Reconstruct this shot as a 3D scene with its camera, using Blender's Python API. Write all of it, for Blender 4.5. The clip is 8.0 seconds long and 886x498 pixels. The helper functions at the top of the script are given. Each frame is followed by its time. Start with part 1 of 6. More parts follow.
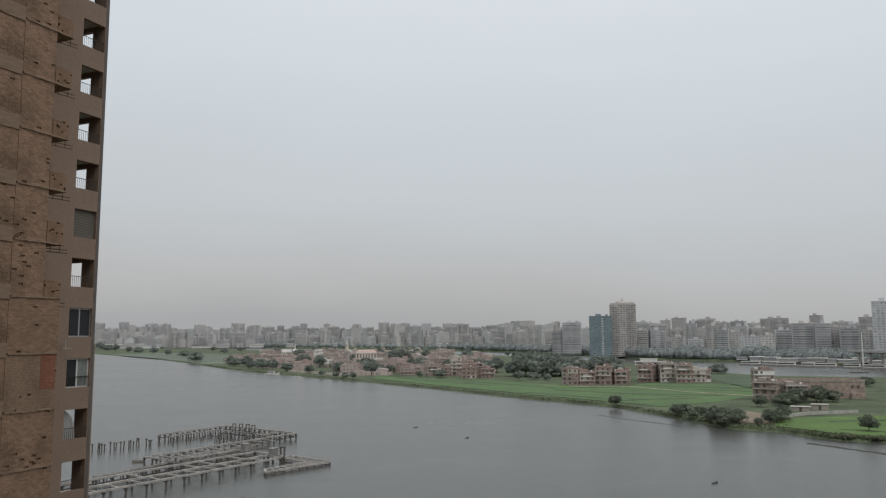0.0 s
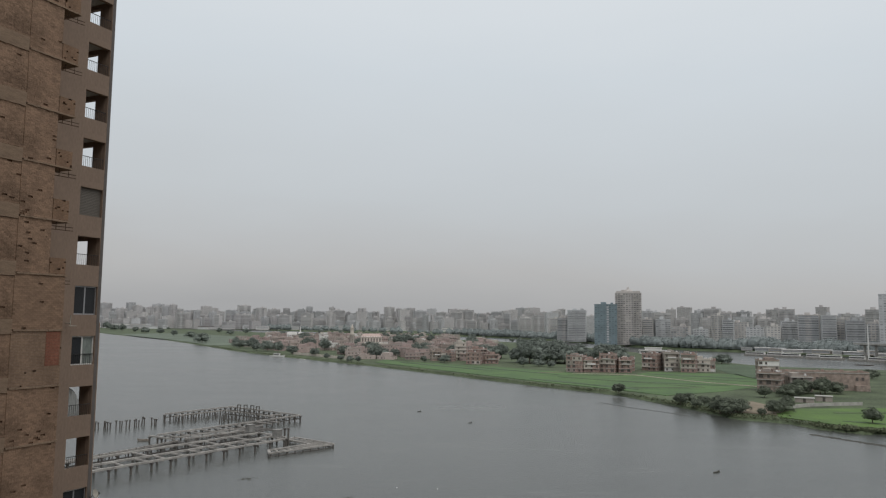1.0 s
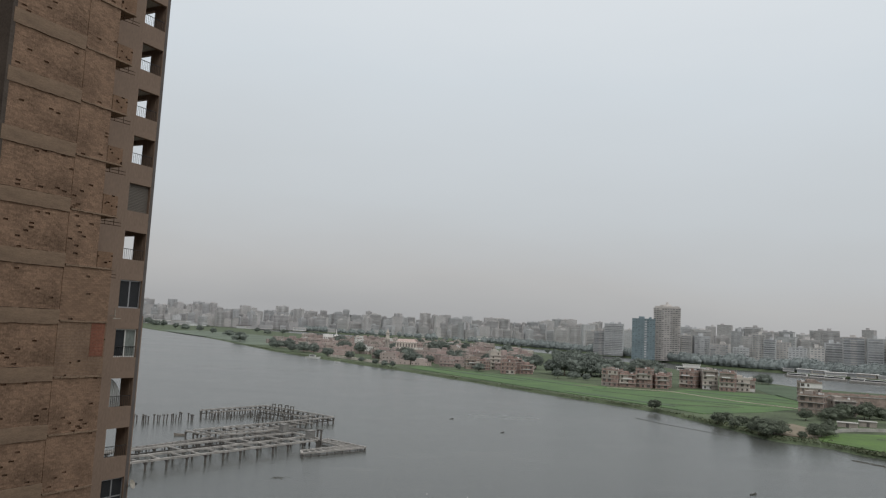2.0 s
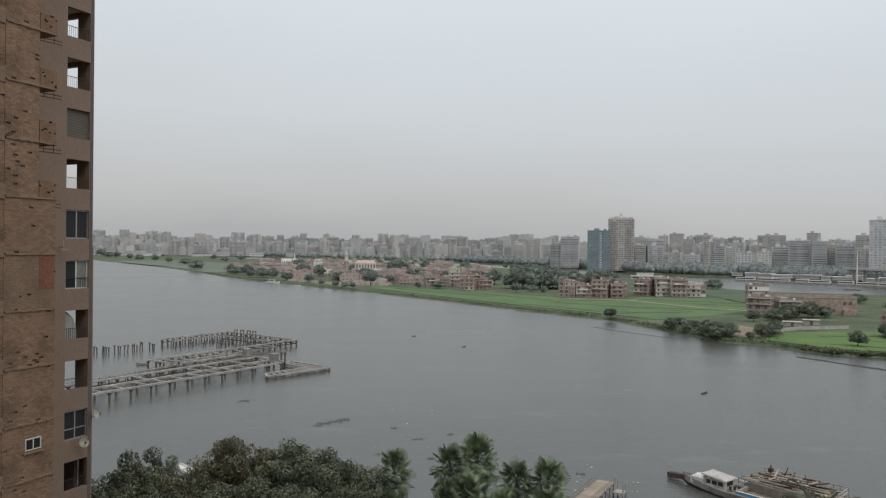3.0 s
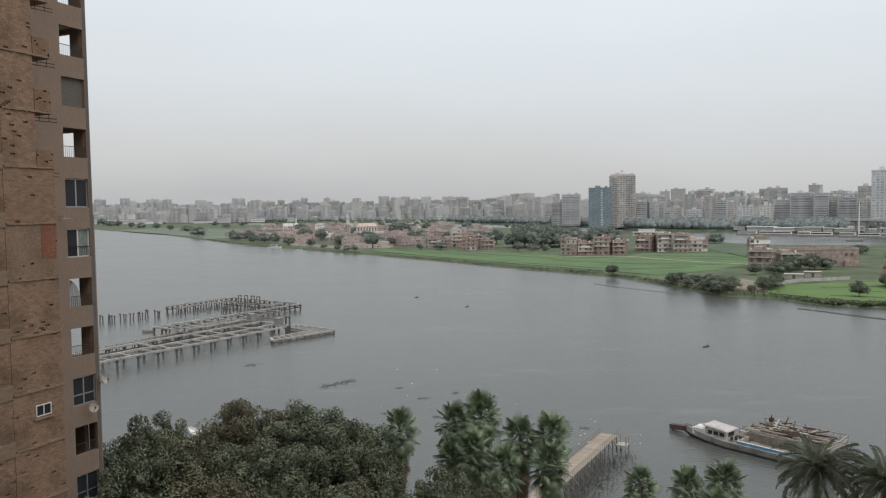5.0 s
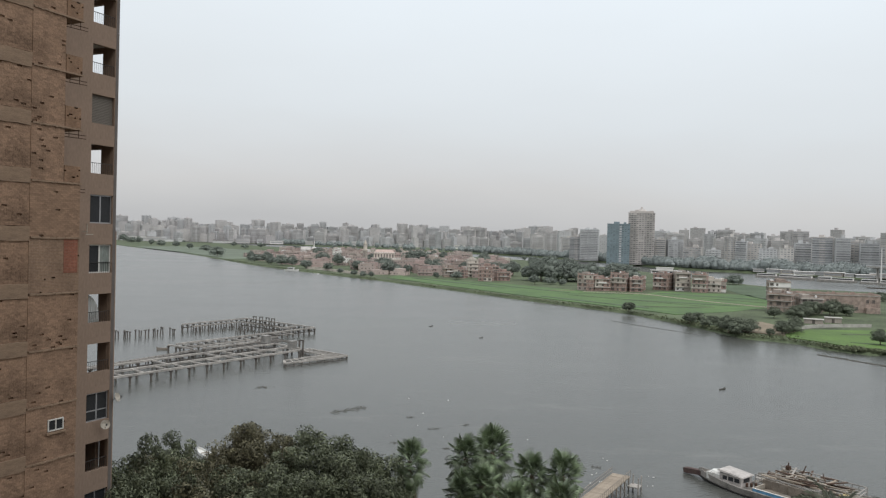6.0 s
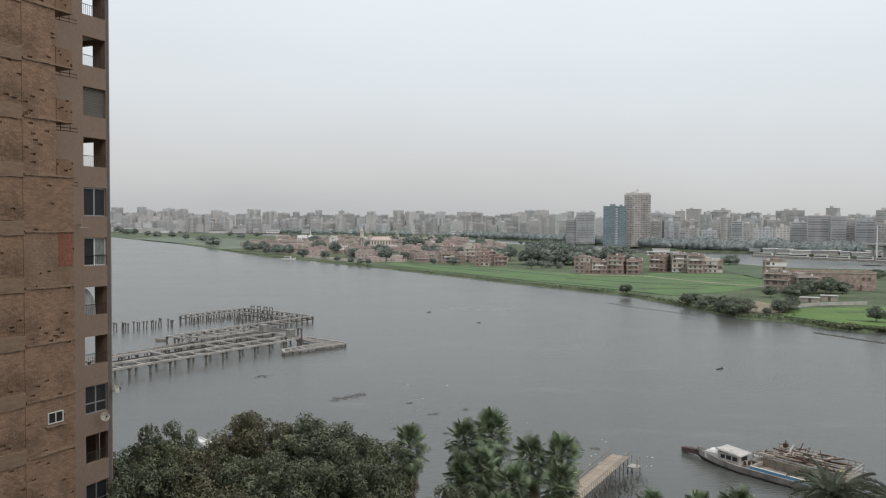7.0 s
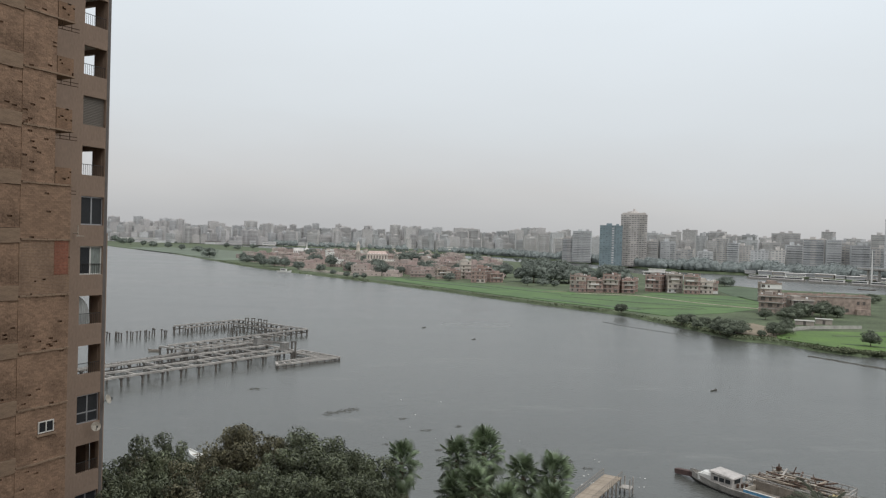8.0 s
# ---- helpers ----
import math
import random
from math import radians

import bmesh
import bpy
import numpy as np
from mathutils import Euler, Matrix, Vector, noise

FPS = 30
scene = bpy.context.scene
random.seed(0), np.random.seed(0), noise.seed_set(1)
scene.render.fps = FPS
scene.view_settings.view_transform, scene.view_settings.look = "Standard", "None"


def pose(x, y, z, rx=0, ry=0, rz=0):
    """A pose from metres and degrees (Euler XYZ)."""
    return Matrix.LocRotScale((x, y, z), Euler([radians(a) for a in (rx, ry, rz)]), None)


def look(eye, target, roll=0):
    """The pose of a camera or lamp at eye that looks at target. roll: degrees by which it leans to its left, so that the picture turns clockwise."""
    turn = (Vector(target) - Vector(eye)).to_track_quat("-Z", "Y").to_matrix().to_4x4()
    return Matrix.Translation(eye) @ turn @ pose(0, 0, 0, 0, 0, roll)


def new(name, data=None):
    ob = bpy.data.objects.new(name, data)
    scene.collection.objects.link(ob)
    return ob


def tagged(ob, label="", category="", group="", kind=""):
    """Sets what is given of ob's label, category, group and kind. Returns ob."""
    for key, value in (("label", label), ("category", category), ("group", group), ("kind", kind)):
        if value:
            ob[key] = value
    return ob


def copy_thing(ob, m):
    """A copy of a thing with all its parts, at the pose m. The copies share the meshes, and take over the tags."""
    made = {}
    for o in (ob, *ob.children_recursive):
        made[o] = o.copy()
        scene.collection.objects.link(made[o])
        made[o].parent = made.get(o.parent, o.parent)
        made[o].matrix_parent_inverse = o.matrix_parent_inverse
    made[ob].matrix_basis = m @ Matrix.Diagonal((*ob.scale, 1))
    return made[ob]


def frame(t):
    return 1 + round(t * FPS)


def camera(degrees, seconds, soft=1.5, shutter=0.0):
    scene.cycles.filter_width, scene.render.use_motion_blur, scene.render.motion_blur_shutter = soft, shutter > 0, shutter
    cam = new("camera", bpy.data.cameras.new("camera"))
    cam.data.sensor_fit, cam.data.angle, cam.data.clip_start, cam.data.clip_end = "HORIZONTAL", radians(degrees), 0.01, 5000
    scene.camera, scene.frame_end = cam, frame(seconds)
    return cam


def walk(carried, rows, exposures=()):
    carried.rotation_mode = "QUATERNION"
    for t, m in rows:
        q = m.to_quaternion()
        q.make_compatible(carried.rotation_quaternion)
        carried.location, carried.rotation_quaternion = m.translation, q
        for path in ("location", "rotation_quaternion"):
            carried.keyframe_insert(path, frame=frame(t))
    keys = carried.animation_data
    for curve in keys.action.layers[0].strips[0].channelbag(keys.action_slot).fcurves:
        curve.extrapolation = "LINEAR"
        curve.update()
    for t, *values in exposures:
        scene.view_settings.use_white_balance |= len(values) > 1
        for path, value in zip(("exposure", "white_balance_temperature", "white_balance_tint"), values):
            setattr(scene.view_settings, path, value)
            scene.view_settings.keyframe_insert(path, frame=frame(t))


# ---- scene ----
from collections import defaultdict

# ---- camera ----
cam = camera(60.6, 8.0, soft=1.25)
# seconds, x, y, z, pitch, roll, yaw
EXPOSURES = [(0.0, 0.09), (1.0, 0.08), (2.5, 0.15), (3.4, 0.30), (4.0, 0.32), (5.5, 0.52), (6.5, 0.50), (7.5, 0.49), (8.0, 0.43)]
PATH = [
    (0.0, -0.06, -0.23, 36.25, 6.62, 0.35, -0.93),
    (0.2, -0.04, -0.27, 36.28, 5.77, 0.01, -1.28),
    (0.3, -0.04, -0.29, 36.29, 5.67, 0.82, -0.57),
    (0.5, -0.02, -0.33, 36.31, 6.44, 0.22, 0.06),
    (0.7, -0.01, -0.24, 36.26, 6.73, 0.10, 0.18),
    (0.8, -0.01, -0.19, 36.23, 6.09, -0.32, -0.19),
    (1.0, 0.00, -0.10, 36.17, 5.53, -0.63, -0.55),
    (1.2, 0.01, -0.24, 36.23, 6.78, -1.20, -1.18),
    (2.3, -0.06, -0.02, 36.05, 4.87, -2.90, 3.18),
    (2.4, -0.07, 0.05, 36.04, 4.25, -1.85, 2.43),
    (2.5, -0.07, 0.12, 36.02, 3.84, -1.94, 1.04),
    (2.7, -0.07, 0.14, 36.01, 2.41, -0.86, 0.15),
    (2.8, -0.07, 0.15, 36.01, 1.94, -0.27, -0.39),
    (3.0, -0.07, 0.17, 35.99, 0.00, -0.52, -1.02),
    (3.2, -0.06, 0.21, 35.99, -1.46, -0.41, -1.17),
    (3.3, -0.06, 0.22, 35.98, -1.58, -0.39, -1.83),
    (3.5, -0.06, 0.26, 35.97, -1.73, -0.97, -1.88),
    (3.7, -0.06, 0.25, 35.96, -1.74, -1.19, -3.32),
    (3.8, -0.07, 0.24, 35.96, -2.29, -0.21, -3.27),
    (4.0, -0.07, 0.24, 35.94, -2.37, -0.61, -3.17),
    (4.1, -0.02, 0.11, 35.92, -2.51, -0.72, -3.10),
    (4.2, 0.04, -0.03, 35.90, -3.00, -0.34, -2.51),
    (5.3, 0.08, -0.07, 35.92, -2.81, 0.74, -0.72),
    (5.5, 0.00, -0.00, 36.00, -2.31, -0.46, 0.00),
    (5.7, -0.04, 0.06, 35.99, -1.60, -1.02, 0.44),
    (5.8, -0.05, 0.09, 35.99, -1.83, -0.57, 0.78),
    (6.0, -0.09, 0.15, 35.98, -0.73, -1.47, 0.40),
    (6.2, -0.07, 0.12, 35.97, -2.03, -1.28, 0.87),
    (6.3, -0.06, 0.10, 35.97, -1.99, -1.15, 0.86),
    (6.5, -0.04, 0.06, 35.95, -1.56, -1.16, 0.20),
    (6.7, -0.01, 0.05, 35.97, -1.31, -1.51, 0.25),
    (6.8, -0.00, 0.05, 35.98, -1.34, -1.12, -0.19),
    (7.0, 0.02, 0.03, 36.00, -1.80, -0.35, 0.13),
    (7.2, -0.00, 0.07, 35.99, -1.25, -1.04, 0.23),
    (7.3, -0.02, 0.09, 35.99, -1.26, -1.67, -0.13),
    (7.5, -0.04, 0.13, 35.98, -0.34, -1.17, 0.17),
    (7.7, -0.03, 0.09, 36.00, -0.31, -1.76, 0.03),
    (7.8, -0.02, 0.06, 36.00, -0.25, -0.80, 0.63),
    (8.0, -0.00, 0.02, 36.02, -0.61, -1.54, -0.13),
]
walk(cam, [(t, pose(x, y, z, 90 + p, r, w)) for t, x, y, z, p, r, w in PATH], exposures=EXPOSURES)

# ---- world and sun ----
SUN_ELEVATION, SUN_AZIMUTH = 55, 150
world = bpy.data.worlds.new("overcast_sky")
scene.world = world
world.use_nodes = True
wn, wl = world.node_tree.nodes, world.node_tree.links
wn.clear()
w_out, w_bg = wn.new("ShaderNodeOutputWorld"), wn.new("ShaderNodeBackground")
sky = wn.new("ShaderNodeTexSky")
sky.sky_type, sky.sun_disc = "NISHITA", False
sky.sun_elevation, sky.sun_rotation, sky.dust_density = radians(SUN_ELEVATION), radians(SUN_AZIMUTH), 6.0
w_hsv = wn.new("ShaderNodeHueSaturation")
w_hsv.inputs["Saturation"].default_value, w_hsv.inputs["Value"].default_value = 0.15, 0.05
wl.new(sky.outputs[0], w_hsv.inputs["Color"])
w_tc, w_sep, w_ramp = wn.new("ShaderNodeTexCoord"), wn.new("ShaderNodeSeparateXYZ"), wn.new("ShaderNodeValToRGB")
wl.new(w_tc.outputs["Generated"], w_sep.inputs[0])
w_noise = wn.new("ShaderNodeTexNoise")
w_noise.inputs["Scale"].default_value, w_noise.inputs["Detail"].default_value = 2.2, 5.0
w_map = wn.new("ShaderNodeMapping")
w_map.inputs["Scale"].default_value = (1.0, 1.0, 3.5)
wl.new(w_tc.outputs["Generated"], w_map.inputs[0])
wl.new(w_map.outputs[0], w_noise.inputs["Vector"])
w_soft = wn.new("ShaderNodeMath")
w_soft.operation = "MULTIPLY_ADD"
w_soft.inputs[1].default_value, w_soft.inputs[2].default_value = 0.10, -0.05
wl.new(w_noise.outputs[0], w_soft.inputs[0])
w_add = wn.new("ShaderNodeMath")
w_side = wn.new("ShaderNodeMath")
w_side.operation = "MULTIPLY_ADD"
w_side.inputs[1].default_value = 0.045
wl.new(w_sep.outputs["X"], w_side.inputs[0])
wl.new(w_sep.outputs["Z"], w_side.inputs[2])
wl.new(w_side.outputs[0], w_add.inputs[0])
wl.new(w_soft.outputs[0], w_add.inputs[1])
wl.new(w_add.outputs[0], w_ramp.inputs[0])
SKY_STOPS = [(0.0, (0.392, 0.396, 0.402)), (0.06, (0.478, 0.480, 0.481)), (0.16, (0.548, 0.582, 0.608)), (0.32, (0.630, 0.683, 0.728)), (0.6, (0.84, 0.87, 0.90)), (1.0, (1.05, 1.08, 1.1))]
while len(w_ramp.color_ramp.elements) < len(SKY_STOPS):
    w_ramp.color_ramp.elements.new(0.5)
for e, (p, c) in zip(w_ramp.color_ramp.elements, SKY_STOPS):
    e.position, e.color = p, (*c, 1)
w_mix = wn.new("ShaderNodeMix")
w_mix.data_type = "RGBA"
w_mix.inputs["Factor"].default_value = 0.9
wl.new(w_hsv.outputs[0], w_mix.inputs["A"])
wl.new(w_ramp.outputs[0], w_mix.inputs["B"])
wl.new(w_mix.outputs["Result"], w_bg.inputs["Color"])
w_bg.inputs["Strength"].default_value = 1.0
wl.new(w_bg.outputs[0], w_out.inputs[0])

sun_data = bpy.data.lights.new("sun", "SUN")
sun_data.energy, sun_data.angle, sun_data.color = 0.8, radians(40), (1.0, 0.97, 0.92)
sun = new("sun", sun_data)
a, e = radians(SUN_AZIMUTH), radians(SUN_ELEVATION)
sun_way = Vector((math.sin(a) * math.cos(e), math.cos(a) * math.cos(e), math.sin(e)))
sun.matrix_world = look(sun_way * 200, (0, 0, 0))

# ---- materials ----


def mat(name, color, rough=0.8, vary=0.25, scale=1.0, fine=12.0, bump=0.2, metal=0.0, spec=0.3, island=0.0, each=0.0, tint=None, stretch=(1, 1, 1), stain=0.0):
    """A surface with two scales of variation and fine relief, in metres."""
    m = bpy.data.materials.new(name)
    m.use_nodes = True
    n, l = m.node_tree.nodes, m.node_tree.links
    b = n["Principled BSDF"]
    b.inputs["Roughness"].default_value, b.inputs["Metallic"].default_value = rough, metal
    b.inputs["Specular IOR Level"].default_value = spec
    tc, mp = n.new("ShaderNodeTexCoord"), n.new("ShaderNodeMapping")
    mp.inputs["Scale"].default_value = stretch
    l.new(tc.outputs["Object"], mp.inputs[0])
    big, small = n.new("ShaderNodeTexNoise"), n.new("ShaderNodeTexNoise")
    for t, s in ((big, scale), (small, fine)):
        t.inputs["Scale"].default_value, t.inputs["Detail"].default_value = s, 6
        l.new(mp.outputs[0], t.inputs["Vector"])
    mix = n.new("ShaderNodeMix")
    mix.data_type = "RGBA"
    dark = tint or tuple(c * (1 - 1.6 * vary) for c in color)
    mix.inputs["A"].default_value, mix.inputs["B"].default_value = (*dark, 1), (*[min(1, c * (1 + vary)) for c in color], 1)
    avg = n.new("ShaderNodeMath")
    avg.operation = "MULTIPLY_ADD"
    avg.inputs[1].default_value = 0.45
    half = n.new("ShaderNodeMath")
    half.operation = "MULTIPLY"
    half.inputs[1].default_value = 0.55
    l.new(big.outputs[0], half.inputs[0])
    l.new(small.outputs[0], avg.inputs[0])
    l.new(half.outputs[0], avg.inputs[2])
    con = n.new("ShaderNodeMapRange")
    con.inputs["From Min"].default_value, con.inputs["From Max"].default_value = 0.32, 0.68
    l.new(avg.outputs[0], con.inputs["Value"])
    l.new(con.outputs[0], mix.inputs["Factor"])
    out = mix.outputs["Result"]
    if island or each:
        if island:
            g, k, key = n.new("ShaderNodeNewGeometry"), island, "Random Per Island"
        else:
            g, k, key = n.new("ShaderNodeObjectInfo"), each, "Random"
        r = n.new("ShaderNodeMapRange")
        r.inputs["To Min"].default_value, r.inputs["To Max"].default_value = 1 - k, 1 + k
        l.new(g.outputs[key], r.inputs["Value"])
        h = n.new("ShaderNodeHueSaturation")
        l.new(out, h.inputs["Color"])
        l.new(r.outputs[0], h.inputs["Value"])
        out = h.outputs[0]
    l.new(out, b.inputs["Base Color"])
    if bump:
        bp = n.new("ShaderNodeBump")
        bp.inputs["Strength"].default_value, bp.inputs["Distance"].default_value = bump, 0.03
        l.new(small.outputs[0], bp.inputs["Height"])
        l.new(bp.outputs[0], b.inputs["Normal"])
    return m


def brick_mat(name, one, two, mortar, width=0.25, height=0.075, gap=0.012, dirt=0.5):
    """Courses of brick on upright faces, with stains."""
    m = bpy.data.materials.new(name)
    m.use_nodes = True
    n, l = m.node_tree.nodes, m.node_tree.links
    b = n["Principled BSDF"]
    b.inputs["Roughness"].default_value, b.inputs["Specular IOR Level"].default_value = 0.9, 0.2
    tc, sp, ad, cb = n.new("ShaderNodeTexCoord"), n.new("ShaderNodeSeparateXYZ"), n.new("ShaderNodeMath"), n.new("ShaderNodeCombineXYZ")
    l.new(tc.outputs["Object"], sp.inputs[0])
    l.new(sp.outputs["X"], ad.inputs[0])
    l.new(sp.outputs["Y"], ad.inputs[1])
    l.new(ad.outputs[0], cb.inputs["X"])
    l.new(sp.outputs["Z"], cb.inputs["Y"])
    br = n.new("ShaderNodeTexBrick")
    br.inputs["Color1"].default_value, br.inputs["Color2"].default_value, br.inputs["Mortar"].default_value = (*one, 1), (*two, 1), (*mortar, 1)
    for k, v in (("Scale", 1.0), ("Mortar Size", gap), ("Mortar Smooth", 0.4), ("Brick Width", width), ("Row Height", height)):
        br.inputs[k].default_value = v
    l.new(cb.outputs[0], br.inputs["Vector"])
    big, fine = n.new("ShaderNodeTexNoise"), n.new("ShaderNodeTexNoise")
    for t, s, d in ((big, 0.55, 8), (fine, 7.0, 4)):
        t.inputs["Scale"].default_value, t.inputs["Detail"].default_value = s, d
        l.new(tc.outputs["Object"], t.inputs["Vector"])
    col = br.outputs["Color"]
    for t, lo, hi in ((big, 1 - dirt * 0.55, 1 + dirt * 0.35), (fine, 0.8, 1.15)):
        r = n.new("ShaderNodeMapRange")
        r.inputs["From Min"].default_value, r.inputs["From Max"].default_value = 0.3, 0.7
        r.inputs["To Min"].default_value, r.inputs["To Max"].default_value = lo, hi
        l.new(t.outputs[0], r.inputs["Value"])
        mul = n.new("ShaderNodeMix")
        mul.data_type, mul.blend_type = "RGBA", "MULTIPLY"
        mul.inputs["Factor"].default_value = 1
        l.new(col, mul.inputs["A"])
        l.new(r.outputs[0], mul.inputs["B"])
        col = mul.outputs["Result"]
    l.new(col, b.inputs["Base Color"])
    bp = n.new("ShaderNodeBump")
    bp.inputs["Strength"].default_value, bp.inputs["Distance"].default_value = 0.5, 0.02
    l.new(br.outputs["Fac"], bp.inputs["Height"])
    bp.invert = True
    l.new(bp.outputs[0], b.inputs["Normal"])
    return m


def water_mat():
    m = bpy.data.materials.new("river_water")
    m.use_nodes = True
    n, l = m.node_tree.nodes, m.node_tree.links
    b = n["Principled BSDF"]
    b.inputs["Roughness"].default_value, b.inputs["IOR"].default_value = 0.16, 1.33
    tc = n.new("ShaderNodeTexCoord")
    mp = n.new("ShaderNodeMapping")
    mp.inputs["Rotation"].default_value, mp.inputs["Scale"].default_value = (0, 0, radians(25)), (0.5, 1.0, 1)
    l.new(tc.outputs["Object"], mp.inputs[0])
    drift, rip, small = n.new("ShaderNodeTexNoise"), n.new("ShaderNodeTexNoise"), n.new("ShaderNodeTexNoise")
    for t, s, d in ((drift, 0.012, 6), (rip, 0.5, 5), (small, 2.5, 4)):
        t.inputs["Scale"].default_value, t.inputs["Detail"].default_value = s, d
        l.new(mp.outputs[0], t.inputs["Vector"])
    mix = n.new("ShaderNodeMix")
    mix.data_type = "RGBA"
    mix.inputs["A"].default_value, mix.inputs["B"].default_value = (0.047, 0.049, 0.044, 1), (0.088, 0.091, 0.084, 1)
    r = n.new("ShaderNodeMapRange")
    r.inputs["From Min"].default_value, r.inputs["From Max"].default_value = 0.3, 0.7
    l.new(drift.outputs[0], r.inputs["Value"])
    l.new(r.outputs[0], mix.inputs["Factor"])
    slick = n.new("ShaderNodeTexNoise")
    slick.inputs["Scale"].default_value, slick.inputs["Detail"].default_value, slick.inputs["Roughness"].default_value = 0.045, 9, 0.68
    smap = n.new("ShaderNodeMapping")
    smap.inputs["Rotation"].default_value, smap.inputs["Scale"].default_value = (0, 0, radians(-14)), (0.45, 1.3, 1)
    l.new(tc.outputs["Object"], smap.inputs[0])
    l.new(smap.outputs[0], slick.inputs["Vector"])
    sr = n.new("ShaderNodeMapRange")
    sr.inputs["From Min"].default_value, sr.inputs["From Max"].default_value = 0.56, 0.72
    sr.inputs["To Max"].default_value = 0.6
    l.new(slick.outputs[0], sr.inputs["Value"])
    scum = n.new("ShaderNodeMix")
    scum.data_type = "RGBA"
    scum.inputs["B"].default_value = (0.128, 0.126, 0.115, 1)
    l.new(sr.outputs[0], scum.inputs["Factor"])
    l.new(mix.outputs["Result"], scum.inputs["A"])
    l.new(scum.outputs["Result"], b.inputs["Base Color"])
    rr = n.new("ShaderNodeMapRange")
    rr.inputs["From Min"].default_value, rr.inputs["From Max"].default_value = 0.3, 0.7
    rr.inputs["To Min"].default_value, rr.inputs["To Max"].default_value = 0.17, 0.28
    l.new(drift.outputs[0], rr.inputs["Value"])
    l.new(rr.outputs[0], b.inputs["Roughness"])
    add = n.new("ShaderNodeMath")
    l.new(rip.outputs[0], add.inputs[0])
    l.new(small.outputs[0], add.inputs[1])
    bp = n.new("ShaderNodeBump")
    bp.inputs["Strength"].default_value, bp.inputs["Distance"].default_value = 0.32, 0.22
    l.new(add.outputs[0], bp.inputs["Height"])
    l.new(bp.outputs[0], b.inputs["Normal"])
    return m


def glass_mat(name, color, rough=0.08):
    m = mat(name, color, rough, vary=0.15, scale=0.8, bump=0.0, spec=0.12)
    return m


WATER = water_mat()
PLASTER = mat("brown_plaster", (0.235, 0.172, 0.132), 0.9, 0.14, 0.5, 9, 0.15, stretch=(1, 1, 0.4))
BRICK = brick_mat("tan_brick", (0.245, 0.150, 0.096), (0.200, 0.122, 0.080), (0.225, 0.158, 0.110))
RED_BRICK = brick_mat("red_brick_infill", (0.235, 0.092, 0.060), (0.195, 0.075, 0.050), (0.20, 0.115, 0.082))
PALE_BRICK = brick_mat("pale_mortared_brick", (0.238, 0.158, 0.107), (0.198, 0.130, 0.089), (0.238, 0.175, 0.130), gap=0.014)
BAND = mat("weathered_concrete_band", (0.235, 0.168, 0.118), 0.9, 0.2, 1.2, 10, 0.3, stretch=(1, 1, 3))
CONCRETE = mat("grey_concrete", (0.40, 0.385, 0.355), 0.85, 0.25, 0.4, 6, 0.3)
PILE = mat("stained_concrete_pile", (0.125, 0.112, 0.10), 0.85, 0.4, 0.8, 6, 0.4)
BEAM = mat("bleached_concrete_beam", (0.335, 0.312, 0.288), 0.85, 0.35, 0.6, 5, 0.3)
RUST = mat("rusted_iron", (0.10, 0.062, 0.045), 0.8, 0.4, 2, 14, 0.3, metal=0.4)
IRON = mat("dark_painted_iron", (0.05, 0.048, 0.047), 0.6, 0.3, 2, 14, 0.2, metal=0.5)
CABIN_PAINT = mat("stained_cabin_paint", (0.43, 0.40, 0.38), 0.6, 0.3, 1.2, 8, 0.2)
WHITE_METAL = mat("white_painted_metal", (0.60, 0.595, 0.57), 0.5, 0.08, 2, 9, 0.1)
ALU = mat("aluminium_window_frame", (0.34, 0.34, 0.35), 0.45, 0.1, 2, 9, 0.05, metal=0.6)
GLASS = glass_mat("dark_window_glass", (0.032, 0.034, 0.037))
CURTAIN = mat("grey_roller_shutter", (0.135, 0.122, 0.108), 0.8, 0.12, 3, 20, 0.2, spec=0.15, stretch=(0.3, 0.3, 8))
CLOTH = mat("pale_curtain_cloth", (0.52, 0.53, 0.52), 0.9, 0.15, 3, 12, 0.3, stretch=(4, 4, 0.3))
HOLD = mat("brown_cargo_dust", (0.20, 0.17, 0.14), 0.95, 0.3, 0.8, 7, 0.4)
CLOTH.node_tree.nodes["Principled BSDF"].inputs["Transmission Weight"].default_value = 0.45
TOWER_GLASS = mat("tower_window_glass", (0.25, 0.242, 0.24), 0.4, 0.2, 0.05, 0.5, 0, island=0.4)
BLUE_PANE = mat("deep_blue_pane", (0.155, 0.205, 0.225), 0.3, 0.2, 0.05, 0.5, 0, island=0.3)
DISH = mat("aged_dish_paint", (0.38, 0.35, 0.30), 0.6, 0.25, 3, 12, 0.1)
CLOTH_DIM = mat("dim_green_curtain", (0.20, 0.225, 0.21), 0.9, 0.3, 5, 14, 0.2, stretch=(4, 4, 0.5))
STRIP = mat("dark_grey_strip", (0.125, 0.112, 0.105), 0.85, 0.15, 1, 9, 0.1)
LEAF = mat("dark_broad_leaf", (0.112, 0.128, 0.078), 0.6, 0.55, 0.8, 4, 0, spec=0.3, island=0.4)
LEAF_OLIVE = mat("olive_broad_leaf", (0.138, 0.130, 0.080), 0.6, 0.5, 0.8, 4, 0, spec=0.3, island=0.4)
FAN = mat("fan_palm_leaf", (0.142, 0.188, 0.108), 0.38, 0.38, 1.2, 6, 0, spec=0.55, each=0.45)
DEAD_FAN = mat("dry_palm_leaf", (0.185, 0.148, 0.105), 0.9, 0.35, 1, 6, 0, each=0.4)
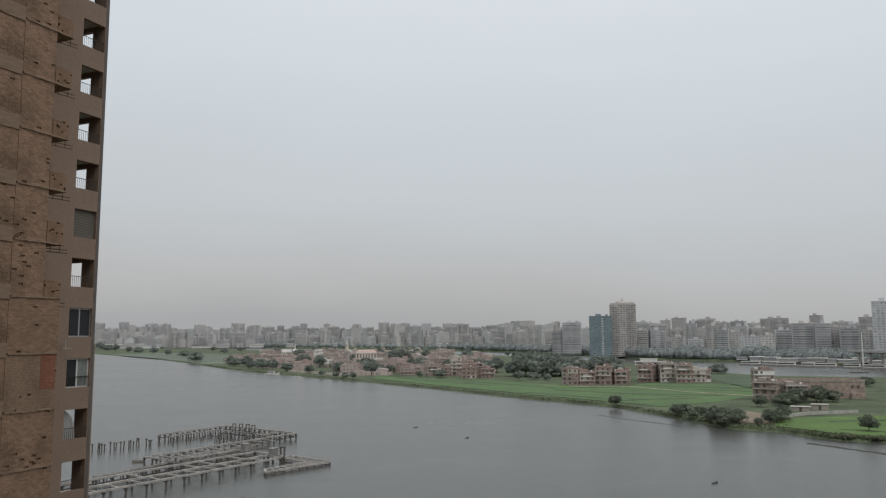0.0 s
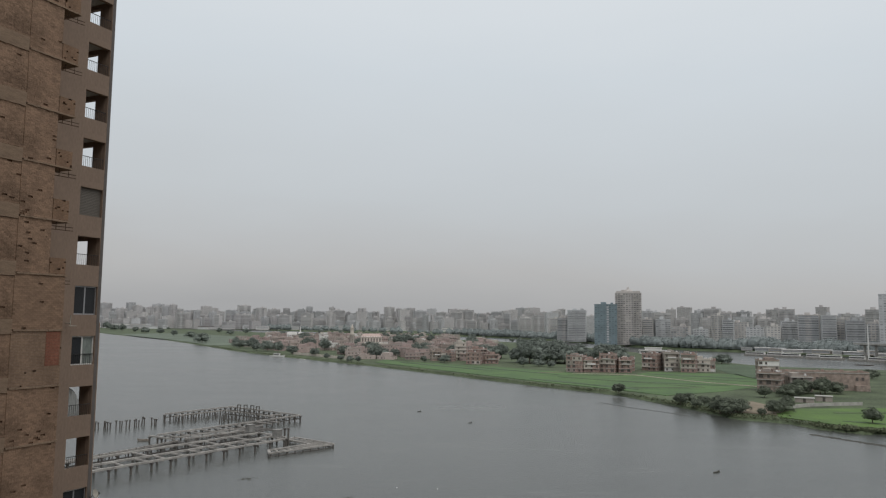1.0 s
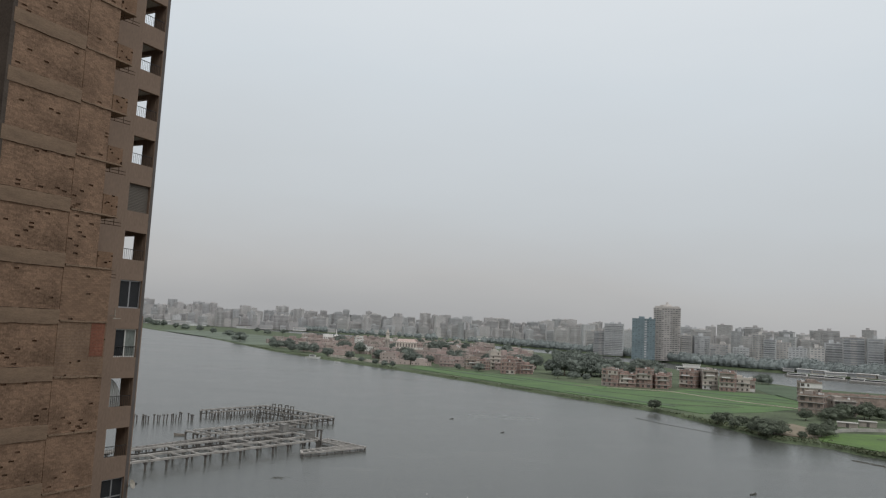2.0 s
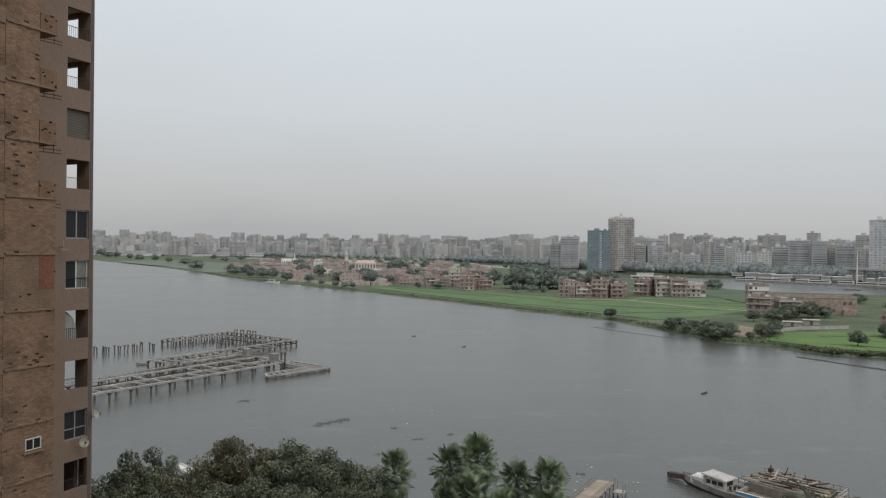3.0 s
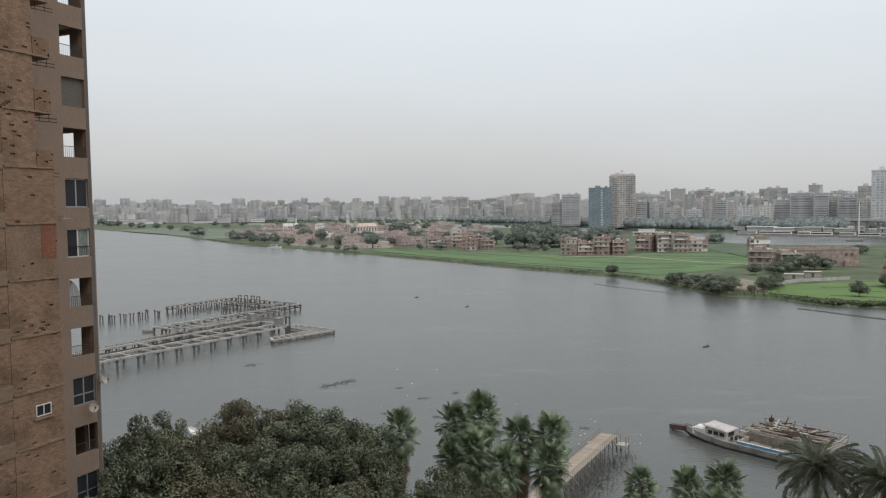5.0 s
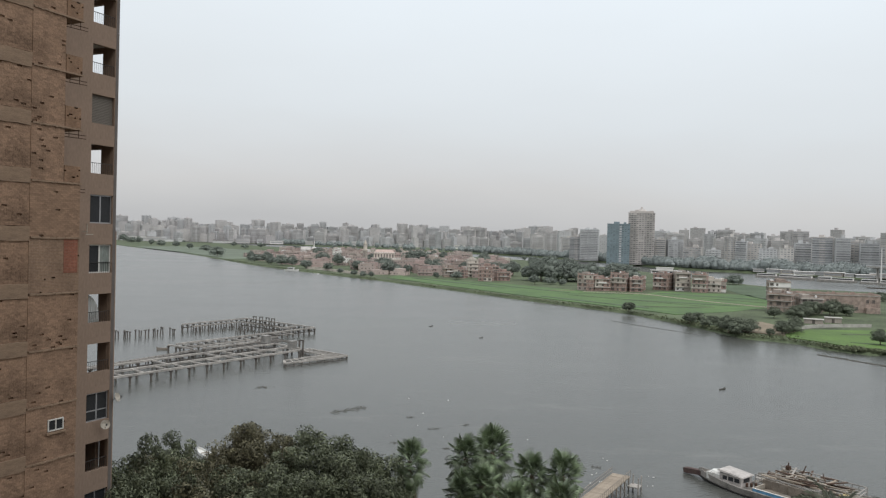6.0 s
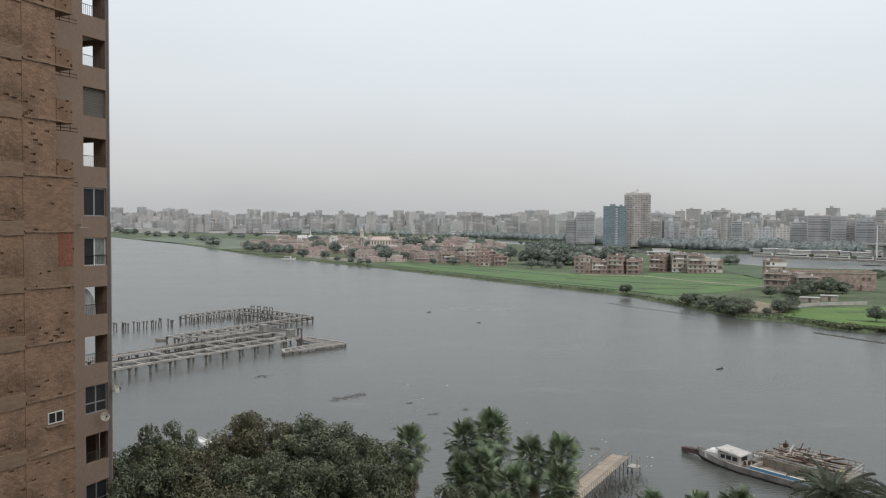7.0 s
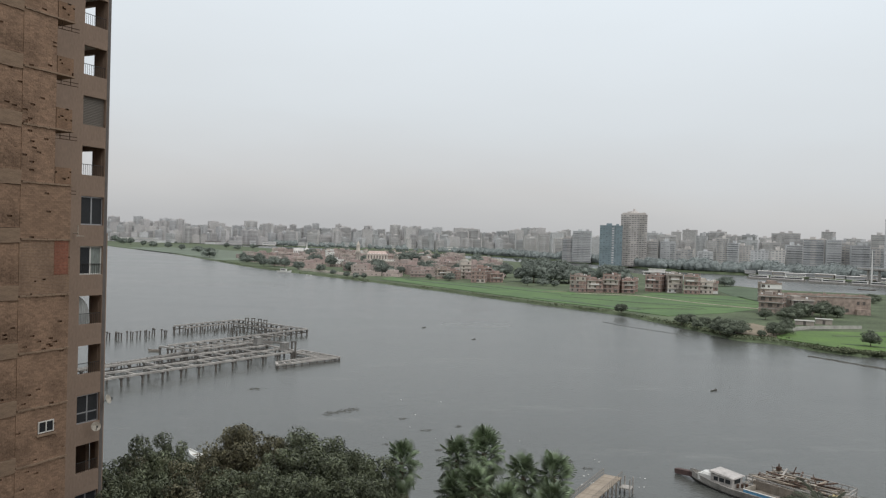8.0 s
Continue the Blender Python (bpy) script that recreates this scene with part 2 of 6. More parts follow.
FROND = mat("date_palm_leaflet", (0.160, 0.178, 0.132), 0.5, 0.35, 1, 6, 0, spec=0.4, each=0.35)
BARK = mat("fibrous_palm_trunk", (0.17, 0.135, 0.10), 0.95, 0.35, 2, 14, 0.7, stretch=(1, 1, 3))
TRUNK = mat("grey_brown_bark", (0.14, 0.115, 0.09), 0.95, 0.35, 2, 12, 0.6, stretch=(2, 2, 0.5))
EARTH = mat("dusty_earth", (0.20, 0.165, 0.12), 0.95, 0.3, 0.08, 1.5, 0.4)
FIELD = mat("bright_green_crop", (0.080, 0.138, 0.045), 0.9, 0.30, 0.05, 0.9, 0.6, tint=(0.056, 0.090, 0.044))
FIELD_DARK = mat("darker_green_crop", (0.076, 0.108, 0.062), 0.9, 0.28, 0.03, 0.6, 0.5)
BANKSIDE = mat("weedy_river_bank", (0.084, 0.106, 0.058), 0.95, 0.4, 0.05, 0.8, 0.5)
SCRUB = mat("island_foliage", (0.122, 0.140, 0.102), 0.8, 0.3, 0.15, 0.9, 0, island=0.22)
# haze painted into the leaf colour: paler and greyer the further off
SCRUB_HAZED = mat("hazed_island_foliage", (0.178, 0.202, 0.175), 0.85, 0.25, 0.08, 0.7, 0, island=0.18)
SCRUB_FAR = mat("hazed_far_foliage", (0.225, 0.250, 0.243), 0.9, 0.2, 0.012, 0.2, 0, island=0.06)
TIMBER = mat("weathered_plank", (0.315, 0.262, 0.208), 0.85, 0.25, 1.5, 10, 0.3, each=0.15)
POST = mat("grey_timber_post", (0.24, 0.21, 0.18), 0.9, 0.3, 2, 10, 0.3)
HULL = mat("grey_barge_hull", (0.27, 0.255, 0.235), 0.7, 0.35, 0.6, 6, 0.2)
DECK = mat("dusty_barge_deck", (0.33, 0.295, 0.25), 0.85, 0.3, 0.8, 7, 0.3)
BLUE = mat("blue_painted_coaming", (0.10, 0.25, 0.40), 0.55, 0.25, 1.5, 8, 0.1)
YELLOW = mat("faded_yellow_paint", (0.40, 0.32, 0.17), 0.6, 0.25, 2, 9, 0.1)
FOAM = mat("floating_weed", (0.075, 0.072, 0.060), 0.8, 0.4, 2, 9, 0.4)
HOUSE_BRICK = [brick_mat("village_brick", (0.350, 0.232, 0.200), (0.300, 0.200, 0.172), (0.38, 0.31, 0.275), dirt=0.6),
               brick_mat("village_dusty_brick", (0.335, 0.262, 0.222), (0.290, 0.225, 0.192), (0.36, 0.30, 0.26), dirt=0.6)]
# brick and openings for the distant village, with haze mixed into their colours
FAR_BRICK = [mat("hazed_village_brick", (0.42, 0.325, 0.300), 0.95, 0.2, 0.15, 1.5, 0, each=0.14), mat("hazed_pale_brick", (0.45, 0.372, 0.340), 0.95, 0.2, 0.15, 1.5, 0, each=0.14)]
FAR_OPENING = mat("hazed_dark_opening", (0.20, 0.175, 0.168), 0.9, 0.2, 0.5, 3, 0)
HOUSE_PALE = [mat("cream_render", (0.53, 0.475, 0.42), 0.9, 0.18, 0.2, 2, 0.1), mat("grey_brown_render", (0.36, 0.315, 0.28), 0.9, 0.2, 0.2, 2, 0.1), mat("white_render", (0.70, 0.675, 0.65), 0.9, 0.12, 0.2, 2, 0.1)]
# city walls lightened and evened out as painted haze
CITY = [mat("pale_grey_facade", (0.53, 0.53, 0.53), 0.9, 0.14, 0.03, 0.4, 0, each=0.12), mat("beige_facade", (0.54, 0.515, 0.49), 0.9, 0.14, 0.03, 0.4, 0, each=0.12),
        mat("cool_grey_facade", (0.48, 0.485, 0.49), 0.9, 0.14, 0.03, 0.4, 0, each=0.12), mat("brownish_facade", (0.50, 0.47, 0.45), 0.9, 0.14, 0.03, 0.4, 0, each=0.12)]
# further blocks take more haze into the colour, windows close to the walls
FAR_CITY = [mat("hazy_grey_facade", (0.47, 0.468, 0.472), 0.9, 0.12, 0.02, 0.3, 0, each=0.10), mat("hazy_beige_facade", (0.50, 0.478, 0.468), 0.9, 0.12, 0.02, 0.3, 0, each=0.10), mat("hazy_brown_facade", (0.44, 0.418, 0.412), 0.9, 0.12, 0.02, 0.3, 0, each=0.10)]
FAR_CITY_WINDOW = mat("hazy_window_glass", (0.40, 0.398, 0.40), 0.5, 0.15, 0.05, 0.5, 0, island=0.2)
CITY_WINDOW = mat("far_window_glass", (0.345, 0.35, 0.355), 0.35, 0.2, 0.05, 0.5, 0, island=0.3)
TOWER_WALL = mat("tan_tower_render", (0.475, 0.442, 0.418), 0.9, 0.12, 0.05, 0.5, 0)
BLUE_GLASS = mat("blue_curtain_wall", (0.20, 0.25, 0.27), 0.3, 0.15, 0.05, 0.5, 0)
VILLAGE_WINDOW = mat("shaded_window_opening", (0.115, 0.10, 0.092), 0.8, 0.2, 0.5, 3, 0)


# ---- mesh helpers ----
def box(bm, x0, x1, y0, y1, z0, z1):
    v = [bm.verts.new((x, y, z)) for z in (z0, z1) for y in (y0, y1) for x in (x0, x1)]
    for f in ((0, 2, 3, 1), (4, 5, 7, 6), (0, 1, 5, 4), (1, 3, 7, 5), (3, 2, 6, 7), (2, 0, 4, 6)):
        bm.faces.new([v[i] for i in f])


def rod(bm, a, b, r0, r1=None, sides=6):
    """A tapered round bar from a to b."""
    a, b = Vector(a), Vector(b)
    r1 = r0 if r1 is None else r1
    q = (b - a).to_track_quat("Z", "Y")
    rings = []
    for p, r in ((a, r0), (b, r1)):
        rings.append([bm.verts.new(p + q @ Vector((r * math.cos(2 * math.pi * i / sides), r * math.sin(2 * math.pi * i / sides), 0))) for i in range(sides)])
    for i in range(sides):
        j = (i + 1) % sides
        bm.faces.new((rings[0][i], rings[0][j], rings[1][j], rings[1][i]))
    bm.faces.new(rings[0][::-1])
    bm.faces.new(rings[1])


def beam(bm, a, b, w, h):
    """A square bar from a to b, w wide and h high."""
    a, b = Vector(a), Vector(b)
    d = (b - a).normalized()
    s = d.cross(Vector((0, 0, 1)))
    s = s.normalized() if s.length > 1e-4 else Vector((1, 0, 0))
    u = s.cross(d)
    v = [bm.verts.new(p + s * (w / 2 * i) + u * (h / 2 * j)) for p in (a, b) for i, j in ((-1, -1), (1, -1), (1, 1), (-1, 1))]
    for f in ((0, 1, 2, 3), (7, 6, 5, 4), (0, 4, 5, 1), (1, 5, 6, 2), (2, 6, 7, 3), (3, 7, 4, 0)):
        bm.faces.new([v[i] for i in f])


def mesh_of(name, bm, *materials):
    bmesh.ops.recalc_face_normals(bm, faces=bm.faces[:])
    me = bpy.data.meshes.new(name)
    bm.to_mesh(me)
    bm.free()
    for m in materials:
        me.materials.append(m)
    return me


def thing(name, m, label="", category="", group="", kind=""):
    ob = new(name)
    ob.empty_display_size = 0.5
    ob.matrix_world = m
    return tagged(ob, label, category, group, kind)


def part(name, bm, material, parent, label="", kind="", m=None):
    """ONE mesh object under a thing or a part; bm may be a mesh that alike pieces share."""
    me = bm if isinstance(bm, bpy.types.Mesh) else mesh_of(name, bm, material)
    ob = new(name, me)
    ob.parent = parent
    if m is not None:
        ob.matrix_local = m
    return tagged(ob, label, kind=kind)


def solo(name, bm, material, label, category="", kind="", group=""):
    return tagged(new(name, mesh_of(name, bm, material)), label, category, group, kind)


# ---- water and land ----
def sheet(name, rows, material, label, thick=0.0):
    """One sheet of ground through rows of points."""
    verts = [p for r in rows for p in r]
    w = len(rows[0])
    faces = [(i * w + j, i * w + j + 1, (i + 1) * w + j + 1, (i + 1) * w + j) for i in range(len(rows) - 1) for j in range(w - 1)]
    me = bpy.data.meshes.new(name)
    me.from_pydata(verts, [], faces)
    me.materials.append(material)
    me.validate()
    ob = new(name, me)
    if sum(p.normal.z for p in me.polygons) < 0:
        me.flip_normals()
    return tagged(ob, label, kind="structure")


def curve_points(pts, n):
    """n points along a smooth line through pts."""
    pts = [Vector(p) for p in pts]
    out = []
    for i in range(n):
        f = i / (n - 1) * (len(pts) - 1)
        k = min(int(f), len(pts) - 2)
        t = f - k
        p0, p1, p2, p3 = pts[max(k - 1, 0)], pts[k], pts[k + 1], pts[min(k + 2, len(pts) - 1)]
        out.append(0.5 * (2 * p1 + (p2 - p0) * t + (2 * p0 - 5 * p1 + 4 * p2 - p3) * t * t + (3 * p1 - p0 - 3 * p2 + p3) * t ** 3))
    return out


water_rows = [[(x, y, 0.0) for x in np.linspace(-4800, 4800, 13)] for y in np.linspace(-300, 4900, 11)]
sheet("water", water_rows, WATER, "wide calm grey river with faint ripples")

# the bank under the camera's building
bank = []
for i in range(141):
    x = -420 + 6 * i
    edge = 87 + 2.2 * noise.noise((x * 0.05, 3, 0)) + 0.8 * noise.noise((x * 0.3, 7, 0))
    bank.append([(x, y if k < 4 else edge + (y - 86), z + (0.25 * noise.noise((x * 0.2, y * 0.2, 1)) if k else 0)) for k, (y, z) in enumerate(((-300, 3.0), (-20, 3.0), (40, 3.0), (70, 2.8), (82, 2.4), (86, 0.5), (91, -1.5)))])
sheet("ground", bank, EARTH, "dusty earth river bank under the trees")

SHORE = [(-1425, 2900), (-1035, 2255), (-762, 1795), (-514, 1412), (-328, 1075), (-234, 898), (-156, 773), (-68, 648), (7, 530), (59, 444), (93, 392), (111, 326), (117, 298), (130, 287), (137.5, 268), (147, 260), (160, 254), (185, 226), (330, 150)]
ISLE_BACK = [(-1500, 3180), (-1000, 2940), (-620, 2420), (-340, 1920), (-160, 1780), (0, 1610), (80, 1520), (140, 1400), (190, 1270), (225, 1130), (252, 950), (264, 820), (276, 720), (292, 665), (330, 640), (390, 612), (480, 560), (620, 480)]
FAR_BANK = [(760, 690), (640, 790), (525, 897), (434, 1020), (345, 1110), (305, 1300), (265, 1500), (170, 1800), (20, 2040), (-330, 2480), (-1000, 3060), (-2300, 3500)]
near_line, back_line = curve_points(SHORE, 260), curve_points(ISLE_BACK, 260)
isle = []
for i, (p, q) in enumerate(zip(near_line, back_line)):
    wob = 1.6 * noise.noise((i * 0.7, 0, 0)) + 2.5 * noise.noise((i * 0.18, 5, 0))
    d = (q - p).normalized()
    row = [p + d * (wob - 4), p + d * wob, p + d * (wob + 3.5)] + [p.lerp(q, f) for f in (0.15, 0.35, 0.6, 0.85)] + [q - d * 3, q, q + d * 4]
    row = [(v.x, v.y, z) for v, z in zip(row, (-1.0, 0.1, 1.3 + 0.2 * noise.noise((i * 0.9, 2, 2)), 1.5, 1.5, 1.5, 1.5, 1.4, 0.1, -1.0))]
    isle.append(row)
sheet("island_ground", isle, BANKSIDE, "low island with weedy earth banks")
far_line = curve_points(FAR_BANK, 120)
far_rows = []
for p in far_line:
    d = Vector((p.x + 50, p.y - 300)).normalized()
    q = p + d * 6
    far_rows.append([(p.x - d.x * 3, p.y - d.y * 3, -1), (p.x, p.y, 0.3), (q.x, q.y, 3), *[(q.x + d.x * s, q.y + d.y * s, 3) for s in (300, 1200, 3600)]])
sheet("far_bank_ground", far_rows, BANKSIDE, "built-up far bank of the river")


def inside(x, y, poly):
    hit = False
    for (x0, y0), (x1, y1) in zip(poly, poly[1:] + poly[:1]):
        if (y0 > y) != (y1 > y) and x < (x1 - x0) * (y - y0) / (y1 - y0) + x0:
            hit = not hit
    return hit


def field(name, poly, material, label, z=1.62):
    bm = bmesh.new()
    lo = [bm.verts.new((x, y, 1.3)) for x, y in poly]
    hi = [bm.verts.new((x, y, z)) for x, y in poly]
    bm.faces.new(hi)
    for i in range(len(poly)):
        j = (i + 1) % len(poly)
        bm.faces.new((lo[i], lo[j], hi[j], hi[i]))
    bmesh.ops.triangulate(bm, faces=[f for f in bm.faces if len(f.verts) > 4])
    return tagged(new(name, mesh_of(name, bm, material)), label, kind="structure")


FIELD_ONE = [(-52, 658), (14, 542), (66, 454), (99, 405), (114, 378), (150, 402), (182, 433), (162, 465), (135, 523), (100, 535), (88, 560), (49, 607), (7, 645), (-45, 700)]
field("field_near_shore", FIELD_ONE, FIELD, "bright green crop field along the shore")
field("field_behind_track", [(138, 528), (166, 470), (187, 440), (206, 470), (216, 545), (158, 562)], FIELD, "green field beside a pale track")
field("field_back", [(214, 560), (208, 478), (250, 540), (284, 640), (262, 690), (235, 660)], FIELD_DARK, "green field behind the brick houses")
FIELD_RIGHT = [(132, 294), (138, 284), (143, 272), (150, 265), (162, 260), (172, 249), (202, 229), (262, 222), (310, 290), (228, 332), (191, 328), (154, 323), (136, 305)]
field("field_right", FIELD_RIGHT, mat("vivid_green_crop", (0.088, 0.150, 0.034), 0.9, 0.28, 0.06, 1.1, 0.6, tint=(0.062, 0.100, 0.036)), "vivid green field on the island tip")
# distant crop, its green greyed to paint the haze in
FIELD_HAZED = mat("hazed_green_crop", (0.125, 0.150, 0.112), 0.9, 0.25, 0.012, 0.2, 0.3)
field("field_far_left", [(-304, 1035), (-372, 1170), (-470, 1340), (-600, 1540), (-720, 1740), (-690, 1900), (-560, 1830), (-380, 1560), (-240, 1330), (-225, 1180)], FIELD_HAZED, "hazy green field far up the island")
field("earth_patch", [(121, 309), (134, 300), (148, 320), (146, 352), (128, 345)], EARTH, "bare brown earth at the shore", 1.58)
bm = bmesh.new()
track = curve_points([(96, 537), (118, 531), (136, 526), (150, 496), (164, 467), (186, 436)], 40)
for p, q in zip(track, track[1:]):
    beam(bm, (p.x, p.y, 1.66), (q.x, q.y, 1.66), 2.3, 0.14)
tagged(new("field_track", mesh_of("field_track", bm, mat("pale_dirt_track", (0.42, 0.37, 0.29), 0.95, 0.2, 0.1, 1, 0.3))), "pale dirt track between two fields", kind="structure")

# darker crop strips, bare paths and rough grass inside the fields
def strip(x0, y0, x1, y1, wide, material, label, z):
    d = Vector((x1 - x0, y1 - y0)).normalized()
    n = Vector((-d.y, d.x)) * wide / 2
    steps = 14
    bm = bmesh.new()
    rows = []
    for i in range(steps + 1):
        p = Vector((x0, y0)).lerp(Vector((x1, y1)), i / steps)
        k = 0.75 + 0.5 * noise.noise((p.x * 0.06, p.y * 0.06, wide)) + (0 if 0 < i < steps else -0.5)
        rows.append([bm.verts.new((p.x + n.x * k * j, p.y + n.y * k * j, zz)) for j, zz in ((-1.1, 1.4), (-1, z), (1, z), (1.1, 1.4))])
    for a, b in zip(rows, rows[1:]):
        for j in range(3):
            bm.faces.new((a[j], a[j + 1], b[j + 1], b[j]))
    tagged(new("crop_strip", mesh_of("crop_strip", bm, material)), label, kind="structure")


for x0, y0, x1, y1, wide, material in ((-30, 660, 40, 560, 9, FIELD_DARK), (5, 640, 84, 520, 6, FIELD_DARK), (60, 480, 110, 410, 8, FIELD_DARK), (90, 520, 128, 520, 5, FIELD_DARK), (80, 500, 150, 430, 3, BANKSIDE),
                                       (110, 470, 170, 440, 7, FIELD_DARK), (100, 420, 150, 425, 6, BANKSIDE), (150, 540, 205, 500, 8, FIELD_DARK), (165, 500, 200, 470, 4, BANKSIDE), (172, 292, 212, 285, 2.2, FIELD_DARK), (182, 281, 205, 277, 1.6, EARTH),
                                       (150, 282, 200, 250, 3, FIELD_DARK), (160, 308, 190, 310, 4, BANKSIDE), (70, 540, 92, 548, 4, EARTH), (-40, 690, 0, 648, 5, BANKSIDE)):
    strip(x0, y0, x1, y1, wide, material, "darker strip of crop or rough grass in the field" if material is not EARTH else "bare earth strip in the field", 1.68 + 0.012 * wide)

# ---- the apartment tower beside the camera ----
CORNER = (-19.45, 44.11)
TOWER = Matrix(((-0.4147, 0.91, 0, CORNER[0]), (-0.91, -0.4147, 0, CORNER[1]), (0, 0, 1, 0), (0, 0, 0, 1)))
PITCH, LEDGE = 2.815, 35.55
LOW, HIGH = -11, 15
OPEN0, OPEN1, SILL, HEAD = 0.24, 1.78, 0.83, 2.45
tower = thing("apartment_tower", TOWER, "tall unfinished brown brick and plaster apartment tower", "building")


def storey(j):
    return Matrix.Translation((0, 0, LEDGE + PITCH * j))


# plaster strip with an opening in each storey, in front of a corner loggia
bm = bmesh.new()
box(bm, 0.0, OPEN0, -0.25, 0, 0, PITCH)
box(bm, OPEN1, 6.0, -0.25, 0, 0, PITCH)
box(bm, OPEN0, OPEN1, -0.25, 0, 0, SILL)
box(bm, OPEN0, OPEN1, -0.25, 0, HEAD, PITCH)
plaster_wall = mesh_of("plaster_wall", bm, PLASTER)
bm = bmesh.new()
box(bm, 0, 0.25, -1.0, -0.25, 0, PITCH)
box(bm, 0, 0.25, -12, -3.6, 0, PITCH)
box(bm, 0, 0.25, -3.6, -1.0, 2.35, PITCH)
box(bm, 0, 0.25, -3.6, -1.0, 0, 0.12)
end_wall = mesh_of("river_wall", bm, PLASTER)
bm = bmesh.new()
box(bm, 0.25, 2.6, -3.75, -3.6, 0, PITCH)
box(bm, 2.6, 2.75, -3.75, -0.25, 0, PITCH)
loggia_wall = mesh_of("loggia_wall", bm, PLASTER)
bm = bmesh.new()
box(bm, 0.25, 2.6, -3.6, -0.25, -0.2, -0.003)
floor_slab = mesh_of("floor_slab", bm, CONCRETE)
bm = bmesh.new()
box(bm, 0, 0.25, -12, -1.0, 0, PITCH)
closed_end_wall = mesh_of("river_wall", bm, PLASTER)
bm = bmesh.new()
rod(bm, (0, -0.1, SILL), (0, -0.1, SILL + 0.6), 0.012, sides=4)
BAR = mesh_of("baluster", bm, IRON)
bm = bmesh.new()
beam(bm, (OPEN0, -0.1, SILL + 0.6), (OPEN1, -0.1, SILL + 0.6), 0.035, 0.03)
RAIL_TOP = mesh_of("railing", bm, IRON)


def low_rail(parent, j):
    rail = part("railing", RAIL_TOP, None, parent, m=storey(j))
    for k in range(12):
        part("baluster", BAR, None, rail, m=pose(OPEN0 + 0.06 + k * 0.13, 0, 0))


def window_set(parent, j, frame_mat, glass, cols=2, rail=False, mid=False):
    w = (OPEN1 - OPEN0) / cols
    bm = bmesh.new()
    for k in range(cols + 1):
        x = OPEN0 + 0.03 + k * (OPEN1 - OPEN0 - 0.06) / cols
        box(bm, x - 0.042, x + 0.042, -0.17, -0.11, SILL, HEAD)
    for z in (SILL + 0.035, HEAD - 0.035) + ((SILL + 0.6,) if mid else ()):
        box(bm, OPEN0 + 0.073, OPEN1 - 0.073, -0.165, -0.115, z - 0.034, z + 0.034)
    f = part("window_frame", bm, frame_mat, parent, m=storey(j))
    for k in range(cols):
        bm = bmesh.new()
        box(bm, OPEN0 + k * w + 0.02, OPEN0 + (k + 1) * w - 0.02, -0.145, -0.135, SILL + 0.02, HEAD - 0.02)
        part("pane", bm, glass[k % len(glass)], f)
    if rail:
        low_rail(parent, j)


for j in range(LOW, HIGH):
    part("plaster_wall", plaster_wall, None, tower, m=storey(j))
    part("river_wall", closed_end_wall if j == -5 else end_wall, None, tower, m=storey(j))
    part("loggia_wall", loggia_wall, None, tower, m=storey(j))
    part("floor_slab", floor_slab, None, tower, m=storey(j))
    if j == 0:
        window_set(tower, j, ALU, [GLASS])
    elif j == 2:
        bm = bmesh.new()
        slats = [[bm.verts.new((x, -0.17 + 0.012 * (k % 2), SILL + k * 0.045)) for x in (OPEN0 + 0.005, OPEN1 - 0.005)] for k in range(37)]
        for p, q in zip(slats, slats[1:]):
            bm.faces.new((p[0], p[1], q[1], q[0]))
        part("roller_shutter", bm, CURTAIN, tower, "closed grey roller shutter", m=storey(j))
    elif j == -1:
        window_set(tower, j, WHITE_METAL, [CLOTH_DIM, GLASS], rail=True)
    elif j in (-4, -6, -8, -10):
        window_set(tower, j, ALU, [GLASS], mid=True)
    else:
        low_rail(tower, j)
# half-drawn curtain in one loggia
bm = bmesh.new()
prev = None
for k in range(13):
    t = k / 12
    z0, z1 = SILL + 0.1, HEAD - 0.02
    x = OPEN1 - 0.02 - 0.98 * t
    top = z0 + (z1 - z0) * math.sqrt(max(0.0, 1 - t * t))
    a, b = bm.verts.new((x, -0.3 + 0.03 * (k % 2), z0 - 0.1)), bm.verts.new((x, -0.3 + 0.03 * (k % 2), top))
    if prev:
        bm.faces.new((prev[0], a, b, prev[1]))
    prev = (a, b)
curtain = part("curtain", bm, CLOTH, tower, "pale curtain drawn aside in a curve", m=storey(-2))
curtain.modifiers.new("thickness", "SOLIDIFY").thickness = 0.02

# main body behind
bm = bmesh.new()
box(bm, 2.75, 22, -12, -0.26, 3, LEDGE + PITCH * HIGH)
part("core", bm, PLASTER, tower)
bm = bmesh.new()
box(bm, -0.4, 22.4, -12.4, 2.4, LEDGE + PITCH * HIGH, LEDGE + PITCH * HIGH + 0.5)
part("roof", bm, CONCRETE, tower)
# lower storeys bulge slightly past the corner
bm = bmesh.new()
box(bm, -0.10, -0.004, -0.98, -0.02, 3, LEDGE + 0.4)
part("corner_pilaster", bm, PLASTER, tower)

# thin strip along the corner, darker and greyer than the plaster
bm = bmesh.new()
box(bm, -0.002, 0.2, -0.04, 0.012, 3, LEDGE + PITCH * HIGH)
part("corner_strip", bm, STRIP, tower, "dark grey corner strip")

# projecting brick mass
OUT = 2.0
STUB, EDGE, SPLIT, NEAR = 4.07, 5.07, 6.97, 10.9
holes = random.Random(11)


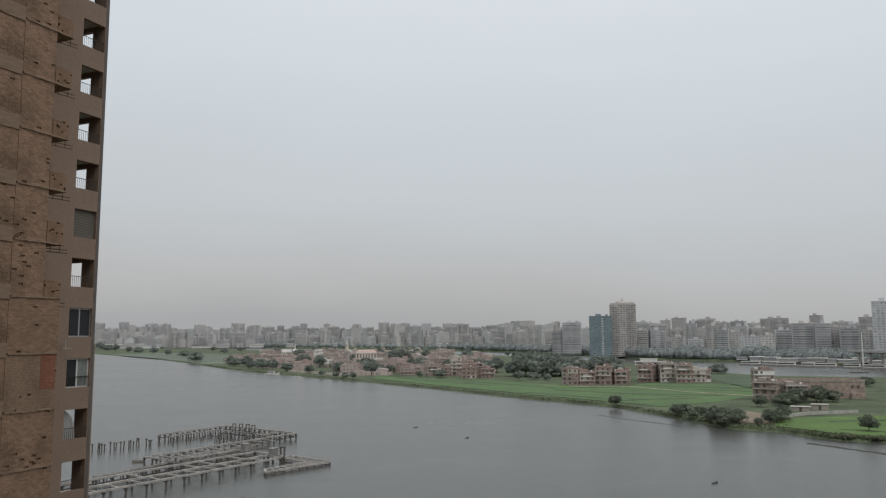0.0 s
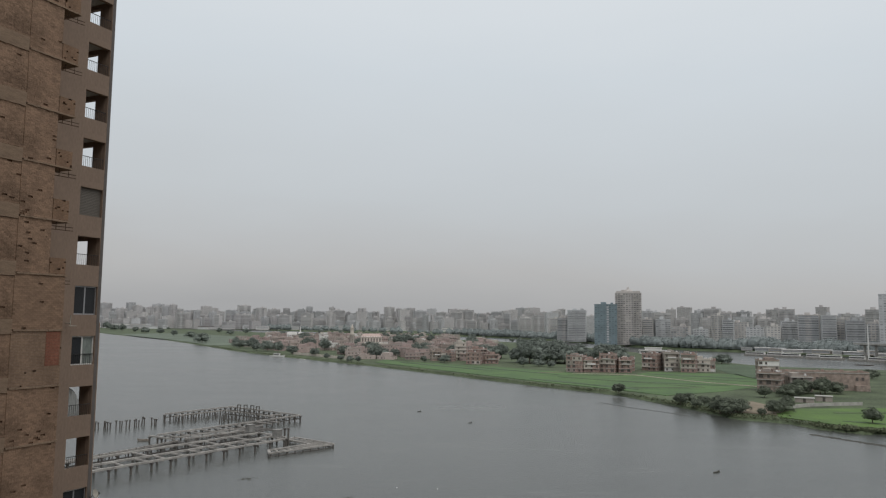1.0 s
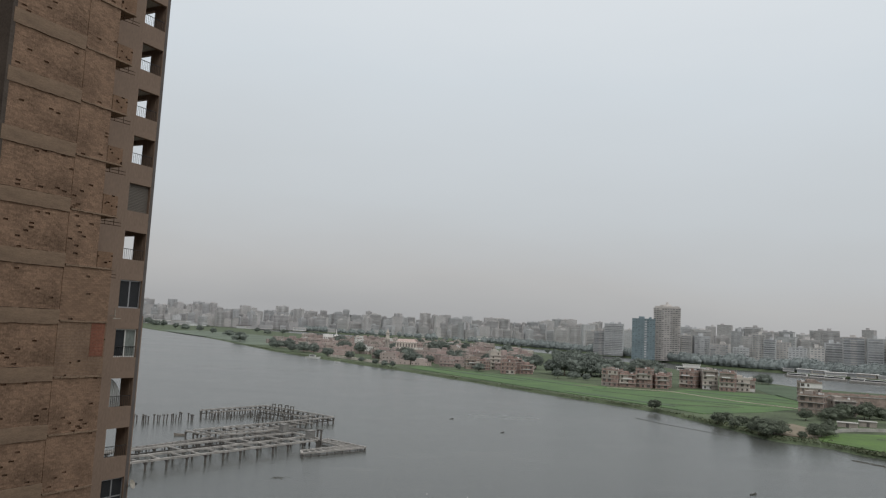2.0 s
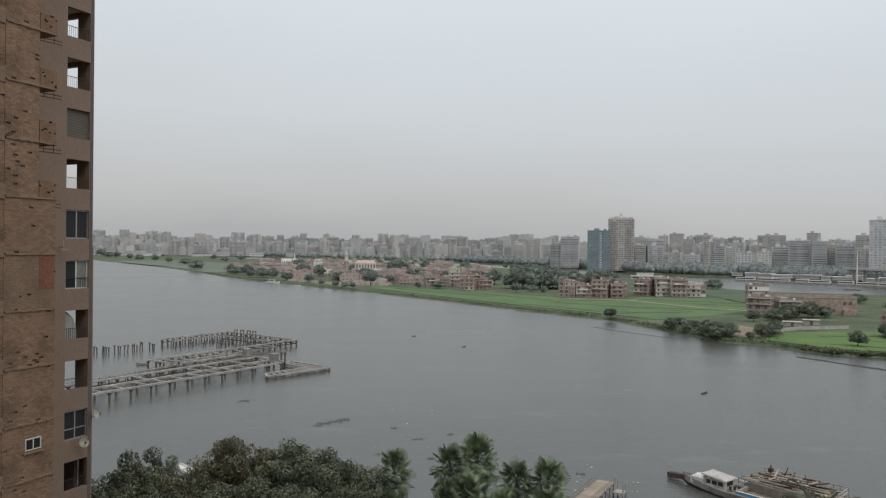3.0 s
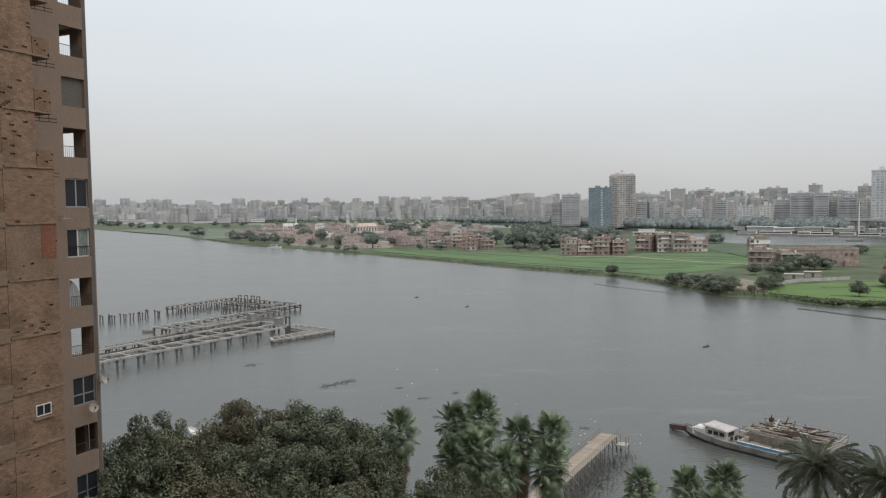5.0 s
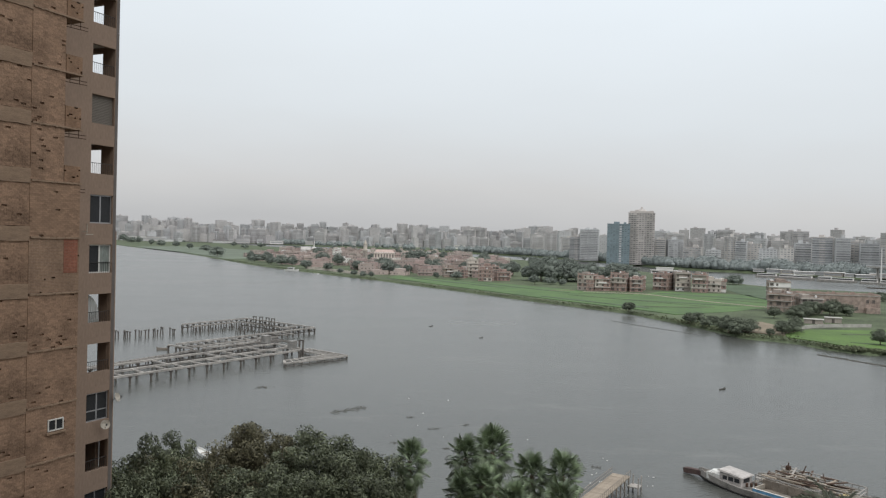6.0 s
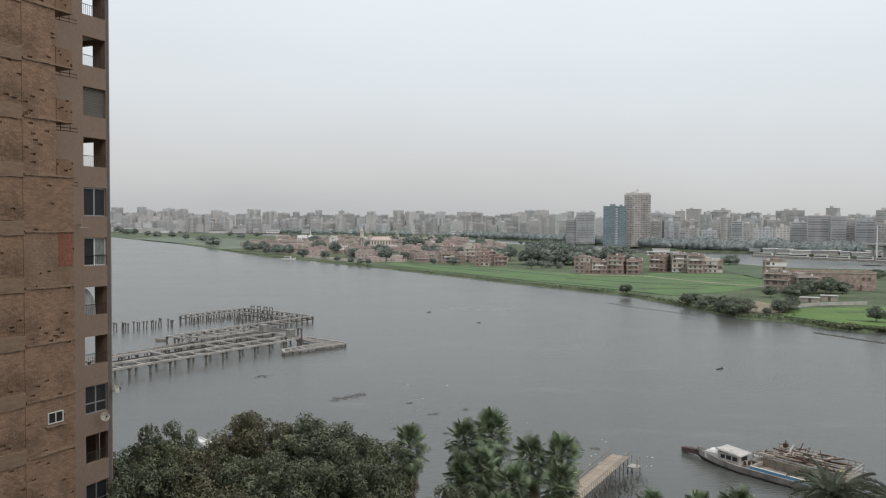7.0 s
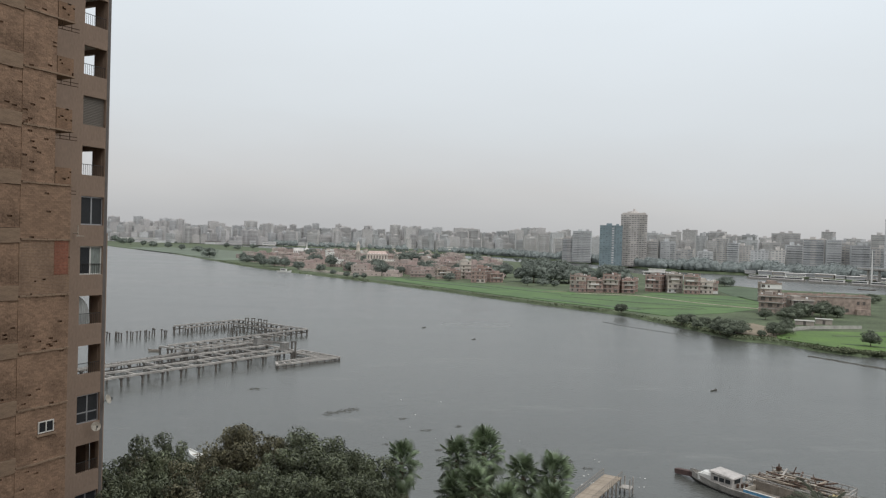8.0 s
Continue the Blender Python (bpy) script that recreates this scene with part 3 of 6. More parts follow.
def pitted(bm, x0, x1, z0, z1, y, depth, count, cell=0.105):
    """A brick face with a few bricks knocked out."""
    nx, nz = max(1, round((x1 - x0) / cell)), max(1, round((z1 - z0) / (cell * 0.75)))
    gone = {(min(nx - 1, int(nx * holes.random() ** holes.choice((1, 3)))), holes.randrange(nz)) for _ in range(count)}
    gone |= {(i + 1, k) for i, k in gone if holes.random() < 0.25 and i + 1 < nx}
    sx, sz = (x1 - x0) / nx, (z1 - z0) / nz
    v = {}

    def at(i, k, back=0):
        if (i, k, back) not in v:
            v[i, k, back] = bm.verts.new((x0 + i * sx, y - back * depth, z0 + k * sz))
        return v[i, k, back]

    for i in range(nx):
        for k in range(nz):
            ring = ((i, k), (i + 1, k), (i + 1, k + 1), (i, k + 1))
            if (i, k) in gone:
                sides = ((i, k - 1), (i + 1, k), (i, k + 1), (i - 1, k))
                for (a, b), (c, d), beside in zip(ring, ring[1:] + ring[:1], sides):
                    if beside in gone:
                        continue
                    bm.faces.new((at(a, b), at(c, d), at(c, d, 1), at(a, b, 1)))
                bm.faces.new([at(*r, 1) for r in ring])
            else:
                bm.faces.new([at(*r) for r in ring])
    # sides, top and underside back to the wall
    a = [bm.verts.new(p) for p in ((x0, y, z0), (x1, y, z0), (x1, y, z1), (x0, y, z1))]
    b = [bm.verts.new((p.co.x, y - 0.28, p.co.z)) for p in a]
    for i in range(4):
        j = (i + 1) % 4
        bm.faces.new((a[i], a[j], b[j], b[i]))


BLOCK_ONE = mat("tan_wall_brick", (0.252, 0.168, 0.116), 0.92, 0.25, 1.5, 12, 0.4, each=0.17, spec=0.2)
BLOCK_ALL = mat("tan_wall_bricks", (0.250, 0.166, 0.115), 0.92, 0.3, 0.6, 12, 0.4, island=0.17, spec=0.2)
BRICK_LONG, BRICK_HIGH = 0.26, 0.10
bm = bmesh.new()
box(bm, 0.0, BRICK_LONG - 0.0015, -0.12, 0.0, 0.0, BRICK_HIGH - 0.0015)
ONE_BRICK = mesh_of("brick", bm, BLOCK_ONE)
loose = random.Random(6)


def courses(x0, x1, z0, z1, y, m, single):
    """Staggered brick courses, slightly uneven, some missing."""
    verts, faces = [], []

    def cube(a, b, c, d, e, f):
        n = len(verts)
        verts.extend(((a, c, e), (b, c, e), (b, d, e), (a, d, e), (a, c, f), (b, c, f), (b, d, f), (a, d, f)))
        faces.extend([(n + 3, n + 7, n + 6, n + 2), (n, n + 4, n + 7, n + 3), (n + 1, n + 2, n + 6, n + 5), (n + 4, n + 5, n + 6, n + 7), (n, n + 3, n + 2, n + 1)])

    rows = round((z1 - z0) / BRICK_HIGH)
    high = (z1 - z0) / rows
    for k in range(rows):
        z = z0 + k * high
        x = x0 - (k % 2) * BRICK_LONG / 2
        while x < x1 - 0.02:
            a, b = max(x, x0), min(x + BRICK_LONG, x1)
            whole = b - a > BRICK_LONG - 0.01
            if not whole or loose.random() > (0.04 if noise.noise((x * 0.9, z * 0.9, m.translation.z)) > 0.15 else 0.012):
                lift = loose.uniform(-0.009, 0.004)
                if single and whole:
                    part("brick", ONE_BRICK, None, tower, m=m @ Matrix.Translation((x, y + lift, z)) @ Matrix.Diagonal((1, 1, high / BRICK_HIGH, 1)))
                else:
                    cube(a, b - 0.0015, y - 0.12, y + lift, z, z + high - 0.0015)
            x += BRICK_LONG
    if faces:
        me = bpy.data.meshes.new("brickwork")
        me.from_pydata(verts, [], faces)
        me.materials.append(BLOCK_ALL)
        part("brickwork", me, None, tower, kind="stuff", m=m)


for j in range(LOW, HIGH):
    m = storey(j)
    wide = j <= 0
    right = STUB if wide else EDGE
    rag = holes.uniform(-0.04, 0.04)
    if j != -1:
        courses(right + 0.02, SPLIT - 0.02, 0.058, PITCH - 0.04, OUT, m, j == 0)
    courses(SPLIT - 0.015, NEAR - 0.015, 0.57, PITCH - 0.17, OUT - 0.025, m, False)
    bm = bmesh.new()
    pitted(bm, right + rag, SPLIT - 0.01, 0.06, PITCH - 0.005, OUT - (0.075 if j != -1 else 0), 0.2, holes.randint(4, 12))
    part("brick_panel", bm, PALE_BRICK if j in (0, 1, -1) else BRICK, tower, m=m)
    bm = bmesh.new()
    pitted(bm, SPLIT - 0.08, NEAR, 0.56, PITCH - 0.16, OUT - 0.1, 0.18, holes.randint(2, 8))
    part("brick_panel", bm, BRICK, tower, m=m)
    bm = bmesh.new()
    pts = []
    for k in range(13):
        t = k / 12
        x = SPLIT + 0.02 - holes.uniform(0, 0.06) * (k == 0) + (NEAR - SPLIT) * t
        pts.append((x, 0.02 * holes.uniform(-1, 1)))
    rings = [[bm.verts.new(p) for p in ((x, OUT + 0.03, -0.16 + dz), (x, OUT + 0.045, 0.55 + dz), (x, OUT - 0.3, 0.57 + dz), (x, OUT - 0.3, -0.16 + dz))] for x, dz in pts]
    for ra, rb in zip(rings, rings[1:]):
        for i in range(4):
            bm.faces.new((ra[i], ra[(i + 1) % 4], rb[(i + 1) % 4], rb[i]))
    bm.faces.new(rings[0])
    bm.faces.new(rings[-1])
    part("concrete_band", bm, BAND, tower, m=m)
    # thin slab edge under the middle panel
    bm = bmesh.new()
    for k in range(16):
        xa = STUB - 0.03 + (SPLIT - 0.04 - STUB) * k / 16
        xb = STUB - 0.03 + (SPLIT - 0.04 - STUB) * (k + 1) / 16
        dz = holes.uniform(-0.012, 0.012)
        box(bm, xa, xb, OUT - (1.95 if not wide and xb < EDGE + 0.1 else 0.4), OUT + 0.035 + holes.uniform(0, 0.03), -0.035 + dz, 0.055 + dz)
    part("slab_edge", bm, BAND, tower, m=m)
    if not wide:
        # brick stub that overhangs beside the recess
        bm = bmesh.new()
        pitted(bm, STUB + holes.uniform(0, 0.05), right - 0.02, 0.06, 1.0 + holes.uniform(-0.1, 0.15), OUT - 0.01, 0.15, 5)
        part("brick_stub", bm, BRICK, tower, m=m)
        bm = bmesh.new()
        for z in (-0.25, -0.42):
            rod(bm, (STUB - 0.35, OUT - 0.1, z), (EDGE - 0.1, OUT - 0.3, z), 0.02, sides=4)
        rod(bm, (STUB + 0.1, OUT - 0.12, -0.42), (STUB + 0.1, OUT - 0.12, -0.05), 0.02, sides=4)
        rod(bm, (STUB + 0.6, OUT - 0.2, -0.42), (STUB + 0.6, OUT - 0.2, -0.05), 0.02, sides=4)
        part("rusty_bracket", bm, RUST, tower, "rusted iron bracket", m=m)
bm = bmesh.new()
box(bm, STUB + 1.35, NEAR - 1.9, 0.001, OUT - 0.29, 3, LEDGE + PITCH * HIGH)
part("brick_core", bm, PLASTER, tower)
bm = bmesh.new()
box(bm, STUB + 0.04, STUB + 1.33, 0.001, OUT - 0.29, 3, LEDGE - 0.04)
part("brick_core", bm, PLASTER, tower)
bm = bmesh.new()
box(bm, STUB + 0.12, EDGE - 0.05, OUT - 0.005, OUT + 0.012, 0.0 - 1.78, -0.06)
part("brick_patch", bm, RED_BRICK, tower, "patch of fresh red brick", m=storey(0))
# near end wall with dark windows; its shade is painted into the render
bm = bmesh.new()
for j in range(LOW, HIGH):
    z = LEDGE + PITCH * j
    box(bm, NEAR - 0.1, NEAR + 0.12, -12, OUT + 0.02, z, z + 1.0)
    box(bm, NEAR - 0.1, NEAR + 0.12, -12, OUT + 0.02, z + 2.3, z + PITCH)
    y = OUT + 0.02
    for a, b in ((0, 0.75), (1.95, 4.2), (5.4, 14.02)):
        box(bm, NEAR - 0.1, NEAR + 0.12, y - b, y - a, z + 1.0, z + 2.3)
part("near_end_wall", bm, mat("shaded_brown_render", (0.095, 0.078, 0.066), 0.9, 0.25, 0.5, 9, 0.2), tower, "end wall with open windows, shade painted into its render")
# small white window, dishes, brackets
bm = bmesh.new()
for x in (4.89, 5.31, 5.73):
    box(bm, x - 0.025, x + 0.025, OUT + 0.005, OUT + 0.06, 25.77, 26.37)
for z in (25.8, 26.34):
    box(bm, 4.915, 5.705, OUT + 0.006, OUT + 0.055, z - 0.025, z + 0.025)
small = part("small_window", bm, WHITE_METAL, tower, "small white sliding window")
for x in (5.1, 5.52):
    bm = bmesh.new()
    box(bm, x - 0.185, x + 0.185, OUT + 0.012, OUT + 0.02, 25.82, 26.32)
    part("pane", bm, GLASS, small)
bm = bmesh.new()
box(bm, 4.75, 5.87, OUT + 0.004, OUT + 0.12, 25.62, 25.70)
part("window_sill", bm, BAND, small)


def dish(m, radius):
    d = thing("satellite_dish", m, "weathered satellite dish on the tower wall", "satellite dish", "satellite dishes")
    bm = bmesh.new()
    rings = []
    for i in range(5):
        r = radius * i / 4
        rings.append([bm.verts.new((r * math.cos(a * math.pi / 8), -0.25 * radius * (1 - (i / 4) ** 2), r * math.sin(a * math.pi / 8))) for a in range(16)] if i else [bm.verts.new((0, -0.25 * radius, 0))])
    for i in range(4):
        for a in range(16):
            b = (a + 1) % 16
            bm.faces.new((rings[i][0], rings[1][a], rings[1][b]) if i == 0 else (rings[i][a], rings[i + 1][a], rings[i + 1][b], rings[i][b]))
    bowl = part("bowl", bm, DISH, d)
    bowl.modifiers.new("thickness", "SOLIDIFY").thickness = 0.02
    bm = bmesh.new()
    rod(bm, (0, -0.25 * radius, -radius * 0.9), (0, radius * 0.8, -0.05), 0.012, sides=5)
    box(bm, -0.04, 0.04, radius * 0.75, radius * 0.95, -0.09, 0.03)
    part("feed_arm", bm, IRON, d)
    bm = bmesh.new()
    rod(bm, (0, -0.25 * radius, 0), (0, -0.55, -0.15), 0.025, sides=6)
    part("mount", bm, IRON, d)
    return d


dish(TOWER @ pose(-0.12, 0.3, 26.3, 20, 0, 20), 0.27)
dish(TOWER @ pose(0.93, 0.55, 24.95, 15, 0, -25), 0.27)
bm = bmesh.new()
rod(bm, (2.3, 0.05, 35.9), (2.3, 0.45, 35.9), 0.025, sides=5)
rod(bm, (2.3, 0.42, 35.75), (2.3, 0.42, 36.35), 0.025, sides=5)
rod(bm, (1.9, 0.42, 35.75), (2.4, 0.42, 35.75), 0.022, sides=5)
part("pipe_bracket", bm, DISH, tower, "pale pipe bracket")

# the camera's own building, behind it
bm = bmesh.new()
box(bm, -34, 34, -16, -2.0, 3, 72)
own = thing("camera_building", Matrix.Identity(4), "plain brown apartment building behind the viewpoint", "building")
part("wall", bm, PLASTER, own)


# ---- vegetation ----
def add_core(verts, faces, at, wide, high, r):
    """An uneven mass of foliage inside a clump of leaves."""
    n0 = len(verts)
    for i, z in enumerate((-0.8, -0.25, 0.35, 0.82)):
        for k in range(7):
            a, q = (k + 0.5 * (i % 2)) * 0.8976, math.sqrt(1 - z * z) * r.uniform(0.78, 1.1)
            verts.append(Vector((at.x + wide * q * math.cos(a), at.y + wide * q * math.sin(a), at.z + high * z * r.uniform(0.9, 1.1))))
    for i in range(3):
        for k in range(7):
            a, b, c, d = (n0 + i * 7 + k, n0 + i * 7 + (k + 1) % 7, n0 + i * 7 + 7 + (k + 1) % 7, n0 + i * 7 + 7 + k)
            faces.append((a, b, c, d))
    faces.append(tuple(n0 + 21 + k for k in range(7)))


def leafy(seed, radius, height, blobs, leaves, size, material, name="crown", blob=(0.22, 0.38), core=False):
    """A crown of many small leaves gathered in uneven clumps; its base is at z = 0."""
    r = random.Random(seed)
    verts, faces = [], []
    lobes = []
    for k in range(9):
        a, z = k * 2.4 + r.uniform(-0.4, 0.4), -0.8 + 1.75 * k / 8
        far = radius * (0.62 * math.sqrt(max(0.05, 1 - z * z))) * r.uniform(0.75, 1.15)
        lobes.append((Vector((far * math.cos(a), far * math.sin(a), height * (0.5 + 0.30 * z))), radius * r.uniform(0.34, 0.52)))
    for k in range(blobs):
        at, lr = lobes[k % 9]
        u = Vector((r.gauss(0, 1), r.gauss(0, 1), r.gauss(0, 0.9) + 0.35)).normalized()
        c = at + u * lr * r.uniform(0.55, 1.2)
        br = radius * r.uniform(*blob)
        for _ in range(leaves):
            d = Vector((r.gauss(0, 1), r.gauss(0, 1), r.gauss(0, 1) + 0.3)).normalized()
            o = c + d * br * r.uniform(0.72, 1.06)
            n = (d + Vector((r.gauss(0, 0.38), r.gauss(0, 0.38), r.gauss(0, 0.38)))).normalized()
            s = n.cross(Vector((r.gauss(0, 1), r.gauss(0, 1), r.gauss(0, 1)))).normalized()
            t = n.cross(s)
            k = size * r.uniform(0.6, 1.3)
            i = len(verts)
            verts += [o - s * k, o - t * k * 0.45 + n * k * 0.12, o + s * k, o + t * k * 0.45 + n * k * 0.12]
            faces.append((i, i + 1, i + 2, i + 3))
    if core:
        for at, lr in lobes:
            add_core(verts, faces, at, lr * 0.88, lr * 0.8, r)
    me = bpy.data.meshes.new(name)
    me.from_pydata([tuple(v) for v in verts], [], faces)
    me.materials.append(material)
    return me


def limbs(seed, height, radius, top):
    """A tapered trunk with limbs that reach into the crown."""
    r = random.Random(seed)
    bm = bmesh.new()
    at, w = Vector((0, 0, -0.3)), radius
    for k in range(4):
        to = at + Vector((r.uniform(-0.25, 0.25), r.uniform(-0.25, 0.25), height / 4 + 0.08))
        rod(bm, at, to, w, w * 0.86, 8)
        at, w = to, w * 0.86
    for k in range(6):
        a = k * 1.05 + r.uniform(-0.3, 0.3)
        mid = at + Vector((math.cos(a) * top * 0.28, math.sin(a) * top * 0.28, top * 0.25))
        tip = at + Vector((math.cos(a) * top * 0.55, math.sin(a) * top * 0.55, top * r.uniform(0.5, 0.8)))
        rod(bm, at - Vector((0, 0, 0.2)), mid, w * 0.55, w * 0.35, 6)
        rod(bm, mid, tip, w * 0.35, w * 0.12, 6)
    return bm


def broad_tree(seed, material, label):
    t = thing("broadleaf_tree", Matrix.Identity(4), label, "tree", "trees on the near bank")
    part("trunk", limbs(seed, 11.0, 0.32, 4.5), TRUNK, t)
    part("crown", leafy(seed, 4.0, 7.6, 190, 190, 0.115, material, blob=(0.09, 0.22)), None, t, m=pose(0, 0, 9.6))
    return t


NEAR_TREES = [  # x, y, top, width
    (-18.6, 46.5, 21.9, 0.95), (-14.6, 56.1, 21.5, 0.95), (-9.3, 55.1, 21.1, 1.2), (-6.4, 55.7, 20.2, 0.95), (-15.4, 46.0, 20.3, 1.05), (-11.2, 48.5, 20.7, 1.05),
    (-7.2, 49.5, 20.5, 1.05), (-19.5, 51.0, 20.5, 0.9), (0.6, 48.0, 18.6, 0.75), (-5.2, 51.9, 20.1, 0.75), (-12.2, 42.3, 20.2, 0.95), (-7.9, 43.0, 19.8, 0.95),
    (-16.8, 40.6, 20.4, 0.9), (-5.0, 45.5, 18.9, 0.8), (3.4, 45.9, 18.4, 0.62), (-20.5, 57.0, 19.6, 0.9), (-0.8, 42.0, 17.0, 0.8)]
kinds = [broad_tree(3, LEAF, "dense dark green broadleaf tree on the river bank"), broad_tree(5, LEAF_OLIVE, "dusty olive green broadleaf tree on the river bank"), broad_tree(8, LEAF, "dense dark green broadleaf tree on the river bank")]
turn = random.Random(21)
for i, (x, y, top, w) in enumerate(NEAR_TREES):
    src = kinds[i % 3]
    k = (top - 2.9) / 17.0
    m = pose(x, y, 2.9, 0, 0, turn.uniform(0, 360)) @ Matrix.Diagonal((w, w, k, 1))
    if i < 3:
        src.matrix_world = m
    else:
        copy_thing(src, Matrix.Identity(4)).matrix_world = m


def fan_leaf(seed, droop):
    """A folded fan blade with split tips on a thin stalk, along +X."""
    r = random.Random(seed)
    bm = bmesh.new()
    stalk, blade, n = 0.95, 0.82, 16
    beam(bm, (0, 0, 0), (stalk, 0, 0.05), 0.045, 0.025)
    hub = Vector((stalk, 0, 0.05))
    for i in range(n):
        a0, a1 = (radians(-118 + 236 * (i + f) / n) for f in (0.0, 1.0))
        am = (a0 + a1) / 2
        long = blade * (0.72 + 0.28 * math.cos(am * 0.75)) * r.uniform(0.9, 1.06)
        pts = []
        for f, wide in ((0.46, 0.86), (1.0, 0.08)):
            z = -droop * f * f * long - 0.10 * abs(math.sin(am)) * f
            for s in (-1, 1):
                a = am + s * wide * (a1 - a0) / 2
                pts.append(bm.verts.new(hub + Vector((math.cos(a) * long * f, math.sin(a) * long * f, z + (0.03 if s > 0 else -0.03) * f))))
        h = bm.verts.new(hub)
        bm.faces.new((h, pts[0], pts[1]))
        bm.faces.new((pts[0], pts[2], pts[3], pts[1]))
    return bm


FANS = [mesh_of("leaf", fan_leaf(s, d), FAN) for s, d in ((1, 0.15), (2, 0.36), (3, 0.65))]
DEAD = [mesh_of("dry_leaf", fan_leaf(s, d), DEAD_FAN) for s, d in ((4, 0.5), (5, 0.8))]


def palm_trunk(seed, height, r0, r1, lean=(0, 0)):
    bm = bmesh.new()
    n = int(height / 0.35)
    r = random.Random(seed)
    for i in range(n):
        f, g = i / n, (i + 1) / n
        w = r0 + (r1 - r0) * f
        rod(bm, (lean[0] * f * f, lean[1] * f * f, f * height), (lean[0] * g * g, lean[1] * g * g, g * height), w, w * (0.88 + 0.06 * r.random()), 9)
    return bm


def fan_palm(x, y, top, spread, seed, leaves=104):
    r = random.Random(seed)
    base = 2.8
    h = top - base - 1.15 * spread
    p = thing("fan_palm", pose(x, y, base, 0, 0, r.uniform(0, 360)), "tall fan palm with a shaggy skirt of dry leaves", "palm tree", "palms on the near bank")
    part("trunk", palm_trunk(seed, h + 0.1, 0.30, 0.17), BARK, p)
    for i in range(leaves):
        f = i / (leaves - 1)
        tilt = -76 + 132 * f ** 0.92 + r.uniform(-16, 16)
        k = spread * r.uniform(0.62, 1.04)
        part("leaf", FANS[0 if f < 0.35 else 1 if f < 0.7 else 2], None, p, m=pose(0, 0, h + 0.45 - 1.7 * f ** 1.4, r.uniform(-45, 45), tilt, i * 137.5) @ Matrix.Scale(k, 4))
    for i in range(42):
        f = i / 41
        part("dry_leaf", DEAD[i % 2], None, p, m=pose(0, 0, h - 1.5 - 2.4 * f, r.uniform(-40, 40), 50 + 28 * f + r.uniform(-8, 10), i * 137.5 + 40) @ Matrix.Scale(spread * r.uniform(0.75, 1.0), 4))
    return p


for i, (x, y, top, s) in enumerate([(3.85, 59.9, 20.5, 1.15), (1.75, 61.0, 19.5, 1.05), (-2.6, 57.9, 20.0, 0.95), (8.7, 55.3, 20.0, 1.0), (6.6, 56.6, 19.6, 1.0), (2.9, 56.9, 18.6, 1.0), (5.0, 53.8, 18.3, 0.95),
                                    (8.1, 52.4, 18.9, 0.95), (1.5, 58.0, 17.6, 0.95), (14.0, 50.1, 17.9, 0.8), (16.8, 49.2, 18.0, 0.82), (19.1, 48.4, 18.5, 0.9), (17.9, 46.6, 17.5, 0.8), (4.0, 51.0, 17.2, 0.8)]):
    fan_palm(x, y, top, s, 40 + i)


def frond(seed):
    """A feathered date palm frond, arching along +X."""
    r = random.Random(seed)
    bm = bmesh.new()
    n, long = 32, 3.0
    spine = [Vector((long * (f - 0.10 * f ** 3), 0, long * (0.30 * f - 0.52 * f ** 2.2))) for f in (i / n for i in range(n + 1))]
    for i in range(n):
        rod(bm, spine[i], spine[i + 1], 0.035 * (1 - i / n) + 0.006, 0.035 * (1 - (i + 1) / n) + 0.006, 4)
        if i < 3:
            continue
        for s in (-1, 1):
            for e in (0.0, 0.5):
                o = spine[i].lerp(spine[i + 1], e)
                w = 0.50 * math.sin(math.pi * min(1, (i + 2) / (n + 3))) ** 0.6 + 0.08
                tip = o + Vector((w * 0.62, s * w * 0.72, r.uniform(-0.22, 0.10) - 0.08))
                bm.faces.new([bm.verts.new(v) for v in (o, o + Vector((0.035, 0, 0.02)) + (tip - o) * 0.45, tip, o + Vector((-0.02, 0, -0.015)) + (tip - o) * 0.45)])
    return bm


FRONDS = [mesh_of("frond", frond(s), FROND) for s in (1, 2, 3)]


def date_palm(x, y, top, seed):
    r = random.Random(seed)
    h = top - 2.8 - 1.0
    p = thing("date_palm", pose(x, y, 2.8, 0, 0, r.uniform(0, 360)), "grey-green date palm with arching feathery fronds", "palm tree", "palms on the near bank")
    part("trunk", palm_trunk(seed, h + 0.1, 0.28, 0.24), BARK, p)
    for i in range(70):
        f = i / 69
        part("frond", FRONDS[i % 3], None, p, m=pose(0, 0, h, r.uniform(-15, 15), -56 + 100 * f + r.uniform(-7, 7), i * 137.5) @ Matrix.Scale(r.uniform(0.85, 1.1), 4))


date_palm(24.9, 47.9, 19.7, 71)
date_palm(28.2, 46.0, 19.5, 72)
date_palm(31.5, 47.0, 18.9, 73)


# ---- island: trees, houses, bushes ----
def far_tree_kind(seed, material, label, radius, height, trunk):
    t = thing("island_tree", Matrix.Identity(4), label, "tree", "trees on the island")
    part("trunk", limbs(seed, trunk, 0.25, height * 0.5), TRUNK, t)
    part("crown", leafy(seed, radius, height, 80, 60, 0.27, material, blob=(0.16, 0.32), core=True), None, t, m=pose(0, 0, trunk * 0.55))
    return t


ISLE_KINDS, FAR_KINDS = [], []
for kinds_list, foliage in ((ISLE_KINDS, SCRUB), (FAR_KINDS, SCRUB_HAZED)):
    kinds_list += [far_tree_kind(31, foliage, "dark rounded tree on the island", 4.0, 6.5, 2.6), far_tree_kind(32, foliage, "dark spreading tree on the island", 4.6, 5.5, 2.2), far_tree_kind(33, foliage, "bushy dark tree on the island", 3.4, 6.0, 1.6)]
placed = []


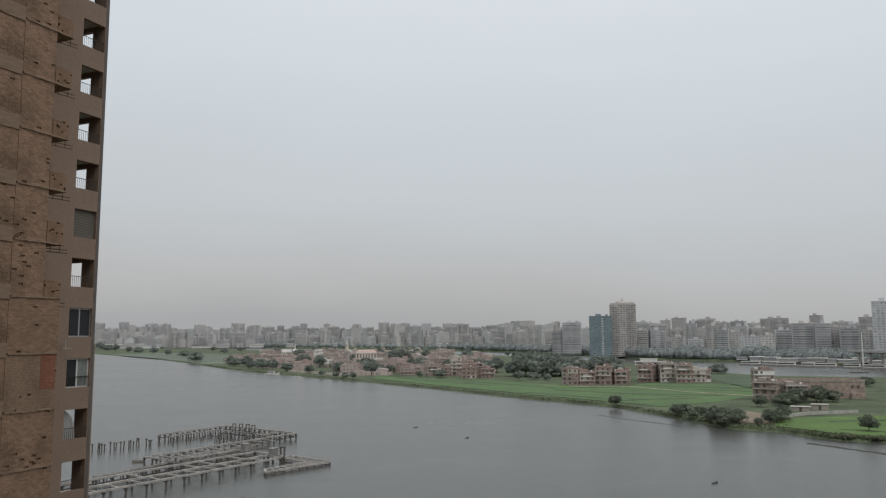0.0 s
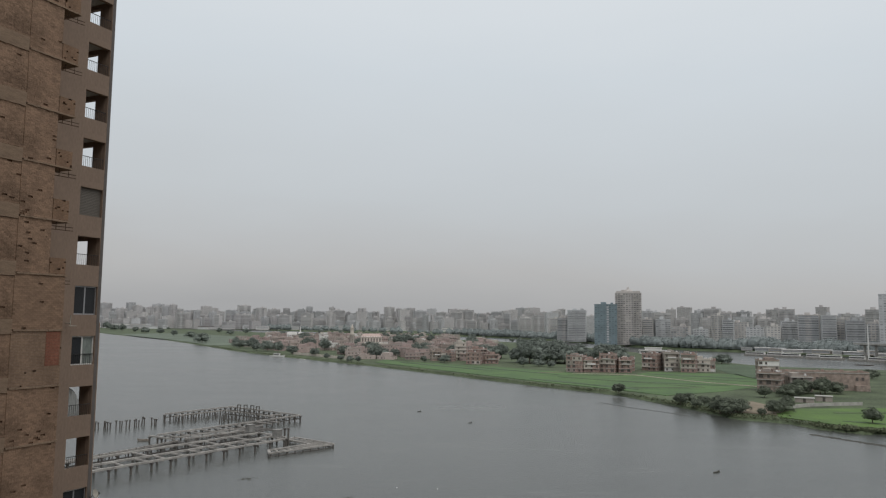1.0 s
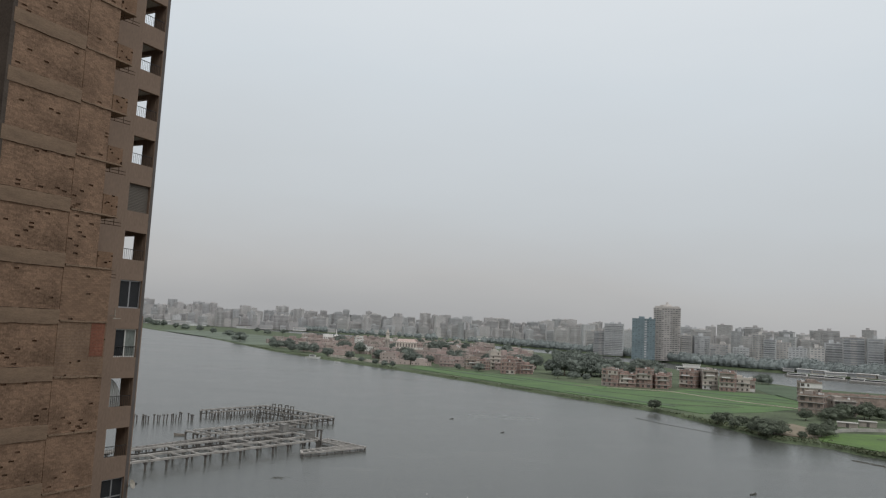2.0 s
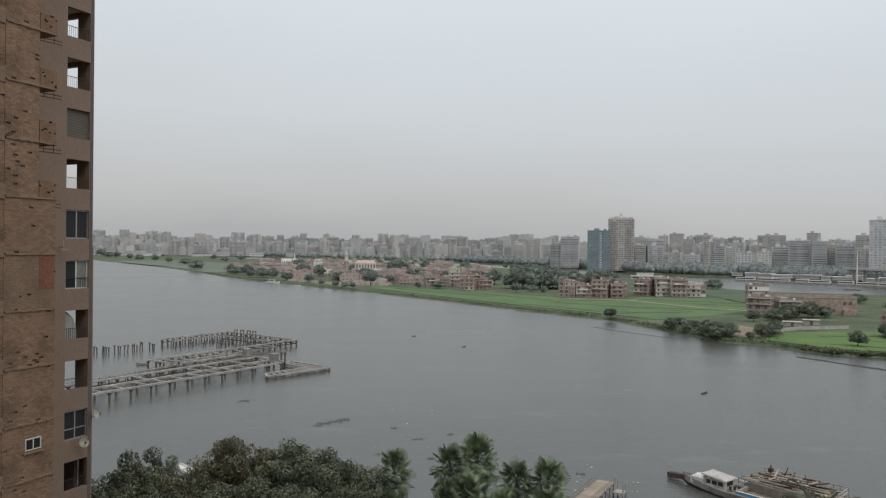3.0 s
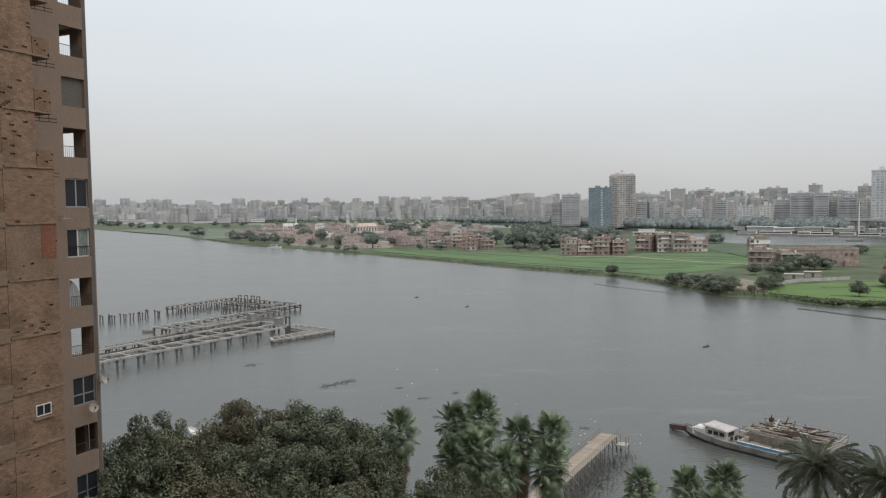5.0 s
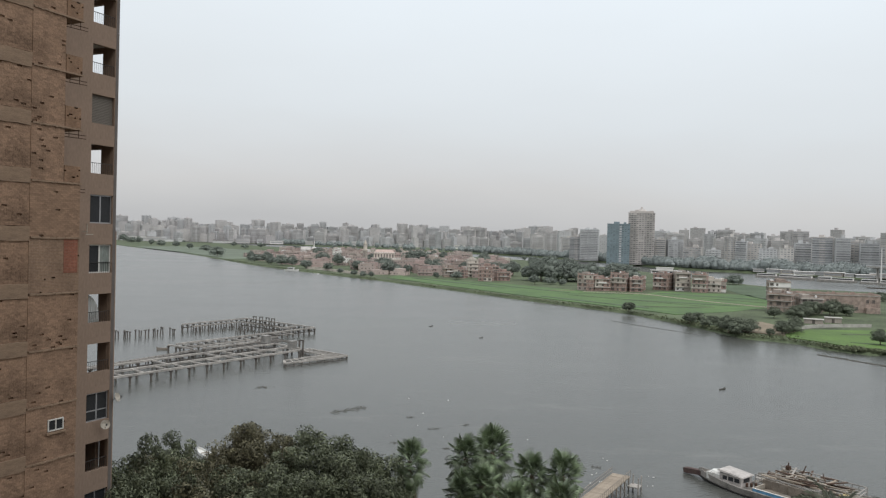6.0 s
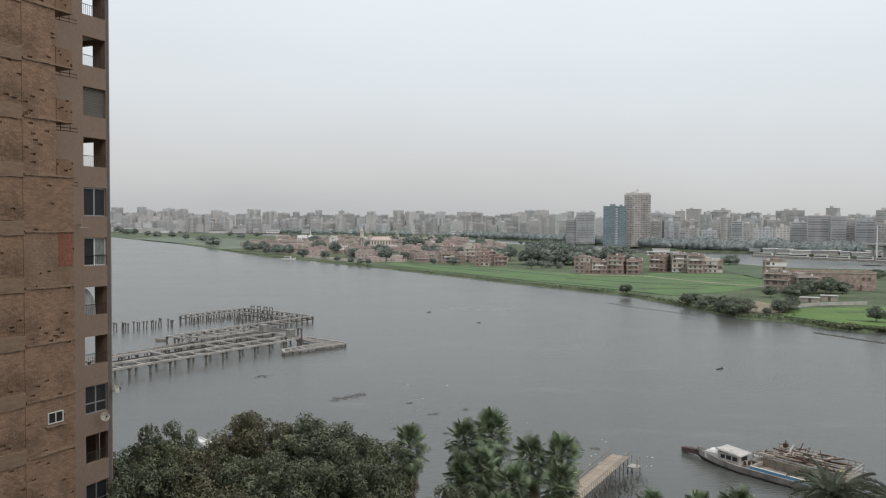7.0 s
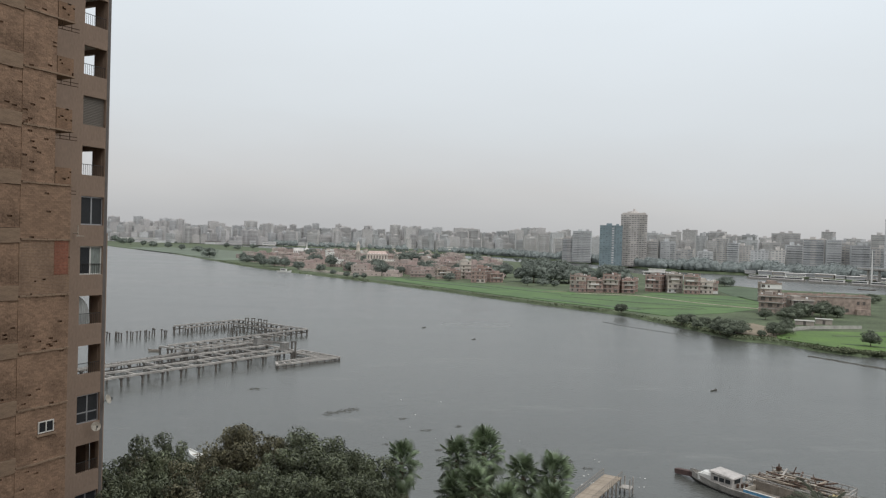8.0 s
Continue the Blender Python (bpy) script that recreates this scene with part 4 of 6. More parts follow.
def isle_tree(x, y, height, seed):
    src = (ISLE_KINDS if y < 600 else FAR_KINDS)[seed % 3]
    k = height / 7.6
    m = pose(x, y, 1.4, 0, 0, seed * 77) @ Matrix.Diagonal((k * (1.1 + 0.35 * ((seed * 5) % 4) / 3), k * (1.1 + 0.35 * ((seed * 3) % 5) / 4), k * 0.96, 1))
    ob = src if src not in placed else copy_thing(src, Matrix.Identity(4))
    placed.append(src)
    ob.matrix_world = m


TREES = [(113.5, 305, 5.2), (117, 303, 6.0), (121, 306, 6.4), (119, 312, 5.0), (124, 310, 4.6), (115, 314, 4.0), (108, 338, 4.2), (113, 343, 4.6), (118, 336, 4.4), (122, 330, 4.2), (112, 328, 3.6), (117, 322, 3.4), (134, 303, 4.6), (138, 306, 5.0), (142, 312, 5.2), (146, 318, 5.4), (140, 318, 4.4), (150, 326, 4.2), (196, 300, 3.6), (202, 302, 3.8), (208, 305, 3.6), (184, 300, 3.4), (172, 376, 6.0), (178, 382, 6.6), (203, 398, 7.4), (208, 396, 6.4), (128, 300, 3.0), (-66, 656, 4.6), (-74, 664, 5.0), (-84, 680, 5.4), (-100, 704, 4.8), (259, 690, 9.3), (266, 694, 8.0),
         (158.3, 277, 5.2), (294, 514, 6.6), (266, 428, 9), (273, 431, 10.5), (279, 434, 9), (93.3, 389, 5.4), (160, 372, 5.0), (186, 392, 7.5), (192, 398, 8.0), (198, 392, 7.0), (181, 386, 5.0), (187, 304, 7.4), (193, 306, 8.2), (198, 310, 7.0), (190, 311, 6.0),
         (-56, 723, 11), (-50, 726, 10), (-50, 1061, 19), (-40, 1066, 17), (48, 741, 14), (56, 744, 14), (64, 748, 13), (8, 660, 7), (-10, 668, 6), (-20, 800, 12), (-70, 840, 13), (-95, 800, 11), (-130, 900, 13), (-10, 860, 12), (20, 800, 13), (-160, 960, 13), (-100, 1000, 14), (-40, 760, 9), (82, 663, 17), (90, 668, 19), (98, 664, 17), (106, 672, 18), (114, 668, 16), (74, 672, 15), (92, 690, 19), (104, 696, 18),
         (120, 690, 17), (130, 684, 15), (84, 620, 6), (92, 606, 6), (140, 640, 16), (150, 648, 17), (158, 660, 16), (70, 612, 7), (-350, 1146, 15), (-150, 800, 10), (-170, 830, 11), (-190, 870, 12), (-205, 880, 10), (-225, 940, 12), (-245, 960, 10), (-120, 760, 9), (-260, 1000, 11),
         (-470, 1470, 12), (-560, 1640, 14), (-640, 1780, 13), (-720, 1900, 15), (-800, 2040, 16), (-880, 2150, 18), (-960, 2290, 18), (-1020, 2400, 20), (-1100, 2560, 22), (-230, 1330, 14), (-300, 1500, 16), (-200, 1180, 15)]
for i, (x, y, h) in enumerate(TREES):
    isle_tree(x, y, h, i)
r = random.Random(55)
for i in range(34):
    f = r.random()
    k = int(130 + f * 120) if i % 2 else int(60 + f * 150)
    p, q = near_line[k], back_line[k]
    g = r.uniform(0.55, 0.95)
    v = p.lerp(q, g)
    if v.y > 700 and v.x < -20:
        isle_tree(v.x, v.y, r.uniform(7, 12), i)

for i in range(34):
    k = int(12 + r.random() * 110)
    v = near_line[k].lerp(back_line[k], r.uniform(0.5, 0.99))
    isle_tree(v.x, v.y, r.uniform(8, 15), i)
verts, faces = [], []
for k in range(7600):
    i = r.randrange(60, 252) if k % 3 else r.randrange(205, 252)
    p, q = near_line[i], near_line[i + 1]
    d = (back_line[i] - p).normalized()
    o = p.lerp(q, r.random())
    o = o + d * (0.5 + abs(r.gauss(0, 4.5)) * (1 + 0.9 * noise.noise((o.x * 0.03, o.y * 0.03, 9))))
    z = 0.6 + r.random() * 0.9
    s = r.uniform(0.14, 0.4) * (1.2 + 0.9 * noise.noise((o.x * 0.05, o.y * 0.05, 2)))
    for _ in range(5):
        a, t = r.uniform(0, 6.28), r.uniform(0.4, 1.0)
        c = Vector((o.x + r.gauss(0, s * 0.6), o.y + r.gauss(0, s * 0.6), z + r.uniform(0, s)))
        u = Vector((math.cos(a), math.sin(a), r.uniform(-0.4, 0.4))) * s * t
        w = Vector((-math.sin(a) * 0.5, math.cos(a) * 0.5, 0.7)) * s * t
        n0 = len(verts)
        verts += [tuple(c - u), tuple(c - w * 0.5), tuple(c + u), tuple(c + w)]
        faces.append((n0, n0 + 1, n0 + 2, n0 + 3))
me = bpy.data.meshes.new("shore_weeds")
me.from_pydata(verts, [], faces)
me.materials.append(mat("shore_weed", (0.135, 0.155, 0.090), 0.85, 0.35, 0.08, 1.0, 0, island=0.3))
tagged(new("shore_weeds", me), "tangled weeds and low bushes along the shore", "plants", kind="stuff")



def opening_mesh(w, h):
    bm = bmesh.new()
    box(bm, -w / 2, w / 2, -0.06, 0.02, 0, h)
    box(bm, -w / 2 - 0.12, w / 2 + 0.12, -0.14, 0.0, -0.14, -0.004)
    return mesh_of("window", bm, VILLAGE_WINDOW)


WIN = opening_mesh(1.3, 1.4)
BIGWIN = opening_mesh(2.2, 1.7)


def house(x, y, w, d, h, turn_by, wall, seed, label="unplastered brick house with a flat roof", name="brick_house", columns=True):
    """A flat-roofed village house: walls with window openings, slab edges, parapet and roof clutter; its front faces -Y."""
    r = random.Random(seed)
    m = pose(x, y, 1.3, 0, 0, turn_by)
    t = thing(name, m, label, "house", "village houses")
    floors = max(1, round(h / 3.1))
    fh = h / floors
    bm = bmesh.new()
    box(bm, -w / 2, w / 2, -d / 2, d / 2, 0, h)
    part("wall", bm, wall, t)
    bm = bmesh.new()
    for k in range(1, floors + 1):
        z = k * fh
        box(bm, -w / 2 - 0.25, w / 2 + 0.25, -d / 2 - r.choice((0.25, 0.25, 1.0)), d / 2 + 0.25, z - 0.28, z)
    part("slab", bm, CONCRETE, t)
    bm = bmesh.new()
    ph = r.uniform(0.5, 1.1)
    for a in ((-w / 2, w / 2, -d / 2, -d / 2 + 0.2), (-w / 2, w / 2, d / 2 - 0.2, d / 2), (-w / 2, -w / 2 + 0.2, -d / 2 + 0.2, d / 2 - 0.2), (w / 2 - 0.2, w / 2, -d / 2 + 0.2, d / 2 - 0.2)):
        box(bm, *a, h, h + ph)
    if columns:
        for i in range(4):
            cx, cy = (-w / 2 + 0.3 + (w - 0.6) * (i % 2)), (-d / 2 + 0.3 + (d - 0.6) * (i // 2))
            box(bm, cx - 0.15, cx + 0.15, cy - 0.15, cy + 0.15, h + ph, h + ph + r.uniform(0.6, 1.6))
    sx = r.uniform(-w * 0.25, w * 0.2)
    box(bm, sx, sx + 3, d * 0.05, d * 0.05 + 2.6, h + 0.01, h + r.uniform(1.8, 2.6))
    part("parapet", bm, wall, t)
    if r.random() < 0.6:
        bm = bmesh.new()
        cx, cy = r.uniform(-0.3, 0.3) * w, r.uniform(-0.3, 0.0) * d
        rod(bm, (cx, cy, h), (cx, cy, h + 1.5), 0.6, 0.6, 10)
        rod(bm, (cx, cy, h + 1.5), (cx, cy, h + 1.7), 0.6, 0.2, 10)
        part("water_tank", bm, HOUSE_PALE[2], t, "pale roof water tank")
    if r.random() < 0.7:
        bm = bmesh.new()
        x0 = r.uniform(-0.45, 0.0) * w
        box(bm, x0, x0 + w * r.uniform(0.25, 0.45), -d * 0.3, d * 0.3, h + 0.005, h + r.uniform(1.6, 2.9))
        part("roof_room", bm, r.choice((wall, HOUSE_PALE[1], HOUSE_PALE[0], wall)), t)
    for k in range(floors):
        if r.random() < 0.3:
            bm = bmesh.new()
            x0 = r.choice((-w / 2, -w / 2, -w * 0.1))
            box(bm, x0, r.choice((w / 2, w * 0.05 if x0 < -w * 0.2 else w / 2)), -d / 2 - 0.05, -d / 2 + 0.05, k * fh + 0.02, (k + 1) * fh - 0.3)
            part("render_patch", bm, r.choice((HOUSE_PALE[0], HOUSE_PALE[0], HOUSE_PALE[2], HOUSE_PALE[1])), t, "patch of pale render")
    if r.random() < 0.55:
        bm = bmesh.new()
        for k in range(5):
            cx, cy = r.uniform(-0.45, 0.4) * w, r.uniform(-0.45, 0.4) * d
            box(bm, cx, cx + r.uniform(0.6, 2.2), cy, cy + r.uniform(0.5, 1.6), h + 0.003, h + ph + r.uniform(0.1, 0.9))
        part("roof_clutter", bm, r.choice((HOUSE_PALE[2], CONCRETE)), t, "pale stacked goods on the roof")
    n = max(2, int(w / 3.2))
    for k in range(floors):
        for i in range(n):
            if r.random() < 0.22:
                continue
            px = -w / 2 + w * (i + 0.5) / n + r.uniform(-0.15, 0.15)
            part("window", BIGWIN if r.random() < 0.25 else WIN, None, t, m=pose(px, -d / 2, k * fh + 0.95))
        for i in range(max(1, int(d / 4))):
            if r.random() < 0.35:
                continue
            py = -d / 2 + d * (i + 0.5) / max(1, int(d / 4))
            for s in (-1, 1):
                part("window", WIN, None, t, m=pose(s * w / 2, py, k * fh + 0.95, 0, 0, 90 * s))
    if r.random() < 0.6:
        bm = bmesh.new()
        z = fh * max(1, floors - 1)
        box(bm, -w * 0.3, w * 0.25, -d / 2 - 1.3, -d / 2 - 0.26, z - 0.16, z - 0.004)
        box(bm, -w * 0.3, w * 0.25, -d / 2 - 1.3, -d / 2 - 1.2, z, z + 0.85)
        part("balcony", bm, HOUSE_PALE[2] if r.random() < 0.5 else CONCRETE, t)
    return t


HB, HP = HOUSE_BRICK, HOUSE_PALE
HOUSES = [  # x, y, width, depth, height, turn, wall
    (103, 562, 14, 10, 14.5, -12, HB[0]), (113, 552, 13, 9, 9.5, -14, HB[0]), (126, 556, 13, 10, 12, -14, HB[0]), (137, 560, 11, 10, 10.5, -16, HB[0]), (146, 573, 11, 10, 9.0, -16, HB[0]),
    (166, 583, 13, 12, 15.5, -17, HB[0]), (179, 582, 13, 12, 14.5, -17, HP[1]), (189, 573, 12, 10, 12.0, -18, HB[0]), (200, 572, 13, 10, 10.5, -19, HP[0]), (208, 577, 8, 10, 8.0, -19, HB[0]), (172, 600, 16, 12, 15, -17, HP[2]),
    (219, 498, 15, 12, 13.0, -24, HB[1]), (181, 410, 14, 10, 9.0, -25, HB[1]), (195, 412, 13, 10, 9.4, -25, HP[1]), (262, 392, 20, 10, 5.5, -30, HB[0]), (225, 353, 19, 9, 6.2, -32, HB[0]),
    (23, 708, 11, 10, 17.5, -2, HP[0]), (33, 652, 14, 10, 9.0, -3, HB[0]), (47, 654, 14, 10, 9.0, -4, HB[0]), (40, 690, 16, 10, 11, -4, HB[0]), (12, 690, 12, 10, 10, -1, HB[0]), (2, 700, 14, 10, 9, 0, HB[1])]
for i, (x, y, w, d, h, a, wall) in enumerate(HOUSES):
    pale = wall in HP
    house(x, y + 5.0 * ((i * 5) % 7 - 3) / 3, w * 0.86, d, h * (0.78 + 0.3 * ((i * 7) % 5) / 4), a + 20 * ((i * 3) % 5 - 2) / 2, wall, 100 + i, "plastered flat-roofed house on the island" if pale else "unplastered red brick house with a flat roof", "plastered_house" if pale else "brick_house")
# one long low building with a plain wall and a pale roof edge
long_house = thing("long_building", pose(215, 425, 1.3, 0, 0, -9), "long grey-brown building with a flat pale-edged roof", "house")
bm = bmesh.new()
box(bm, -23, 23, -6, 6, 0, 9.4)
box(bm, -19, -9, -10, -6, 0, 5.6)
box(bm, 15, 22, -9, -6, 0, 3.2)
part("wall", bm, HB[1], long_house)
bm = bmesh.new()
rubble = random.Random(4)
for k in range(44):
    x0 = rubble.uniform(-22, 21)
    box(bm, x0, x0 + rubble.uniform(0.4, 2.2), -5.7 + 0.02 * k, -5.2 + 0.02 * k, 10.4, 10.45 + 1.1 * rubble.random() ** 2)
part("roof_rubble", bm, HB[0], long_house, "uneven courses of unfinished brick")
bm = bmesh.new()
box(bm, -23.3, 23.3, -6.3, 6.3, 9.4, 9.75)
part("roof_slab", bm, CONCRETE, long_house)
for (x0, x1, y0, y1) in ((-23, 23, -6, -5.75), (-23, 23, 5.75, 6), (-23, -22.75, -5.75, 5.75), (22.75, 23, -5.75, 5.75)):
    bm = bmesh.new()
    box(bm, x0, x1, y0, y1, 9.75, 10.4)
    part("parapet", bm, HB[1], long_house)
for k, (wx, wz) in enumerate(((-21, 5.6), (-4, 5.4), (16.5, 5.6), (19.5, 5.6), (11, 1.6), (3, 1.4))):
    bm = bmesh.new()
    box(bm, wx - 0.7, wx + 0.7, -6.12, -5.98, wz, wz + 1.8)
    part("window", bm, VILLAGE_WINDOW, long_house)
def village_house(x, y, w, d, h, turn_by, wall, seed, label):
    """A small flat-roofed house in a crowded village; its front faces -Y."""
    r = random.Random(seed)
    t = thing("village_house", pose(x, y, 1.3, 0, 0, turn_by), label, "house", "village houses")
    floors = max(1, round(h / 3.1))
    fh = h / floors
    bm = bmesh.new()
    box(bm, -w / 2, w / 2, -d / 2, d / 2, 0, h)
    step = r.uniform(-0.3, 0.3) * w
    if r.random() < 0.6:
        box(bm, step - w * 0.2, min(w / 2, step + w * 0.28), -d * 0.35, d * 0.45, h + 0.01, h + r.choice((1.4, 2.8, 2.8, 3.0)))
    for cx in (-w / 2 + 0.25, w / 2 - 0.25):
        for cy in (-d / 2 + 0.25, d / 2 - 0.25):
            if r.random() < 0.5:
                box(bm, cx - 0.2, cx + 0.2, cy - 0.2, cy + 0.2, h, h + r.uniform(0.6, 1.8))
    box(bm, -w / 2, w / 2, -d / 2, -d / 2 + 0.25, h, h + r.uniform(0.3, 0.9))
    part("wall", bm, wall, t)
    bm = bmesh.new()
    for k in range(1, floors + 1):
        box(bm, -w / 2 - 0.2, w / 2 + 0.2, -d / 2 - r.choice((0.12, 0.12, 0.9)), d / 2 + 0.2, k * fh - 0.3, k * fh)
    part("slab", bm, CONCRETE if r.random() < 0.5 else HOUSE_PALE[1], t)
    bm = bmesh.new()
    n = max(2, int(w / 3.0))
    for k in range(floors):
        for i in range(n):
            if r.random() < 0.3:
                continue
            px, ww = -w / 2 + w * (i + 0.5) / n + r.uniform(-0.3, 0.3), r.uniform(0.5, 0.9)
            box(bm, px - ww, px + ww, -d / 2 - 0.05, -d / 2 + 0.1, k * fh + 0.8, k * fh + 2.1)
        for sx in (-1, 1):
            for i in range(2):
                if r.random() < 0.5:
                    py = d * (i - 0.5) * 0.5
                    box(bm, sx * w / 2 - 0.05, sx * w / 2 + 0.05, py - 0.6, py + 0.6, k * fh + 0.8, k * fh + 2.1)
    if bm.verts:
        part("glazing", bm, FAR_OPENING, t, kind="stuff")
    else:
        bm.free()
    if r.random() < 0.25:
        bm = bmesh.new()
        cx = r.uniform(-0.35, 0.35) * w
        rod(bm, (cx, -d * 0.2, h), (cx, -d * 0.2, h + 1.4), 0.7, 0.6, 8)
        part("water_tank", bm, HOUSE_PALE[2], t, "pale roof water tank")


r = random.Random(77)
lanes = random.Random(78)
count, tries, taken = 0, 0, []
while count < 330 and tries < 20000:
    tries += 1
    y = 700 + 1020 * r.random() ** 1.15
    az = r.uniform(-15.5, 4.5) if y < 1250 else r.uniform(-12.5, 1.5)
    x = y * math.tan(radians(az))
    near_y = np.interp(x, [-420, -313, -234, -153, -65, 7, 59], [1270, 1093, 913, 776, 650, 530, 444])
    if y < near_y + 62 or (-112 < x < -42 and 855 < y < 965) or noise.noise((x * 0.012, y * 0.012, 3)) < -0.22:
        continue
    if any((x - p) ** 2 + (y - q) ** 2 < 15 ** 2 for p, q in taken):
        continue
    taken.append((x, y))
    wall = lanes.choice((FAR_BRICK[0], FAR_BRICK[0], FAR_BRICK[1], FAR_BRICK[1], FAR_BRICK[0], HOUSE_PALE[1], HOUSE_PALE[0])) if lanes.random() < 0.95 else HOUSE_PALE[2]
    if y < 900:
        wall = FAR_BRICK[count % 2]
    village_house(x, y, lanes.uniform(10, 20), lanes.uniform(9, 14), lanes.choice((3.4, 6.2, 6.2, 6.4, 9.2, 9.4)), -az * 0.8 + lanes.uniform(-25, 25), wall, 300 + count, "low brick house in a crowded village" if wall in FAR_BRICK else "plastered village house with a flat roof")
    count += 1

# mosque with its minaret
mosque = thing("mosque", pose(-73, 910, 1.3, 0, 0, 4), "cream mosque with a slender minaret", "mosque")
bm = bmesh.new()
box(bm, -16, 16, -9, 9, 0, 9.5)
box(bm, -16, 9, -2, 9, 9.5, 16.5)
part("hall", bm, HP[0], mosque)
bm = bmesh.new()
v = [bm.verts.new(p) for p in ((-16.5, -2.5, 16.5), (9.5, -2.5, 16.5), (9.5, 9.5, 16.5), (-16.5, 9.5, 16.5), (-13, 3.5, 20.5), (6, 3.5, 20.5))]
for f in ((0, 1, 5, 4), (1, 2, 5), (2, 3, 4, 5), (3, 0, 4)):
    bm.faces.new([v[i] for i in f])
part("roof", bm, mat("faded_pink_roof", (0.47, 0.36, 0.32), 0.9, 0.15, 0.3, 2, 0.1), mosque, "faded pinkish hipped roof")
bm = bmesh.new()
for i in range(17):
    box(bm, -16 + 2 * i - 0.55, -16 + 2 * i + 0.55, -9.2, -8.7, 9.5, 10.9)
for i in range(13):
    box(bm, -15.6 + 2 * i - 0.5, -15.6 + 2 * i + 0.5, -2.4, -2.0, 16.5, 17.6)
part("battlement", bm, HP[2], mosque, "white crenellated parapet")
bm = bmesh.new()
box(bm, -0.85, 0.85, -9.12, -8.98, 0, 3.6)
rod(bm, (0, -9.12, 3.6), (0, -8.98, 3.6), 0.85, 0.85, 10)
tall_window = mesh_of("window", bm, FAR_OPENING)
for i in range(9):
    part("window", tall_window, None, mosque, m=pose(-13.6 + i * 3.4, 0, 3.4))
    if i < 7:
        part("window", tall_window, None, mosque, m=pose(-13.6 + i * 3.4, 6.95, 11.0))
bm = bmesh.new()
rod(bm, (-26, -8, 0), (-26, -8, 19), 3.4, 2.7, 8)
rod(bm, (-26, -8, 19), (-26, -8, 20), 3.6, 3.6, 8)
rod(bm, (-26, -8, 20), (-26, -8, 26.5), 2.3, 2.1, 8)
rod(bm, (-26, -8, 26.5), (-26, -8, 27.2), 2.8, 2.8, 8)
rod(bm, (-26, -8, 27.2), (-26, -8, 32), 1.9, 0.2, 8)
minaret = part("minaret", bm, HP[0], mosque)
bm = bmesh.new()
for k in range(4):
    a = -math.pi / 2 + (k - 1.5) * 0.7
    p = Vector((math.cos(a), math.sin(a), 0))
    beam(bm, Vector((-26, -8, 8)) + p * 3.1, Vector((-26, -8, 18)) + p * 2.75, 0.8, 0.3)
part("slot", bm, FAR_OPENING, minaret)

school = thing("white_hall", pose(-257, 1400, 1.3, 0, 0, 10), "white domed hall with a thin turret", "building")
bm = bmesh.new()
box(bm, -15, 15, -8, 8, 0, 11)
box(bm, -15, 3, -6, 8, 11, 14.5)
part("wall", bm, HP[2], school)
for i in range(8):
    bm = bmesh.new()
    box(bm, -13.6 + 3.6 * i, -11.8 + 3.6 * i, -8.1, -7.95, 6.4, 9.4)
    part("window", bm, FAR_OPENING, school)
bm = bmesh.new()
for k in range(5):
    a0, a1 = math.pi / 2 * k / 5, math.pi / 2 * (k + 1) / 5
    rod(bm, (9, 0, 11 + 4 * math.sin(a0)), (9, 0, 11 + 4 * math.sin(a1)), 4 * math.cos(a0), 4 * math.cos(a1) + 0.02, 12)
part("dome", bm, HP[2], school)
bm = bmesh.new()
rod(bm, (9, -2, 11), (9, -2, 22), 1.2, 0.9, 8)
rod(bm, (9, -2, 22), (9, -2, 26), 0.9, 0.1, 8)
part("turret", bm, HP[2], school)

# pale riverside wall and low sheds
bm = bmesh.new()
wall_pts = curve_points([(-150, 800), (-120, 760), (-95, 722), (-80, 700)], 22)
for p, q in zip(wall_pts, wall_pts[1:]):
    beam(bm, (p.x, p.y, 2.4), (q.x, q.y, 2.4), 0.5, 2.4)
    beam(bm, (p.x, p.y, 1.2), (p.x, p.y, 4.0), 0.8, 0.8)
solo("garden_wall", bm, HP[0], "cream garden wall with piers on the shore", "wall")
bm = bmesh.new()
gw = curve_points([(148, 322), (160, 331), (172, 336), (190, 340)], 14)
for p, q in zip(gw, gw[1:]):
    beam(bm, (p.x, p.y, 2.2), (q.x, q.y, 2.2), 0.25, 1.5)
solo("field_wall", bm, CONCRETE, "grey block wall at the field edge", "wall")
for x, y, w, h in ((170, 352, 8, 2.0), (182, 358, 7, 2.4)):
    shed = thing("shed", pose(x, y, 1.4, 0, 0, -25), "low pale shed beside the field", "shed", "sheds")
    bm = bmesh.new()
    box(bm, -w / 2, w / 2, -2.5, 2.5, 0, h)
    part("wall", bm, HP[1], shed)
    bm = bmesh.new()
    box(bm, -w / 2 - 0.3, w / 2 + 0.3, -2.9, 2.9, h, h + 0.2)
    part("roof", bm, CONCRETE, shed)
    bm = bmesh.new()
    box(bm, -0.6, 0.6, -2.56, -2.48, 0.02, 2.0)
    part("door", bm, VILLAGE_WINDOW, shed)


